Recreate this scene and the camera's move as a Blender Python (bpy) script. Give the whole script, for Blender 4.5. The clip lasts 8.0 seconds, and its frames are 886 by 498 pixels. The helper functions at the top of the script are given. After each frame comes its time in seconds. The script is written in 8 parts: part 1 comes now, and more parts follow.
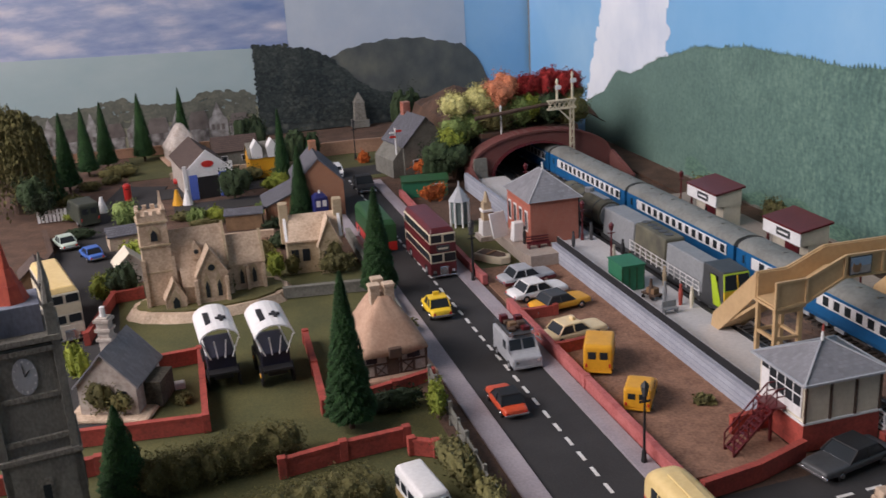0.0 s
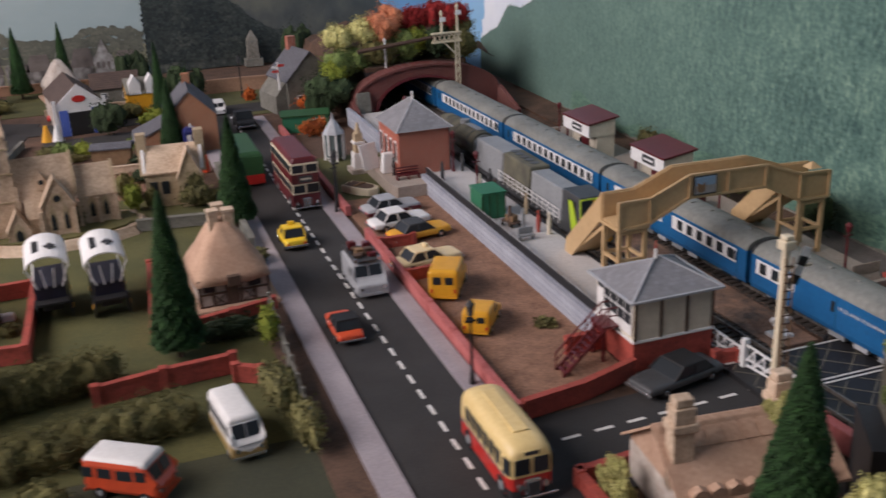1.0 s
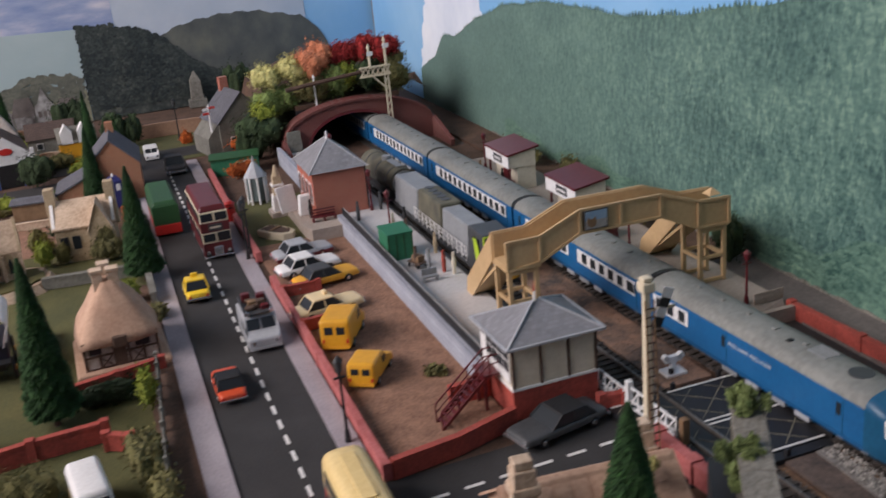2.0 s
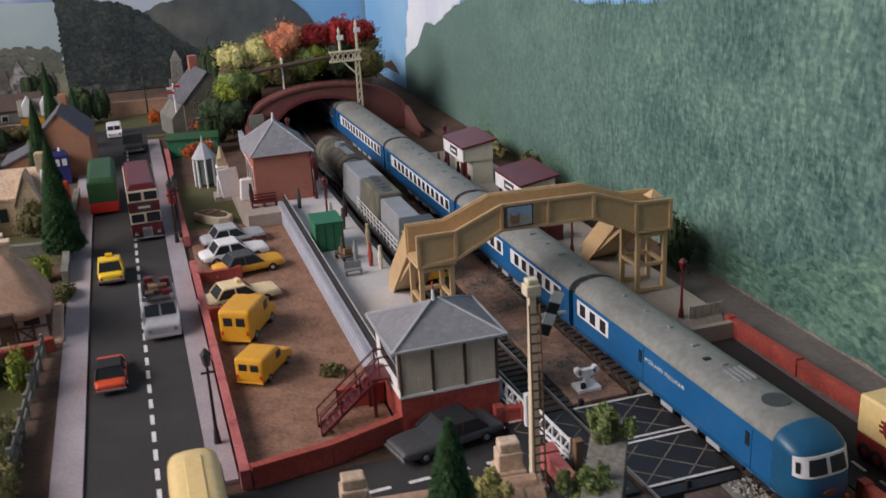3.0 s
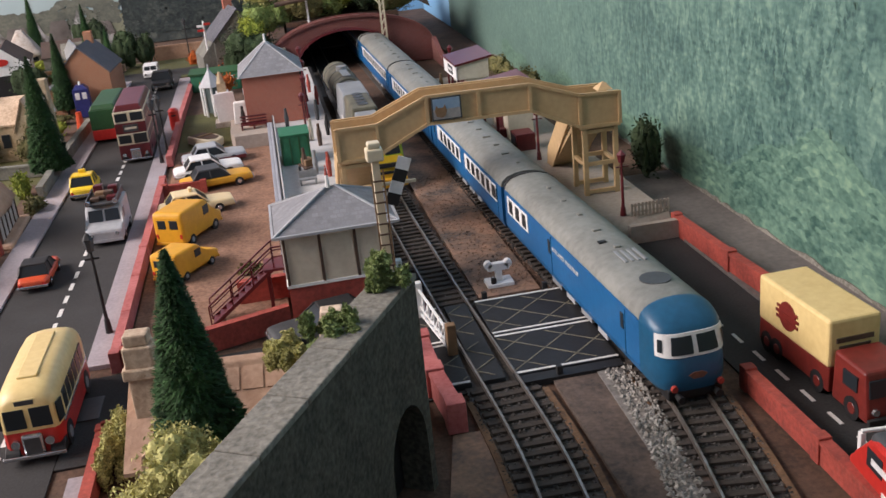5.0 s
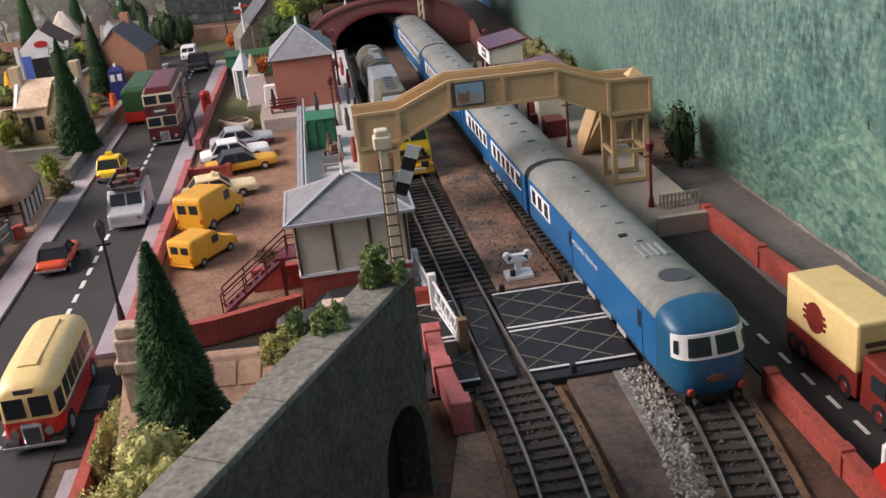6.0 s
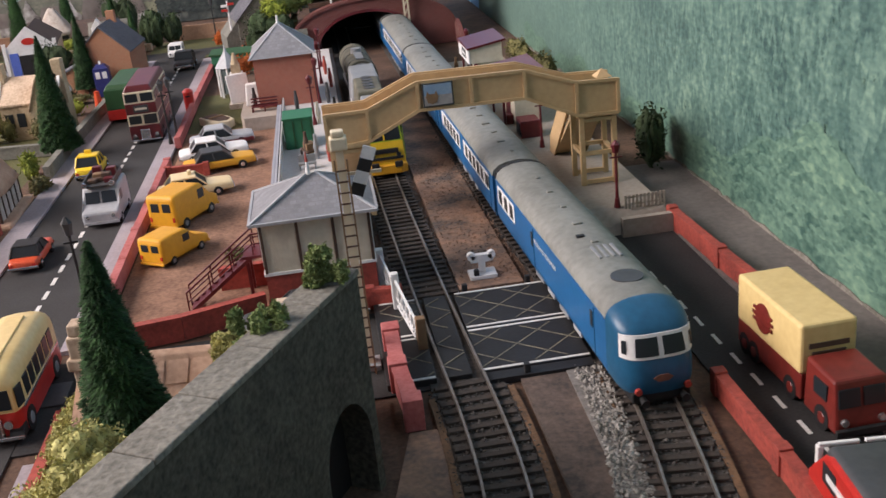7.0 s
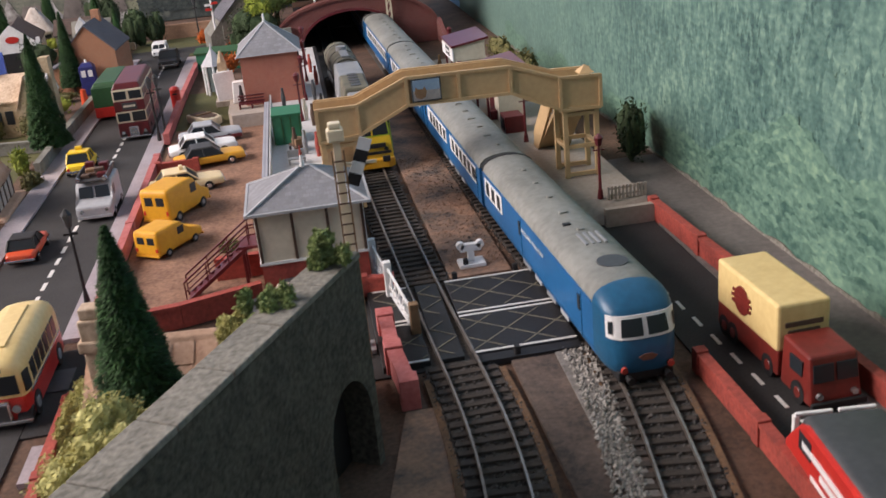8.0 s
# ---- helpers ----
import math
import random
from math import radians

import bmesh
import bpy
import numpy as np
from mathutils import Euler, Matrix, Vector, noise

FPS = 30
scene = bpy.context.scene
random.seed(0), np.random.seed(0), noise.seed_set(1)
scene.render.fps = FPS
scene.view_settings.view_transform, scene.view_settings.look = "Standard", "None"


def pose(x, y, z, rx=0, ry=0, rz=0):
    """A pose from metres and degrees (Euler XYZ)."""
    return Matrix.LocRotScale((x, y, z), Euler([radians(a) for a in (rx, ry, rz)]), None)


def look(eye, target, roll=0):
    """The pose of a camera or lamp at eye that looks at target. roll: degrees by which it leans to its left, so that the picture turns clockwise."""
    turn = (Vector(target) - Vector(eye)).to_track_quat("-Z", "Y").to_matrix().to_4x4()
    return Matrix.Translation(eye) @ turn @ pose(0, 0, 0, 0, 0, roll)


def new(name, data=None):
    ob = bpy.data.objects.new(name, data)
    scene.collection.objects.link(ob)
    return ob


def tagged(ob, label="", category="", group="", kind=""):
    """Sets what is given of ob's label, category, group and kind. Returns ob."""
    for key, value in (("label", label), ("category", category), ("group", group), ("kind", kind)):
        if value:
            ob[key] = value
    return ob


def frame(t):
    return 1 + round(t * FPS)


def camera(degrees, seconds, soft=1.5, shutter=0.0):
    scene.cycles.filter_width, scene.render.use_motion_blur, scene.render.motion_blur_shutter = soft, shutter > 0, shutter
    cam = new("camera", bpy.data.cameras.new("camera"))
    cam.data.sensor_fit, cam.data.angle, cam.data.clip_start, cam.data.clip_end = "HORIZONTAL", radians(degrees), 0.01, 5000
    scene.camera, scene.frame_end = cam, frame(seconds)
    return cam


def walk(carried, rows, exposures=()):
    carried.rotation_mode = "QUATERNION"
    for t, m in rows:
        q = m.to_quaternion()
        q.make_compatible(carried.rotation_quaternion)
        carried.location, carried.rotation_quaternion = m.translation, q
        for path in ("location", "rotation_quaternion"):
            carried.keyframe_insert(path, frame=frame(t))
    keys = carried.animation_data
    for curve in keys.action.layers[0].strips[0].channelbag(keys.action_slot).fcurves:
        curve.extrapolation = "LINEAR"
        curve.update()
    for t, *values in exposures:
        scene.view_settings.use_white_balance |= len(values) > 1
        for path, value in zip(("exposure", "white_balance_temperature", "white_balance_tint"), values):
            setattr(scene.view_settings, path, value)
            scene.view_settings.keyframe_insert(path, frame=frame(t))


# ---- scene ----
cam = camera(47.8, 8.0, shutter=0.5)
PATH = [
    (0, (-0.250, 0.024, 0.369), (0.246, 1.855, -0.265), -3.2),
    (0.5, (-0.233, 0.017, 0.361), (0.317, 1.828, -0.284), -3.4),
    (1, (-0.169, 0.016, 0.331), (0.423, 1.785, -0.390), -2.5),
    (1.5, (-0.104, 0.016, 0.327), (0.518, 1.776, -0.391), -3.6),
    (2, (-0.074, 0.012, 0.336), (0.516, 1.796, -0.347), -5.5),
    (2.2, (-0.046, 0.015, 0.341), (0.553, 1.800, -0.334), -4.3),
    (3.3, (0.041, 0.040, 0.286), (0.564, 1.847, -0.392), -3.0),
    (3.5, (0.061, 0.037, 0.277), (0.561, 1.854, -0.394), -3.3),
    (4, (0.099, 0.029, 0.264), (0.542, 1.861, -0.404), -4.0),
    (4.5, (0.134, 0.017, 0.242), (0.485, 1.855, -0.464), -4.8),
    (5, (0.152, 0.016, 0.235), (0.434, 1.866, -0.472), -6.0),
    (6.5, (0.183, 0.036, 0.230), (0.349, 1.889, -0.506), -6.1),
    (7, (0.192, 0.023, 0.232), (0.374, 1.875, -0.501), -6.0),
    (7.5, (0.192, 0.013, 0.239), (0.418, 1.863, -0.488), -5.6),
    (8, (0.182, 0.004, 0.234), (0.408, 1.850, -0.503), -5.8),
]
walk(cam, [(t, look(eye, target, roll)) for t, eye, target, roll in PATH],
     [(0, -0.19, 6150, 13), (1, -0.23, 6250, 14), (2, -0.10, 6150, 13), (3.5, -0.06, 6250, 11), (4.0, 0.08, 6300, 11), (4.5, 0.32, 6350, 11), (5, 0.50, 6400, 12), (6.5, 0.58, 6450, 13), (8, 0.56, 6450, 13)])

# ---- world, window light, exposure ----
world = bpy.data.worlds.new("world")
scene.world = world
world.use_nodes = True
wn = world.node_tree.nodes
sky = wn.new("ShaderNodeTexSky")
sky.sky_type, sky.sun_disc = "NISHITA", False
sky.sun_elevation, sky.sun_rotation = radians(40), radians(270)
world.node_tree.links.new(sky.outputs[0], wn["Background"].inputs[0])
wn["Background"].inputs[1].default_value = 0.1


def area_lamp(name, at, aim, sx, sy, watts, colour):
    d = bpy.data.lights.new(name, "AREA")
    d.shape, d.size, d.size_y, d.energy, d.color = "RECTANGLE", sx, sy, watts, colour
    ob = new(name, d)
    ob.matrix_world = look(at, aim)
    return ob


area_lamp("window_light", (-1.52, 0.80, 1.13), (0.1, 1.05, 0.0), 1.8, 0.95, 58.0, (1.0, 0.885, 0.825))
# Added fill lamp behind the camera; no window is known there.
area_lamp("rear_fill_light", (0.0, -1.42, 1.25), (0.1, 0.9, 0.0), 1.5, 0.9, 0.5, (1.0, 0.92, 0.88))


# ---- materials ----
def mat(name, a, b=None, fine=900.0, broad=60.0, rough=0.8, bump=0.25, metal=0.0, mix=0.5, spread=0.0, coat=0.0):
    """Two tones mixed by a fine grain and broad stains, with a little relief. Scales are per metre."""
    m = bpy.data.materials.new(name)
    m.use_nodes = True
    n, l = m.node_tree.nodes, m.node_tree.links
    p = n["Principled BSDF"]
    b = b or tuple(c * 0.75 for c in a)
    tc = n.new("ShaderNodeTexCoord")
    n1, n2 = n.new("ShaderNodeTexNoise"), n.new("ShaderNodeTexNoise")
    n1.inputs["Scale"].default_value, n2.inputs["Scale"].default_value = fine, broad
    n1.inputs["Detail"].default_value, n2.inputs["Detail"].default_value = 4, 3
    add = n.new("ShaderNodeMath")
    add.operation = "MULTIPLY_ADD"
    add.inputs[1].default_value = mix
    sc = n.new("ShaderNodeMath")
    sc.operation = "MULTIPLY"
    sc.inputs[1].default_value = 1 - mix
    for t in (n1, n2):
        l.new(tc.outputs["Object"], t.inputs["Vector"])
    l.new(n2.outputs[0], sc.inputs[0])
    l.new(n1.outputs[0], add.inputs[0])
    l.new(sc.outputs[0], add.inputs[2])
    ramp = n.new("ShaderNodeValToRGB")
    ramp.color_ramp.elements[0].position, ramp.color_ramp.elements[1].position = 0.36, 0.64
    ramp.color_ramp.elements[0].color, ramp.color_ramp.elements[1].color = (*b, 1), (*a, 1)
    l.new(add.outputs[0], ramp.inputs[0])
    out = ramp.outputs[0]
    if spread:
        geo, hsv = n.new("ShaderNodeNewGeometry"), n.new("ShaderNodeHueSaturation")
        mr = n.new("ShaderNodeMapRange")
        mr.inputs[3].default_value, mr.inputs[4].default_value = 1 - spread, 1 + spread
        l.new(geo.outputs["Random Per Island"], mr.inputs[0])
        l.new(mr.outputs[0], hsv.inputs["Value"])
        l.new(out, hsv.inputs["Color"])
        out = hsv.outputs[0]
    l.new(out, p.inputs["Base Color"])
    p.inputs["Roughness"].default_value, p.inputs["Metallic"].default_value = rough, metal
    p.inputs["Coat Weight"].default_value = coat
    if bump:
        bp = n.new("ShaderNodeBump")
        bp.inputs["Strength"].default_value, bp.inputs["Distance"].default_value = bump, 0.0006
        l.new(n1.outputs[0], bp.inputs["Height"])
        l.new(bp.outputs[0], p.inputs["Normal"])
    return m


def brick_mat(name, a, b, mortar, w=0.0032, h=0.0011, joint=0.00018, rough=0.85, turn=(90, 0, 0), bump=0.5):
    m = mat(name, a, b, rough=rough, bump=0.0)
    n, l = m.node_tree.nodes, m.node_tree.links
    p = n["Principled BSDF"]
    ramp = next(x for x in n if x.type == "VALTORGB")
    tc, mp, br = n.new("ShaderNodeTexCoord"), n.new("ShaderNodeMapping"), n.new("ShaderNodeTexBrick")
    mp.inputs["Rotation"].default_value = [radians(v) for v in turn]
    br.inputs["Scale"].default_value = 1.0
    br.inputs["Brick Width"].default_value, br.inputs["Row Height"].default_value, br.inputs["Mortar Size"].default_value = w, h, joint
    br.inputs["Mortar"].default_value = (*mortar, 1)
    l.new(tc.outputs["Object"], mp.inputs[0])
    l.new(mp.outputs[0], br.inputs[0])
    l.new(ramp.outputs[0], br.inputs["Color1"])
    hs = n.new("ShaderNodeHueSaturation")
    hs.inputs["Value"].default_value = 0.78
    l.new(ramp.outputs[0], hs.inputs["Color"])
    l.new(hs.outputs[0], br.inputs["Color2"])
    l.new(br.outputs[0], p.inputs["Base Color"])
    bp = n.new("ShaderNodeBump")
    bp.inputs["Strength"].default_value, bp.inputs["Distance"].default_value = bump, 0.0004
    bp.invert = True
    l.new(br.outputs["Fac"], bp.inputs["Height"])
    l.new(bp.outputs[0], p.inputs["Normal"])
    return m


def glass_mat(name, tint=(0.02, 0.025, 0.03)):
    m = mat(name, tint, tint, rough=0.28, bump=0.0)
    m.node_tree.nodes["Principled BSDF"].inputs["Specular IOR Level"].default_value = 0.3
    return m


M = {}
M["asphalt"] = mat("asphalt", (0.036, 0.034, 0.034), (0.019, 0.018, 0.018), 700, 25, 0.9, 0.3)
M["pavement"] = mat("pavement", (0.36, 0.32, 0.34), (0.26, 0.23, 0.25), 500, 30, 0.85, 0.25)
M["line"] = mat("road_line", (0.75, 0.73, 0.7), (0.55, 0.54, 0.52), 900, 120, 0.8, 0.1)
M["dirt"] = mat("brown_scatter", (0.30, 0.165, 0.105), (0.15, 0.078, 0.05), 420, 70, 0.95, 0.9, mix=0.6)
M["earth"] = mat("dark_earth", (0.13, 0.072, 0.046), (0.052, 0.03, 0.019), 450, 40, 0.95, 0.7)
M["grass"] = mat("grass_mat", (0.105, 0.10, 0.032), (0.055, 0.06, 0.02), 600, 20, 0.95, 0.7)
M["grassdark"] = mat("dark_turf", (0.05, 0.052, 0.028), (0.03, 0.034, 0.02), 600, 24, 0.95, 0.7)
M["ballast"] = mat("ballast", (0.085, 0.075, 0.068), (0.028, 0.025, 0.023), 420, 30, 0.95, 1.0)
M["ballast_pale"] = mat("pale_ballast", (0.26, 0.24, 0.22), (0.10, 0.09, 0.08), 400, 30, 0.95, 1.0)
M["rust"] = mat("rusty_sand", (0.37, 0.215, 0.14), (0.085, 0.07, 0.06), 420, 38, 0.95, 0.7, mix=0.3)
M["ashbrown"] = mat("rusty_ash", (0.15, 0.105, 0.082), (0.045, 0.036, 0.032), 420, 40, 0.95, 0.9, mix=0.4)
M["cork"] = mat("brown_cork_edge", (0.19, 0.105, 0.055), (0.08, 0.045, 0.025), 420, 50, 0.95, 0.8)
M["strip"] = mat("grey_brown_card", (0.18, 0.157, 0.147), (0.12, 0.105, 0.1), 300, 20, 0.9, 0.2)
M["platform"] = mat("platform_concrete", (0.54, 0.52, 0.51), (0.43, 0.415, 0.41), 300, 18, 0.8, 0.2)
M["platform2"] = mat("platform_tan", (0.40, 0.34, 0.29), (0.30, 0.25, 0.21), 300, 18, 0.85, 0.2)
M["silver"] = brick_mat("blue_grey_stone", (0.42, 0.44, 0.50), (0.30, 0.32, 0.38), (0.22, 0.23, 0.27), 0.005, 0.0022, 0.0003, turn=(90, 0, 90))
M["black"] = mat("black", (0.016, 0.016, 0.018), (0.008, 0.008, 0.009), 500, 40, 0.6, 0.15)
M["brick"] = brick_mat("red_brick_paper", (0.45, 0.13, 0.08), (0.36, 0.10, 0.065), (0.4, 0.2, 0.15))
M["brick_x"] = brick_mat("red_brick_paper_side", (0.45, 0.13, 0.08), (0.36, 0.10, 0.065), (0.4, 0.2, 0.15), turn=(90, 0, 90))
M["wallred"] = mat("painted_red_wall", (0.43, 0.075, 0.052), (0.22, 0.04, 0.03), 420, 60, 0.75, 0.6)
M["wallpink"] = mat("pinkish_red_wall", (0.48, 0.15, 0.14), (0.33, 0.075, 0.07), 420, 60, 0.75, 0.6)
M["slate"] = brick_mat("slate_roof", (0.27, 0.27, 0.29), (0.21, 0.21, 0.23), (0.2, 0.2, 0.21), 0.004, 0.003, 0.00025, turn=(0, 0, 0))
M["slatedark"] = brick_mat("dark_slate", (0.16, 0.16, 0.18), (0.11, 0.11, 0.13), (0.06, 0.06, 0.07), 0.004, 0.003, 0.0003, turn=(0, 0, 0))
M["browntile"] = brick_mat("brown_tiles", (0.115, 0.075, 0.06), (0.08, 0.052, 0.045), (0.04, 0.03, 0.025), 0.004, 0.003, 0.0003, turn=(0, 0, 0))
M["cream"] = mat("cream_paint", (0.66, 0.58, 0.42), (0.58, 0.50, 0.36), 300, 40, 0.6, 0.08)
M["creamdirty"] = mat("dull_cream_boards", (0.66, 0.60, 0.48), (0.56, 0.50, 0.39), 300, 60, 0.7, 0.12)
M["tan"] = mat("tan_plastic", (0.56, 0.385, 0.20), (0.47, 0.315, 0.16), 260, 30, 0.55, 0.1)
M["white"] = mat("white_paint", (0.78, 0.77, 0.76), (0.66, 0.65, 0.64), 400, 60, 0.5, 0.06)
M["maroon"] = mat("maroon_paint", (0.13, 0.018, 0.022), (0.085, 0.012, 0.016), 300, 40, 0.35, 0.05)
M["oxide"] = mat("oxide_red_paint", (0.2, 0.026, 0.02), (0.13, 0.017, 0.013), 300, 40, 0.4, 0.05)
M["red"] = mat("red_paint", (0.52, 0.03, 0.022), (0.40, 0.022, 0.018), 300, 50, 0.35, 0.04)
M["orange"] = mat("orange_paint", (0.62, 0.085, 0.03), (0.5, 0.065, 0.025), 300, 50, 0.35, 0.04)
M["yellow"] = mat("yellow_paint", (0.72, 0.36, 0.022), (0.62, 0.30, 0.018), 300, 50, 0.4, 0.05)
M["brightyellow"] = mat("bright_yellow_paint", (0.80, 0.55, 0.03), (0.7, 0.46, 0.025), 300, 50, 0.35, 0.05)
M["busyellow"] = mat("cream_yellow_bus_paint", (0.74, 0.57, 0.26), (0.64, 0.47, 0.2), 300, 50, 0.4, 0.05)
M["blue"] = mat("rail_blue_paint", (0.015, 0.122, 0.305), (0.012, 0.096, 0.25), 300, 30, 0.38, 0.05)
# Darker blue for the driving nose and the door lines.
M["bluedark"] = mat("dark_blue_paint", (0.013, 0.1, 0.2), (0.01, 0.075, 0.155), 300, 30, 0.4, 0.05)
M["roofgrey"] = mat("weathered_grey_roof", (0.235, 0.24, 0.22), (0.155, 0.158, 0.145), 260, 28, 0.6, 0.1)
M["grey"] = mat("grey_paint", (0.27, 0.28, 0.29), (0.2, 0.21, 0.22), 300, 40, 0.5, 0.06)
M["silverpaint"] = mat("silver_grey_paint", (0.42, 0.43, 0.45), (0.33, 0.34, 0.36), 300, 40, 0.4, 0.06)
M["darkgrey"] = mat("dark_grey_paint", (0.06, 0.062, 0.066), (0.04, 0.042, 0.045), 300, 40, 0.5, 0.06)
M["camo"] = mat("khaki_roof", (0.15, 0.14, 0.095), (0.06, 0.058, 0.045), 60, 45, 0.7, 0.1)
M["glass"] = glass_mat("dark_glazing")
M["chrome"] = mat("chrome", (0.7, 0.7, 0.72), (0.55, 0.55, 0.57), 300, 40, 0.25, 0.0, 0.9)
M["steel"] = mat("rail_steel", (0.36, 0.33, 0.30), (0.22, 0.18, 0.15), 300, 60, 0.4, 0.1, 0.7)
M["sleeper"] = mat("sleeper", (0.055, 0.042, 0.034), (0.03, 0.024, 0.02), 500, 60, 0.9, 0.4, spread=0.3)
M["green"] = mat("green_paint", (0.028, 0.17, 0.085), (0.02, 0.13, 0.065), 300, 40, 0.6, 0.1)
M["greendark"] = mat("dark_green_paint", (0.025, 0.09, 0.03), (0.018, 0.065, 0.022), 300, 40, 0.5, 0.08)
M["lime"] = mat("lime_paint", (0.45, 0.62, 0.03), (0.38, 0.52, 0.025), 300, 40, 0.4, 0.05)
M["navy"] = mat("navy_paint", (0.03, 0.035, 0.17), (0.02, 0.025, 0.12), 300, 40, 0.4, 0.05)
M["stone"] = mat("carved_pinkish_stone", (0.64, 0.50, 0.37), (0.38, 0.275, 0.19), 420, 60, 0.9, 0.8)
M["stonepale"] = mat("pale_stone", (0.50, 0.40, 0.27), (0.33, 0.25, 0.15), 380, 60, 0.9, 0.7)
M["stonegrey"] = mat("rough_grey_stone", (0.21, 0.205, 0.175), (0.12, 0.115, 0.10), 380, 60, 0.9, 0.8)
# One granite in two tones: the parapet's shaded face and its lit top.
M["granite"] = mat("granite_card", (0.105, 0.096, 0.072), (0.034, 0.03, 0.023), 450, 90, 0.9, 0.9, mix=0.7)
M["granitetop"] = mat("paler_granite", (0.25, 0.235, 0.20), (0.115, 0.108, 0.09), 450, 60, 0.9, 0.9, mix=0.7)
M["thatch"] = mat("pinkish_thatch", (0.50, 0.335, 0.235), (0.36, 0.22, 0.15), 420, 60, 0.95, 0.8)
M["plaster"] = mat("dull_white_plaster", (0.52, 0.47, 0.42), (0.34, 0.28, 0.24), 300, 90, 0.85, 0.5)
M["timber"] = mat("dark_timber", (0.10, 0.06, 0.04), (0.06, 0.035, 0.025), 400, 60, 0.8, 0.3)
M["wood"] = mat("brown_wood", (0.25, 0.15, 0.08), (0.17, 0.10, 0.05), 300, 60, 0.75, 0.2)
M["conifer"] = mat("conifer_needles", (0.034, 0.092, 0.022), (0.013, 0.044, 0.011), 300, 60, 0.9, 0.0, spread=0.45)
M["leafgreen"] = mat("foam_leaves", (0.16, 0.21, 0.06), (0.08, 0.115, 0.032), 300, 60, 0.95, 0.0, spread=0.45)
M["leafdark"] = mat("dark_leaves", (0.03, 0.05, 0.018), (0.016, 0.028, 0.011), 300, 60, 0.95, 0.0, spread=0.45)
M["leafyellow"] = mat("yellow_green_leaves", (0.25, 0.28, 0.035), (0.15, 0.19, 0.025), 300, 60, 0.95, 0.0, spread=0.4)
M["leafpale"] = mat("pale_lichen", (0.52, 0.48, 0.20), (0.3, 0.29, 0.1), 300, 60, 0.95, 0.0, spread=0.4)
M["leafred"] = mat("crimson_leaves", (0.30, 0.022, 0.02), (0.17, 0.012, 0.012), 300, 60, 0.95, 0.0, spread=0.4)
M["leaforange"] = mat("orange_leaves", (0.5, 0.13, 0.02), (0.36, 0.075, 0.014), 300, 60, 0.95, 0.0, spread=0.4)
M["leafpeach"] = mat("peach_leaves", (0.5, 0.2, 0.1), (0.36, 0.12, 0.06), 300, 60, 0.95, 0.0, spread=0.4)
M["leafmint"] = mat("pale_green_lichen", (0.26, 0.32, 0.12), (0.13, 0.17, 0.055), 300, 60, 0.95, 0.0, spread=0.4)
M["leafolive"] = mat("olive_brown_leaves", (0.16, 0.145, 0.05), (0.085, 0.08, 0.028), 300, 60, 0.95, 0.0, spread=0.4)
# Unseen room: wall and ceiling tones kept low to limit bounced light.
M["roomwall"] = mat("room_wall", (0.22, 0.20, 0.185), (0.18, 0.165, 0.155), 20, 3, 0.9, 0.1)
M["ceiling"] = mat("ceiling_grey", (0.28, 0.265, 0.25), (0.25, 0.235, 0.225), 20, 3, 0.9, 0.1)
M["carpet"] = mat("room_floor", (0.2, 0.17, 0.14), (0.14, 0.12, 0.10), 200, 6, 0.95, 0.2)


# ---- building helpers (all lengths below are millimetres) ----
MM = 0.001


def thing(name, label, category, x=0, y=0, z=0, rz=0, group="", kind=""):
    ob = new(name)
    ob.matrix_basis = pose(x * MM, y * MM, z * MM, 0, 0, rz)
    ob.empty_display_size = 0.005
    return tagged(ob, label, category, group, kind)


def part(name, bm, material, parent=None, label="", smooth=False):
    """Links a bmesh in millimetres as one mesh object under a thing or part."""
    bmesh.ops.scale(bm, vec=(MM, MM, MM), verts=bm.verts)
    bmesh.ops.recalc_face_normals(bm, faces=bm.faces)
    d = bpy.data.meshes.new(name)
    bm.to_mesh(d)
    bm.free()
    d.materials.append(M[material] if isinstance(material, str) else material)
    if smooth:
        d.polygons.foreach_set("use_smooth", [True] * len(d.polygons))
        if smooth is not True:
            d.set_sharp_from_angle(angle=radians(smooth))
    ob = new(name, d)
    ob.parent = parent
    return tagged(ob, label)


def raw(name, verts, faces, material, parent=None, label=""):
    d = bpy.data.meshes.new(name)
    d.from_pydata([tuple(float(c) * MM for c in v) for v in verts], [], faces)
    d.materials.append(M[material])
    ob = new(name, d)
    ob.parent = parent
    return tagged(ob, label)


def share(ob, m, parent):
    o = ob.copy()
    scene.collection.objects.link(o)
    o.parent = parent
    o.matrix_basis = m
    return o


def B():
    return bmesh.new()


def hexa(bm, c, bevel=0.0):
    """A solid from eight corners: four below, four above."""
    v = [bm.verts.new(p) for p in c]
    fs = [bm.faces.new([v[i] for i in q]) for q in ((3, 2, 1, 0), (4, 5, 6, 7), (0, 1, 5, 4), (1, 2, 6, 5), (2, 3, 7, 6), (3, 0, 4, 7))]
    if bevel:
        es = list({e for f in fs for e in f.edges})
        bmesh.ops.bevel(bm, geom=es, offset=bevel, segments=2, affect="EDGES", profile=0.5)
    return bm


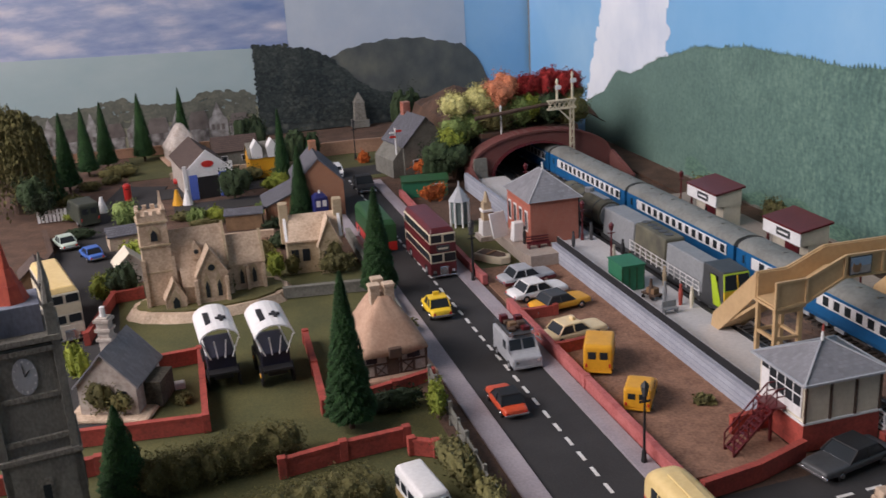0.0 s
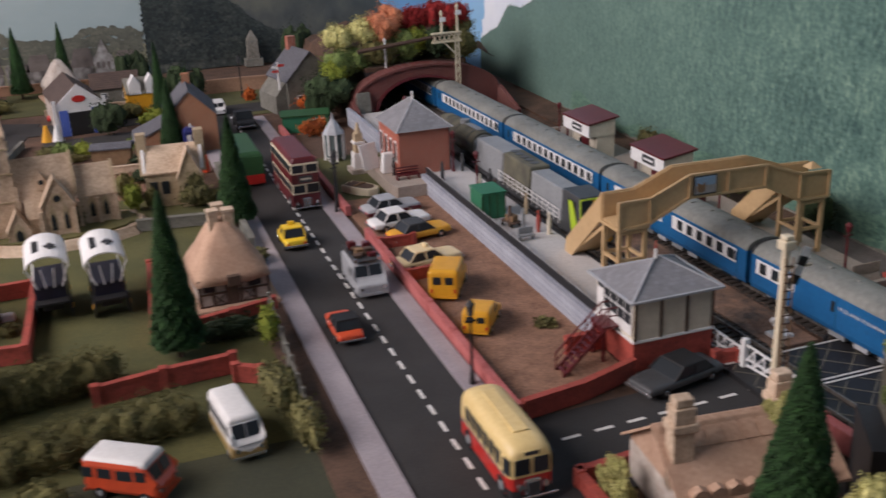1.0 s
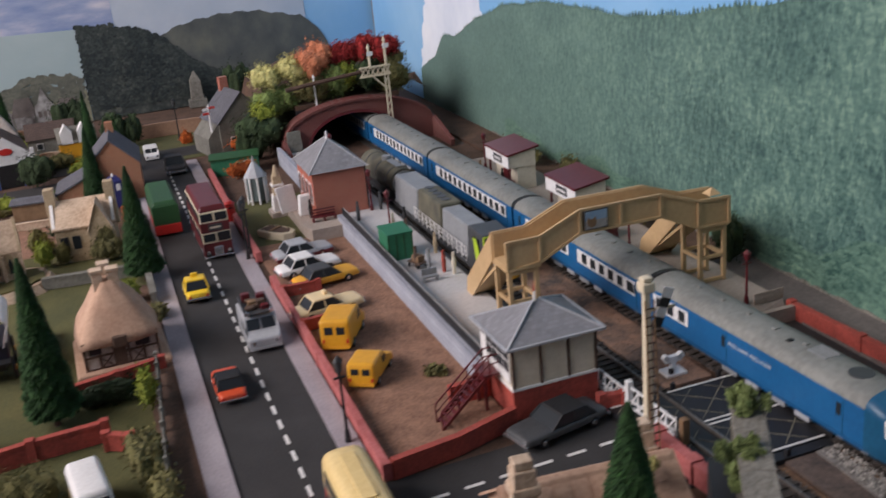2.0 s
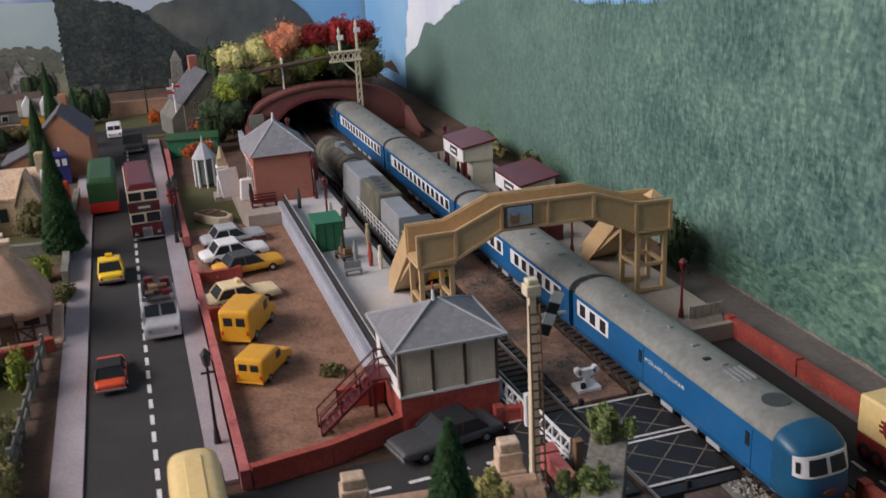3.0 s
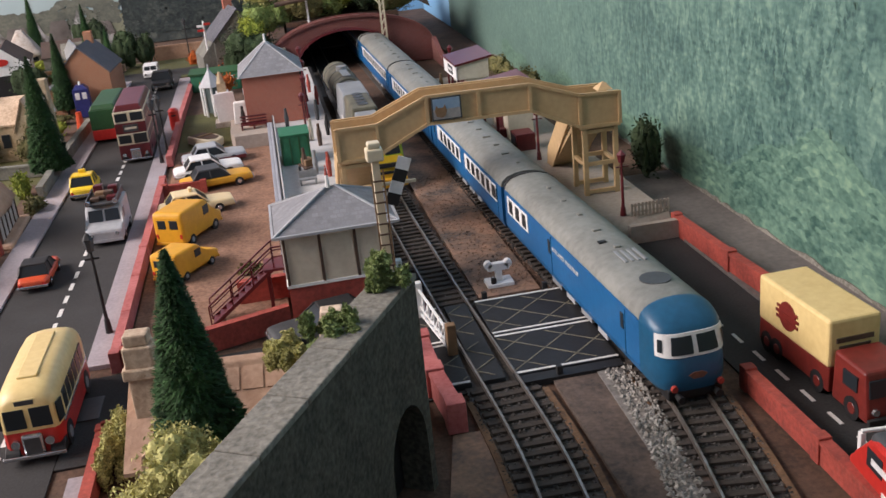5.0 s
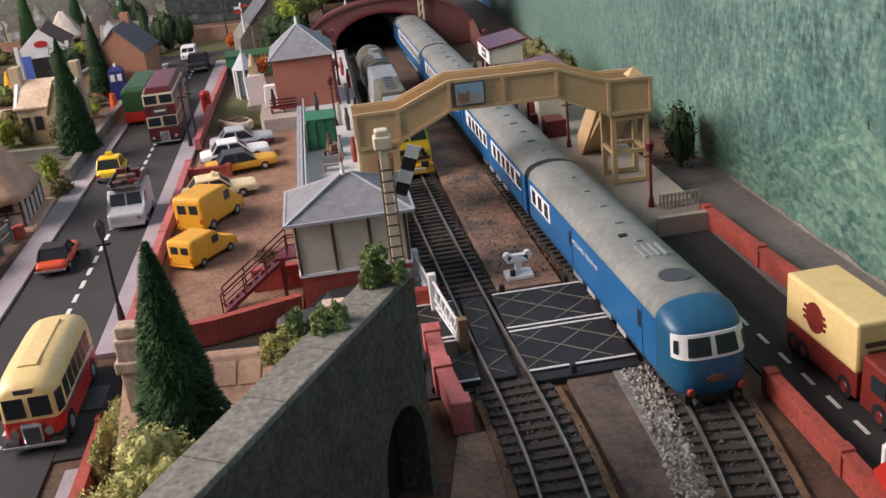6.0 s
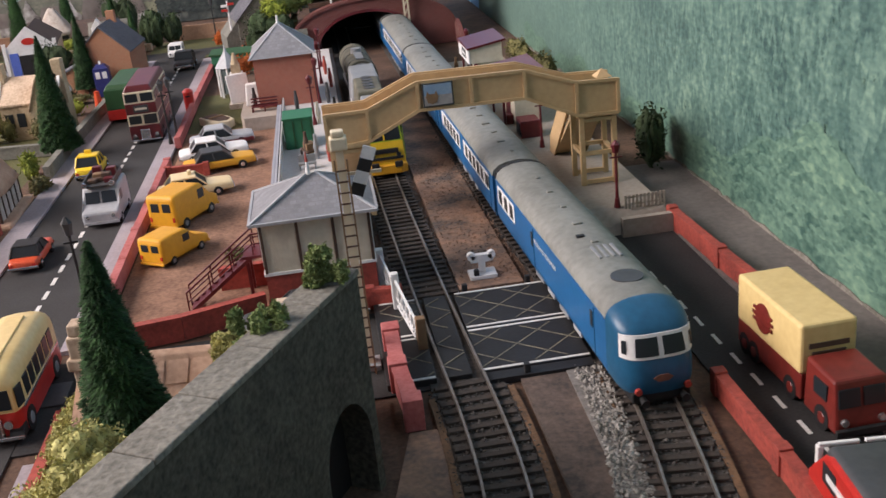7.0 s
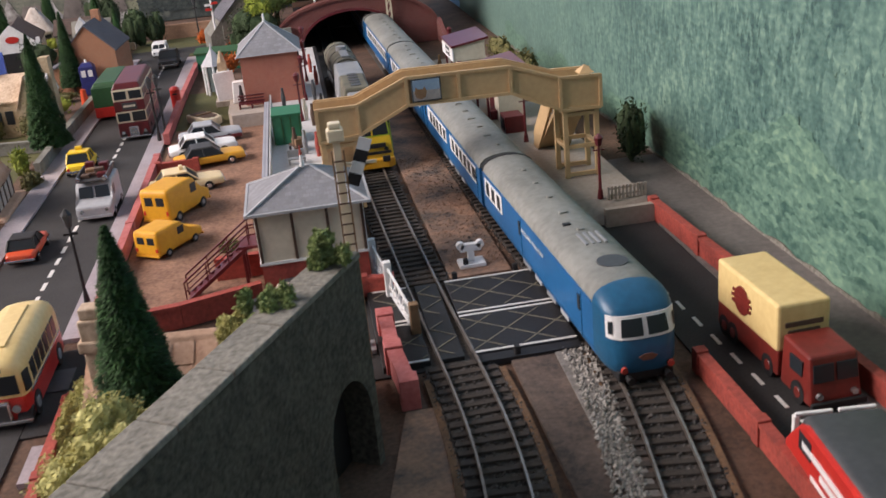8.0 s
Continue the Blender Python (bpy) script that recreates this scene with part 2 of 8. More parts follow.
def box(bm, x0, y0, z0, x1, y1, z1, bevel=0.0, tx=0.0, ty=0.0):
    """A box; tx, ty draw its top in on each side."""
    return hexa(bm, [(x0, y0, z0), (x1, y0, z0), (x1, y1, z0), (x0, y1, z0), (x0 + tx, y0 + ty, z1), (x1 - tx, y0 + ty, z1), (x1 - tx, y1 - ty, z1), (x0 + tx, y1 - ty, z1)], bevel)


def BX(*a, **k):
    return box(B(), *a, **k)


def prism(bm, pts, axis, a, b, bevel=0.0):
    """Extrudes a 2D outline along an axis: x takes (y, z), y takes (x, z), z takes (x, y)."""
    f = {"x": lambda p, t: (t, p[0], p[1]), "y": lambda p, t: (p[0], t, p[1]), "z": lambda p, t: (p[0], p[1], t)}[axis]
    lo, hi = [bm.verts.new(f(p, a)) for p in pts], [bm.verts.new(f(p, b)) for p in pts]
    n = len(pts)
    fs = [bm.faces.new(lo), bm.faces.new(hi[::-1])]
    fs += [bm.faces.new([lo[i], lo[(i + 1) % n], hi[(i + 1) % n], hi[i]]) for i in range(n)]
    if bevel:
        bmesh.ops.bevel(bm, geom=list({e for q in fs for e in q.edges}), offset=bevel, segments=2, affect="EDGES", profile=0.5)
    return bm


def tube(bm, p, q, r0, r1=None, seg=8):
    r1 = r0 if r1 is None else r1
    p, q = Vector(p), Vector(q)
    rot = (q - p).to_track_quat("Z", "Y").to_matrix()
    ring = lambda c, r: [bm.verts.new(c + rot @ Vector((r * math.cos(2 * math.pi * i / seg), r * math.sin(2 * math.pi * i / seg), 0))) for i in range(seg)]
    a, b = ring(p, max(r0, 0.01)), ring(q, max(r1, 0.01))
    bm.faces.new(a[::-1])
    bm.faces.new(b)
    for i in range(seg):
        bm.faces.new([a[i], a[(i + 1) % seg], b[(i + 1) % seg], b[i]])
    return bm


def bar(bm, p, q, w, h):
    """A square bar between two points."""
    p, q = Vector(p), Vector(q)
    rot = (q - p).to_track_quat("Y", "Z").to_matrix()
    c = []
    for s in (-1, 1):
        for e, t in ((p, -1), (p, 1), (q, 1), (q, -1)):
            c.append(e + rot @ Vector((t * w / 2, 0, s * h / 2)))
    return hexa(bm, c)


def leaf_cloud(name, blobs, n, size, material, parent=None, label="", seed=1, core=True):
    """Many small leaves scattered in and on uneven blobs (x, y, z, rx, ry, rz), round lumpy cores."""
    rng = np.random.default_rng(seed)
    V, F = [], []
    per = n // len(blobs)
    for (cx, cy, cz, ax, ay, az) in blobs:
        d = rng.normal(size=(per, 3))
        d /= np.linalg.norm(d, axis=1)[:, None]
        lump = 1 + 0.28 * np.sin(d[:, 0] * 5 + cx) * np.cos(d[:, 1] * 4 + cy) + 0.16 * np.sin(d[:, 2] * 9 + cz)
        r = lump * rng.uniform(0.72, 1.12, per)
        c = np.stack([cx + ax * r * d[:, 0], cy + ay * r * d[:, 1], cz + az * r * d[:, 2]], 1)
        u, w = rng.normal(size=(per, 3)), rng.normal(size=(per, 3))
        u = u / np.linalg.norm(u, axis=1)[:, None] * size * rng.uniform(0.6, 1.3, (per, 1))
        w = w / np.linalg.norm(w, axis=1)[:, None] * size * rng.uniform(0.5, 1.0, (per, 1))
        k = len(V)
        q = np.stack([c - u, c + w * 0.7, c + u, c - w * 0.7], 1).reshape(-1, 3)
        V.extend(q.tolist())
        F.extend([(k + 4 * i, k + 4 * i + 1, k + 4 * i + 2, k + 4 * i + 3) for i in range(per)])
        if core:
            bm = B()
            bmesh.ops.create_icosphere(bm, subdivisions=3, radius=1.0)
            k = len(V)
            bm.verts.index_update()
            for v in bm.verts:
                g = 0.8 * (1 + 0.28 * math.sin(v.co.x * 5 + cx) * math.cos(v.co.y * 4 + cy))
                V.append([cx + ax * g * v.co.x, cy + ay * g * v.co.y, cz + az * g * v.co.z])
            F.extend([tuple(k + v.index for v in f.verts) for f in bm.faces])
            bm.free()
    return raw(name, V, F, material, parent, label)


def conifer(x, y, z, h, r, label, seed=1, material="conifer", n=2600, group="conifers"):
    t = thing("conifer_tree", label, "tree", x, y, z, group=group)
    part("trunk", tube(B(), (0, 0, 0), (0, 0, h * 0.16), r * 0.12, r * 0.1), "timber", t, "brown stub trunk")
    rng = np.random.default_rng(seed)
    V, F = [], []
    z0 = h * 0.10
    for i in range(int(n * 4.2)):
        f = rng.uniform(0, 1) ** 1.35
        zz = z0 + (h - z0) * f
        a = rng.uniform(0, 2 * math.pi)
        rr = r * (1 - f) ** 0.85 * (0.93 + 0.07 * math.sin(a * 5 + f * 30) + 0.05 * math.sin(a * 11 - f * 70)) + 0.4
        c = np.array([rr * math.cos(a), rr * math.sin(a), zz])
        s = (0.0125 * h) * (1.15 - 0.6 * f) * rng.uniform(0.6, 1.6)
        out = np.array([math.cos(a), math.sin(a), rng.uniform(-0.55, 0.5)]) * s
        side = np.array([-math.sin(a), math.cos(a), rng.uniform(-0.4, 0.4)]) * s * 0.42
        k = len(V)
        V += [c - out * 0.7 - side, c - out * 0.7 + side, c + out]
        F.append((k, k + 1, k + 2))
    seg = 14
    k = len(V)
    for j in range(7):
        f = j / 6
        for i in range(seg):
            a = 2 * math.pi * i / seg
            rr = max(0.2, r * 0.86 * (1 - f) ** 0.85)
            V.append([rr * math.cos(a), rr * math.sin(a), z0 + (h - z0) * f * 0.98])
    for j in range(6):
        for i in range(seg):
            F.append((k + j * seg + i, k + j * seg + (i + 1) % seg, k + (j + 1) * seg + (i + 1) % seg, k + (j + 1) * seg + i))
    F.append(tuple(k + i for i in range(seg))[::-1])
    raw("crown", V, F, material, t)
    return t


def bush(x, y, z, rx, ry, rz, material, label, seed=1, n=700, size=1.6, name="bush", cat="shrub", clumps=4):
    t = thing(name, label, cat, x, y, z)
    rng = random.Random(seed)
    k, w = (1.0, 0.45) if clumps == 4 else (0.5, 0.75)
    bl = [(rng.uniform(-w, w) * rx, rng.uniform(-w, w) * ry, rz * rng.uniform(0.35 if k < 1 else 0.55, 1.35 if k < 1 else 1.0), rx * k * rng.uniform(0.5, 0.7), ry * k * rng.uniform(0.5, 0.7), rz * k * rng.uniform(0.5, 0.75)) for _ in range(clumps)]
    for i, b in enumerate(bl):
        leaf_cloud("foliage_clump", [b], n // clumps, size, material, t, seed=seed * 7 + i)
    return t


def line_wall(name, pts, h, w, material, label, posts=True, z=0, lean=0.0):
    """A low model wall along a line of points, with a proud coping and end pillars."""
    t = thing(name, label, "wall", 0, 0, 0)
    for (ax, ay), (bx, by) in zip(pts, pts[1:]):
        ln = math.hypot(bx - ax, by - ay)
        n = max(1, round(ln / 60))
        for i in range(n):
            p = (ax + (bx - ax) * i / n, ay + (by - ay) * i / n)
            q = (ax + (bx - ax) * (i + 1) / n, ay + (by - ay) * (i + 1) / n)
            bm = B()
            bar(bm, (p[0], p[1], z + h * 0.43), (q[0], q[1], z + h * 0.43), w, h * 0.86)
            part("panel", bm, material, t)
            bm = B()
            j = (i * 37 % 5) * 0.12
            bar(bm, (p[0], p[1], z + h * 0.93 + j), (q[0], q[1], z + h * 0.93 + j), w + 1.2, h * 0.15)
            part("coping", bm, material, t)
    if posts:
        for px, py in pts:
            part("pillar", BX(px - w * 0.75, py - w * 0.75, z, px + w * 0.75, py + w * 0.75, z + h * 1.1, bevel=0.4), material, t)
    return t

# ---- setting: room, baseboard, roads, tracks ----
def slab(name, x0, y0, z0, x1, y1, z1, material, label, bevel=0.0):
    return tagged(part(name, BX(x0, y0, z0, x1, y1, z1, bevel=bevel), material), label, name.split("_")[0], "", "structure")


# Room shell out of view, added to enclose the layout and bounce the light.
slab("floor", -1650, -1550, -820, 480, 1900, -800, "carpet", "plain brown floor of the unseen room")
slab("ceiling", -1650, -1550, 1900, 480, 1900, 1920, "ceiling", "plain grey unseen room ceiling")
slab("wall_east", 446, -1550, -820, 480, 1900, 1900, "roomwall", "unseen room wall behind the forest backdrop")
slab("wall_north", -1650, 1880, -820, 446, 1900, 1900, "roomwall", "unseen room wall behind the hill backdrop")
for nm, bx in (("wall_west", (-1650, -1550, -800, -1620, -620, 1900)), ("wall_west_end", (-1650, 1880.5, -800, -1620, 1900, 1900)),
               ("wall_west_sill", (-1650, -620, -800, -1620, 1880, 480)), ("wall_west_head", (-1650, -620, 1620, -1620, 1880, 1900)),
               ("wall_south", (-1620, -1550, -800, -760, -1520, 1900)), ("wall_south_side", (760, -1550, -800, 446, -1520, 1900)),
               ("wall_south_sill", (-760, -1550, -800, 446, -1520, 790)), ("wall_south_head", (-760, -1550, 1710, 446, -1520, 1900))):
    slab(nm, *bx, "roomwall", "painted room wall beside the window")
slab("baseboard", -900, 60, -40, 442, 1868, -1.2, "earth", "layout baseboard covered with brown earth scatter")


def sheet(name, pts, z, material, label, thick=1.0, category="ground"):
    return tagged(part(name, prism(B(), pts, "z", z - thick, z), material), label, category, "", "structure")


def rect(name, x0, y0, x1, y1, z, material, label, thick=1.0, category="ground"):
    return sheet(name, [(x0, y0), (x1, y0), (x1, y1), (x0, y1)], z, material, label, thick, category)


rect("ground_grass", -420, 560, -62, 1120, -0.6, "grass", "olive green turf of the village gardens", 0.5)
rect("ground_grass_far", -60, 1460, 160, 1640, -0.3, "grass", "green field by the far fence", 0.5)
rect("ground_near", -420, 300, -66, 560, -0.7, "grassdark", "dark turf of the near garden", 0.4)
rect("road", -40, 100, 28, 1480, 0.0, "asphalt", "dark grey asphalt main road", 1.1, "road")
rect("road_far", -330, 1480, 160, 1540, -0.1, "asphalt", "dark grey road across the far end", 1.0, "road")
sheet("road_west", [(-415, 780), (-322, 780), (-322, 1010), (-330, 1200), (-262, 1560), (-330, 1590), (-400, 1300), (-430, 1010)], -0.15, "asphalt", "dark grey asphalt village side road", 1.0, "road")
sheet("road_crossing", [(28.4, 432), (346, 436), (346, 534), (46, 522), (28.4, 522)], -0.05, "asphalt", "dark asphalt road to the level crossing", 1.0, "road")
rect("road_east", 346.4, 240, 392, 596, -0.05, "asphalt", "dark asphalt road beside the railway", 1.0, "road")
rect("pavement_west", -58, 420, -40.2, 1470, 1.6, "pavement", "pale pinkish grey pavement with a low kerb", 2.6, "pavement")
rect("pavement_east", 28.2, 534, 43, 1440, 1.6, "pavement", "pale pinkish grey pavement with a low kerb", 2.6, "pavement")
rect("pavement_south", 37, 390, 45.5, 420, 1.6, "pavement", "pale grey pavement before the junction", 2.6, "pavement")
rect("verge_west", -80, 420, -58.2, 960, 0.4, "earth", "dark brown earth verge behind the pavement", 1.2)
rect("car_park", 50, 548, 141, 1004, 0.6, "dirt", "reddish brown scatter of the car park", 1.4)
rect("station_forecourt", 50, 1004, 141, 1180, 0.5, "grass", "green verge beside the station", 1.4)
rect("ground_east_far", 392.4, 720.4, 442, 1868, 1.3, "earth", "dark brown earth at the foot of the backdrop", 2.3)
rect("ground_east", 392.4, 240, 442, 720, 1.5, "strip", "grey-brown card strip at the foot of the backdrop", 2.5)
rect("ground_south", 44, 100, 200, 430, -0.2, "earth", "dark earth of the near cottage garden", 0.9)

# road markings
marks = thing("road_markings", "white dashed centre lines painted on the roads", "road marking", kind="structure")
dash = part("dash", BX(-1.3, 0, 0, 1.3, 12.5, 0.25), "line", marks)
dash.matrix_basis = pose(0, 0.44, 0.0)
for i in range(1, 46):
    share(dash, pose(0, 0.44 + 0.0224 * i, 0.0), marks)
for i in range(7):
    share(dash, pose((62 + 23 * i) * MM, (493 + 1.0 * i) * MM, 0.0, 0, 0, -88), marks)
for i in range(10):
    share(dash, pose((366 - 0.9 * i) * MM, (330 + 21 * i) * MM, 0.0) @ Matrix.Diagonal((0.7, 0.85, 1, 1)), marks)
part("edge_line", BX(346.6, 594, -0.2, 392, 596.4, 0.25), "line", marks)


# ---- railway track ----
def path_point(pts, y):
    for (x0, y0), (x1, y1) in zip(pts, pts[1:]):
        if y0 <= y <= y1:
            f = (y - y0) / (y1 - y0)
            return x0 + (x1 - x0) * f
    return pts[0][0] if y < pts[0][1] else pts[-1][0]


def smooth_path(pts, y):
    return sum(path_point(pts, y + d) * w for d, w in ((-60, 1), (-40, 2), (-20, 3), (0, 4), (20, 3), (40, 2), (60, 1))) / 16


T1 = [(196, 130), (222, 220), (237, 310), (240, 374), (233, 520), (227, 700), (224, 900), (222, 1600)]
T2 = [(262, 130), (290, 240), (308, 340), (317, 420), (312, 520), (305, 640), (299, 880), (288, 1360), (284, 1600)]


def ribbon(bm, pts, x0, x1, z0, z1, ya, yb, step=14):
    """A strip along a track's centre line, from x0 to x1 beside it."""
    prev = None
    y = ya
    while y <= yb:
        c, c2 = smooth_path(pts, y), smooth_path(pts, y + 4)
        n = Vector((4.0, -(c2 - c), 0)).normalized()
        ring = [bm.verts.new((c + n.x * x, y + n.y * x, z)) for x, z in ((x0, z0), (x1, z0), (x1, z1), (x0, z1))]
        if prev:
            for i in range(4):
                bm.faces.new([prev[i], prev[(i + 1) % 4], ring[(i + 1) % 4], ring[i]])
        else:
            bm.faces.new(ring[::-1])
        prev = ring
        y += step
    bm.faces.new(prev)
    return bm


sleeper0 = None
for nm, pts in (("railway_track", T1), ("railway_track", T2)):
    t = thing(nm, "steel model railway track on dark sleepers and ballast", "track", kind="structure")
    part("ballast_bed", ribbon(B(), pts, -17, 17, -1.0, 0.6, 130, 1560), "ballast", t)
    for s in (-1, 1):
        part("cork_shoulder", ribbon(B(), pts, s * 18.6 - 1.5, s * 18.6 + 1.5, -0.8, 1.4, 130, 432), "cork", t, "brown cork roadbed edge")
        part("rail", ribbon(B(), pts, s * 8.25 - 0.55 + s * 0.55, s * 8.25 + 0.55 + s * 0.55, 1.6, 4.0, 130, 1560, 10), "steel", t)
    y = 135.0
    rng = random.Random(5)
    while y < 1180:
        c, c2 = smooth_path(pts, y), smooth_path(pts, y + 6)
        a = -math.degrees(math.atan2(c2 - c, 6.0))
        m = pose(c * MM, y * MM, 0.0, 0, 0, a + rng.uniform(-0.8, 0.8))
        if not 436 < y < 534:
            if sleeper0 is None:
                sleeper0 = part("sleeper", BX(-16, -1.7, 0.3, 16, 1.7, 2.1, bevel=0.25), "sleeper", t)
                sleeper0.matrix_basis = m
            else:
                share(sleeper0, m, t)
        y += 7.6

sheet("ground_between", [(262, 540), (287, 540), (280, 1000), (246, 1000), (250, 540)], 1.0, "rust", "sandy rust-coloured ground between the tracks", 2.0)
sheet("ground_between_near", [(262, 200), (276, 200), (296, 300), (298, 432), (262, 432)], 0.9, "ashbrown", "dark rusty brown ground between the tracks", 2.0)
sheet("cess_strip", [(262, 200), (274, 200), (292, 300), (296, 432), (284, 432), (280, 300)], 1.6, "ballast_pale", "pale grey ash strip beside the track", 2.0)
sheet("trackside_south", [(150, 150), (186, 150), (222, 300), (222, 398), (206, 398)], 0.7, "rust", "brown earth beside the track", 1.4)
sheet("trackside_west", [(203, 560), (212, 560), (206, 640), (203, 640)], 0.6, "ballast", "dark ash beside the track", 1.5)

# level crossing deck: boards with pale lines and a yellow hatch
deck = thing("level_crossing", "black level crossing deck with white lines and faded hatching", "level crossing", kind="structure")
for x0, x1 in ((200, 223.5), (245, 298.5), (322.5, 346)):
    part("deck_panel", BX(x0, 438, -0.6, x1, 532, 3.2, bevel=0.3), "black", deck)
for x0, x1 in ((227.5, 240.5), (302.5, 319)):
    part("deck_panel", BX(x0, 438, -0.6, x1, 532, 3.0, bevel=0.3), "black", deck)
M["hatch"] = mat("faded_hatch", (0.22, 0.2, 0.14), (0.10, 0.095, 0.08), 700, 120, 0.9, 0.1)
for y in (439.5, 482.5, 487, 530.5):
    for x0, x1 in ((203, 223), (245.5, 298), (323, 345)):
        part("white_line", BX(x0, y - 0.8, 3.1, x1, y + 0.8, 3.5), "line", deck)
for y0, y1 in ((442, 480), (490, 528)):
    for x0, x1 in ((203, 223), (228, 240), (246, 297.5), (323, 345)):
        for i in range(-2, 6):
            for d in (1, -1):
                xa = 194 + 26 * i
                lo, hi = max(0.0, (x0 - xa) / 42), min(1.0, (x1 - xa) / 42)
                if hi - lo > 0.02:
                    ya, yb = (y0, y1) if d > 0 else (y1, y0)
                    part("hatch_line", bar(B(), (xa + 42 * lo, ya + (yb - ya) * lo, 3.25), (xa + 42 * hi, ya + (yb - ya) * hi, 3.25), 0.7, 0.25), "hatch", deck)
part("deck_end", BX(245, 430, -0.6, 298, 437.6, 2.6), "black", deck)
for x, y in ((266, 433), (252, 534), (288, 534), (262, 552)):
    part("point_lamp", BX(x - 1.5, y - 1.5, 0, x + 1.5, y + 1.5, 7, bevel=0.5), "black", deck)

# ---- platforms ----
pf = thing("platform", "grey concrete station platform with a blue-grey stone rear wall", "platform", kind="structure")
part("surface", BX(146, 612, 0, 203, 1330, 13, bevel=0.5), "platform", pf)
part("rear_wall", BX(140.5, 594, 0, 145.8, 1004, 19, bevel=0.5), "silver", pf, "blue-grey stone rear wall")
part("rear_wall_far", BX(140.5, 1120, 0, 145.8, 1330, 24, bevel=0.5), "silver", pf)
# Black towards the car park, platform-coloured behind, to fit the camera's view from both sides.
part("rear_black_strip", BX(146.2, 600, 12.6, 147.0, 1004, 25.5), "black", pf, "thin black strip behind the wall, fitted to the camera's view")
part("rear_strip_backing", BX(147.1, 612, 12.6, 148, 1004, 25.4), "platform", pf)
part("edge", BX(200, 612, 13, 204, 1330, 13.6), "black", pf)
part("ramp", prism(B(), [(104, 1004), (141, 1004), (141, 985), (108, 985)], "z", 0.4, 13.5, 0.3), "platform2", pf, "tan ramp block")
part("forecourt", BX(104, 1004.3, 0.4, 146, 1110, 13.2), "platform2", pf)
pf2 = thing("platform", "tan far-side station platform with a sloped near end", "platform", kind="structure")
hexa(bm := B(), [(331, 590, 0), (392, 590, 0), (392, 1150, 0), (324, 1150, 0), (331, 612, 13), (392, 600, 13), (392, 1140, 13), (324, 1140, 13)], 0.4)
part("surface", bm, "platform2", pf2)
part("end_wall", BX(360, 585, 0, 393, 589.6, 12), "platform2", pf2)


# ---- backdrops ----
def backdrop_mat(name, dark, mid, light, scale, stretch):
    m = bpy.data.materials.new(name)
    m.use_nodes = True
    n, l = m.node_tree.nodes, m.node_tree.links
    p = n["Principled BSDF"]
    p.inputs["Roughness"].default_value = 0.55
    tc, mp = n.new("ShaderNodeTexCoord"), n.new("ShaderNodeMapping")
    mp.inputs["Scale"].default_value = stretch
    l.new(tc.outputs["Object"], mp.inputs[0])
    n1, n2, vo = n.new("ShaderNodeTexNoise"), n.new("ShaderNodeTexNoise"), n.new("ShaderNodeTexVoronoi")
    n1.inputs["Scale"].default_value, n1.inputs["Detail"].default_value, n1.inputs["Roughness"].default_value = scale, 8, 0.65
    n2.inputs["Scale"].default_value, n2.inputs["Detail"].default_value = scale * 0.11, 5
    vo.inputs["Scale"].default_value = scale * 0.9
    for t in (n1, n2, vo):
        l.new(mp.outputs[0], t.inputs["Vector"])
    a = n.new("ShaderNodeMath")
    a.operation = "MULTIPLY_ADD"
    a.inputs[1].default_value = 0.5
    l.new(n1.outputs[0], a.inputs[0])
    b = n.new("ShaderNodeMath")
    b.operation = "MULTIPLY_ADD"
    b.inputs[1].default_value = 0.45
    l.new(n2.outputs[0], b.inputs[0])
    c = n.new("ShaderNodeMath")
    c.operation = "MULTIPLY"
    c.inputs[1].default_value = -0.24
    off = n.new("ShaderNodeMath")
    off.operation = "ADD"
    off.inputs[1].default_value = 0.15
    l.new(vo.outputs[0], c.inputs[0])
    l.new(c.outputs[0], off.inputs[0])
    l.new(off.outputs[0], b.inputs[2])
    l.new(b.outputs[0], a.inputs[2])
    r = n.new("ShaderNodeValToRGB")
    e = r.color_ramp.elements
    e[0].position, e[0].color = 0.36, (*dark, 1)
    e[1].position, e[1].color = 0.66, (*light, 1)
    k = e.new(0.52)
    k.color = (*mid, 1)
    l.new(a.outputs[0], r.inputs[0])
    l.new(r.outputs[0], p.inputs["Base Color"])
    return m


M["forest"] = backdrop_mat("printed_forest", (0.05, 0.105, 0.085), (0.095, 0.175, 0.135), (0.165, 0.26, 0.185), 210, (1, 1.0, 0.62))
M["skyblue"] = backdrop_mat("printed_blue_sky", (0.18, 0.41, 0.68), (0.23, 0.46, 0.72), (0.32, 0.54, 0.76), 4, (1, 1, 1))
M["skycloud"] = backdrop_mat("printed_cloudy_sky", (0.17, 0.25, 0.46), (0.33, 0.38, 0.54), (0.62, 0.6, 0.66), 12, (1, 1, 3.5))
M["cloud"] = backdrop_mat("printed_cloud", (0.62, 0.68, 0.78), (0.78, 0.82, 0.88), (0.88, 0.9, 0.93), 10, (1, 1, 0.7))
M["mistsky"] = backdrop_mat("printed_misty_sky", (0.36, 0.44, 0.54), (0.46, 0.52, 0.60), (0.58, 0.62, 0.67), 6, (1, 1, 1))
M["hilldark"] = backdrop_mat("printed_dark_hill", (0.012, 0.018, 0.02), (0.04, 0.05, 0.048), (0.095, 0.105, 0.09), 110, (1, 1, 0.8))
M["hillgrey"] = backdrop_mat("printed_grey_hill", (0.055, 0.065, 0.065), (0.09, 0.10, 0.095), (0.14, 0.145, 0.12), 30, (1, 1, 0.8))
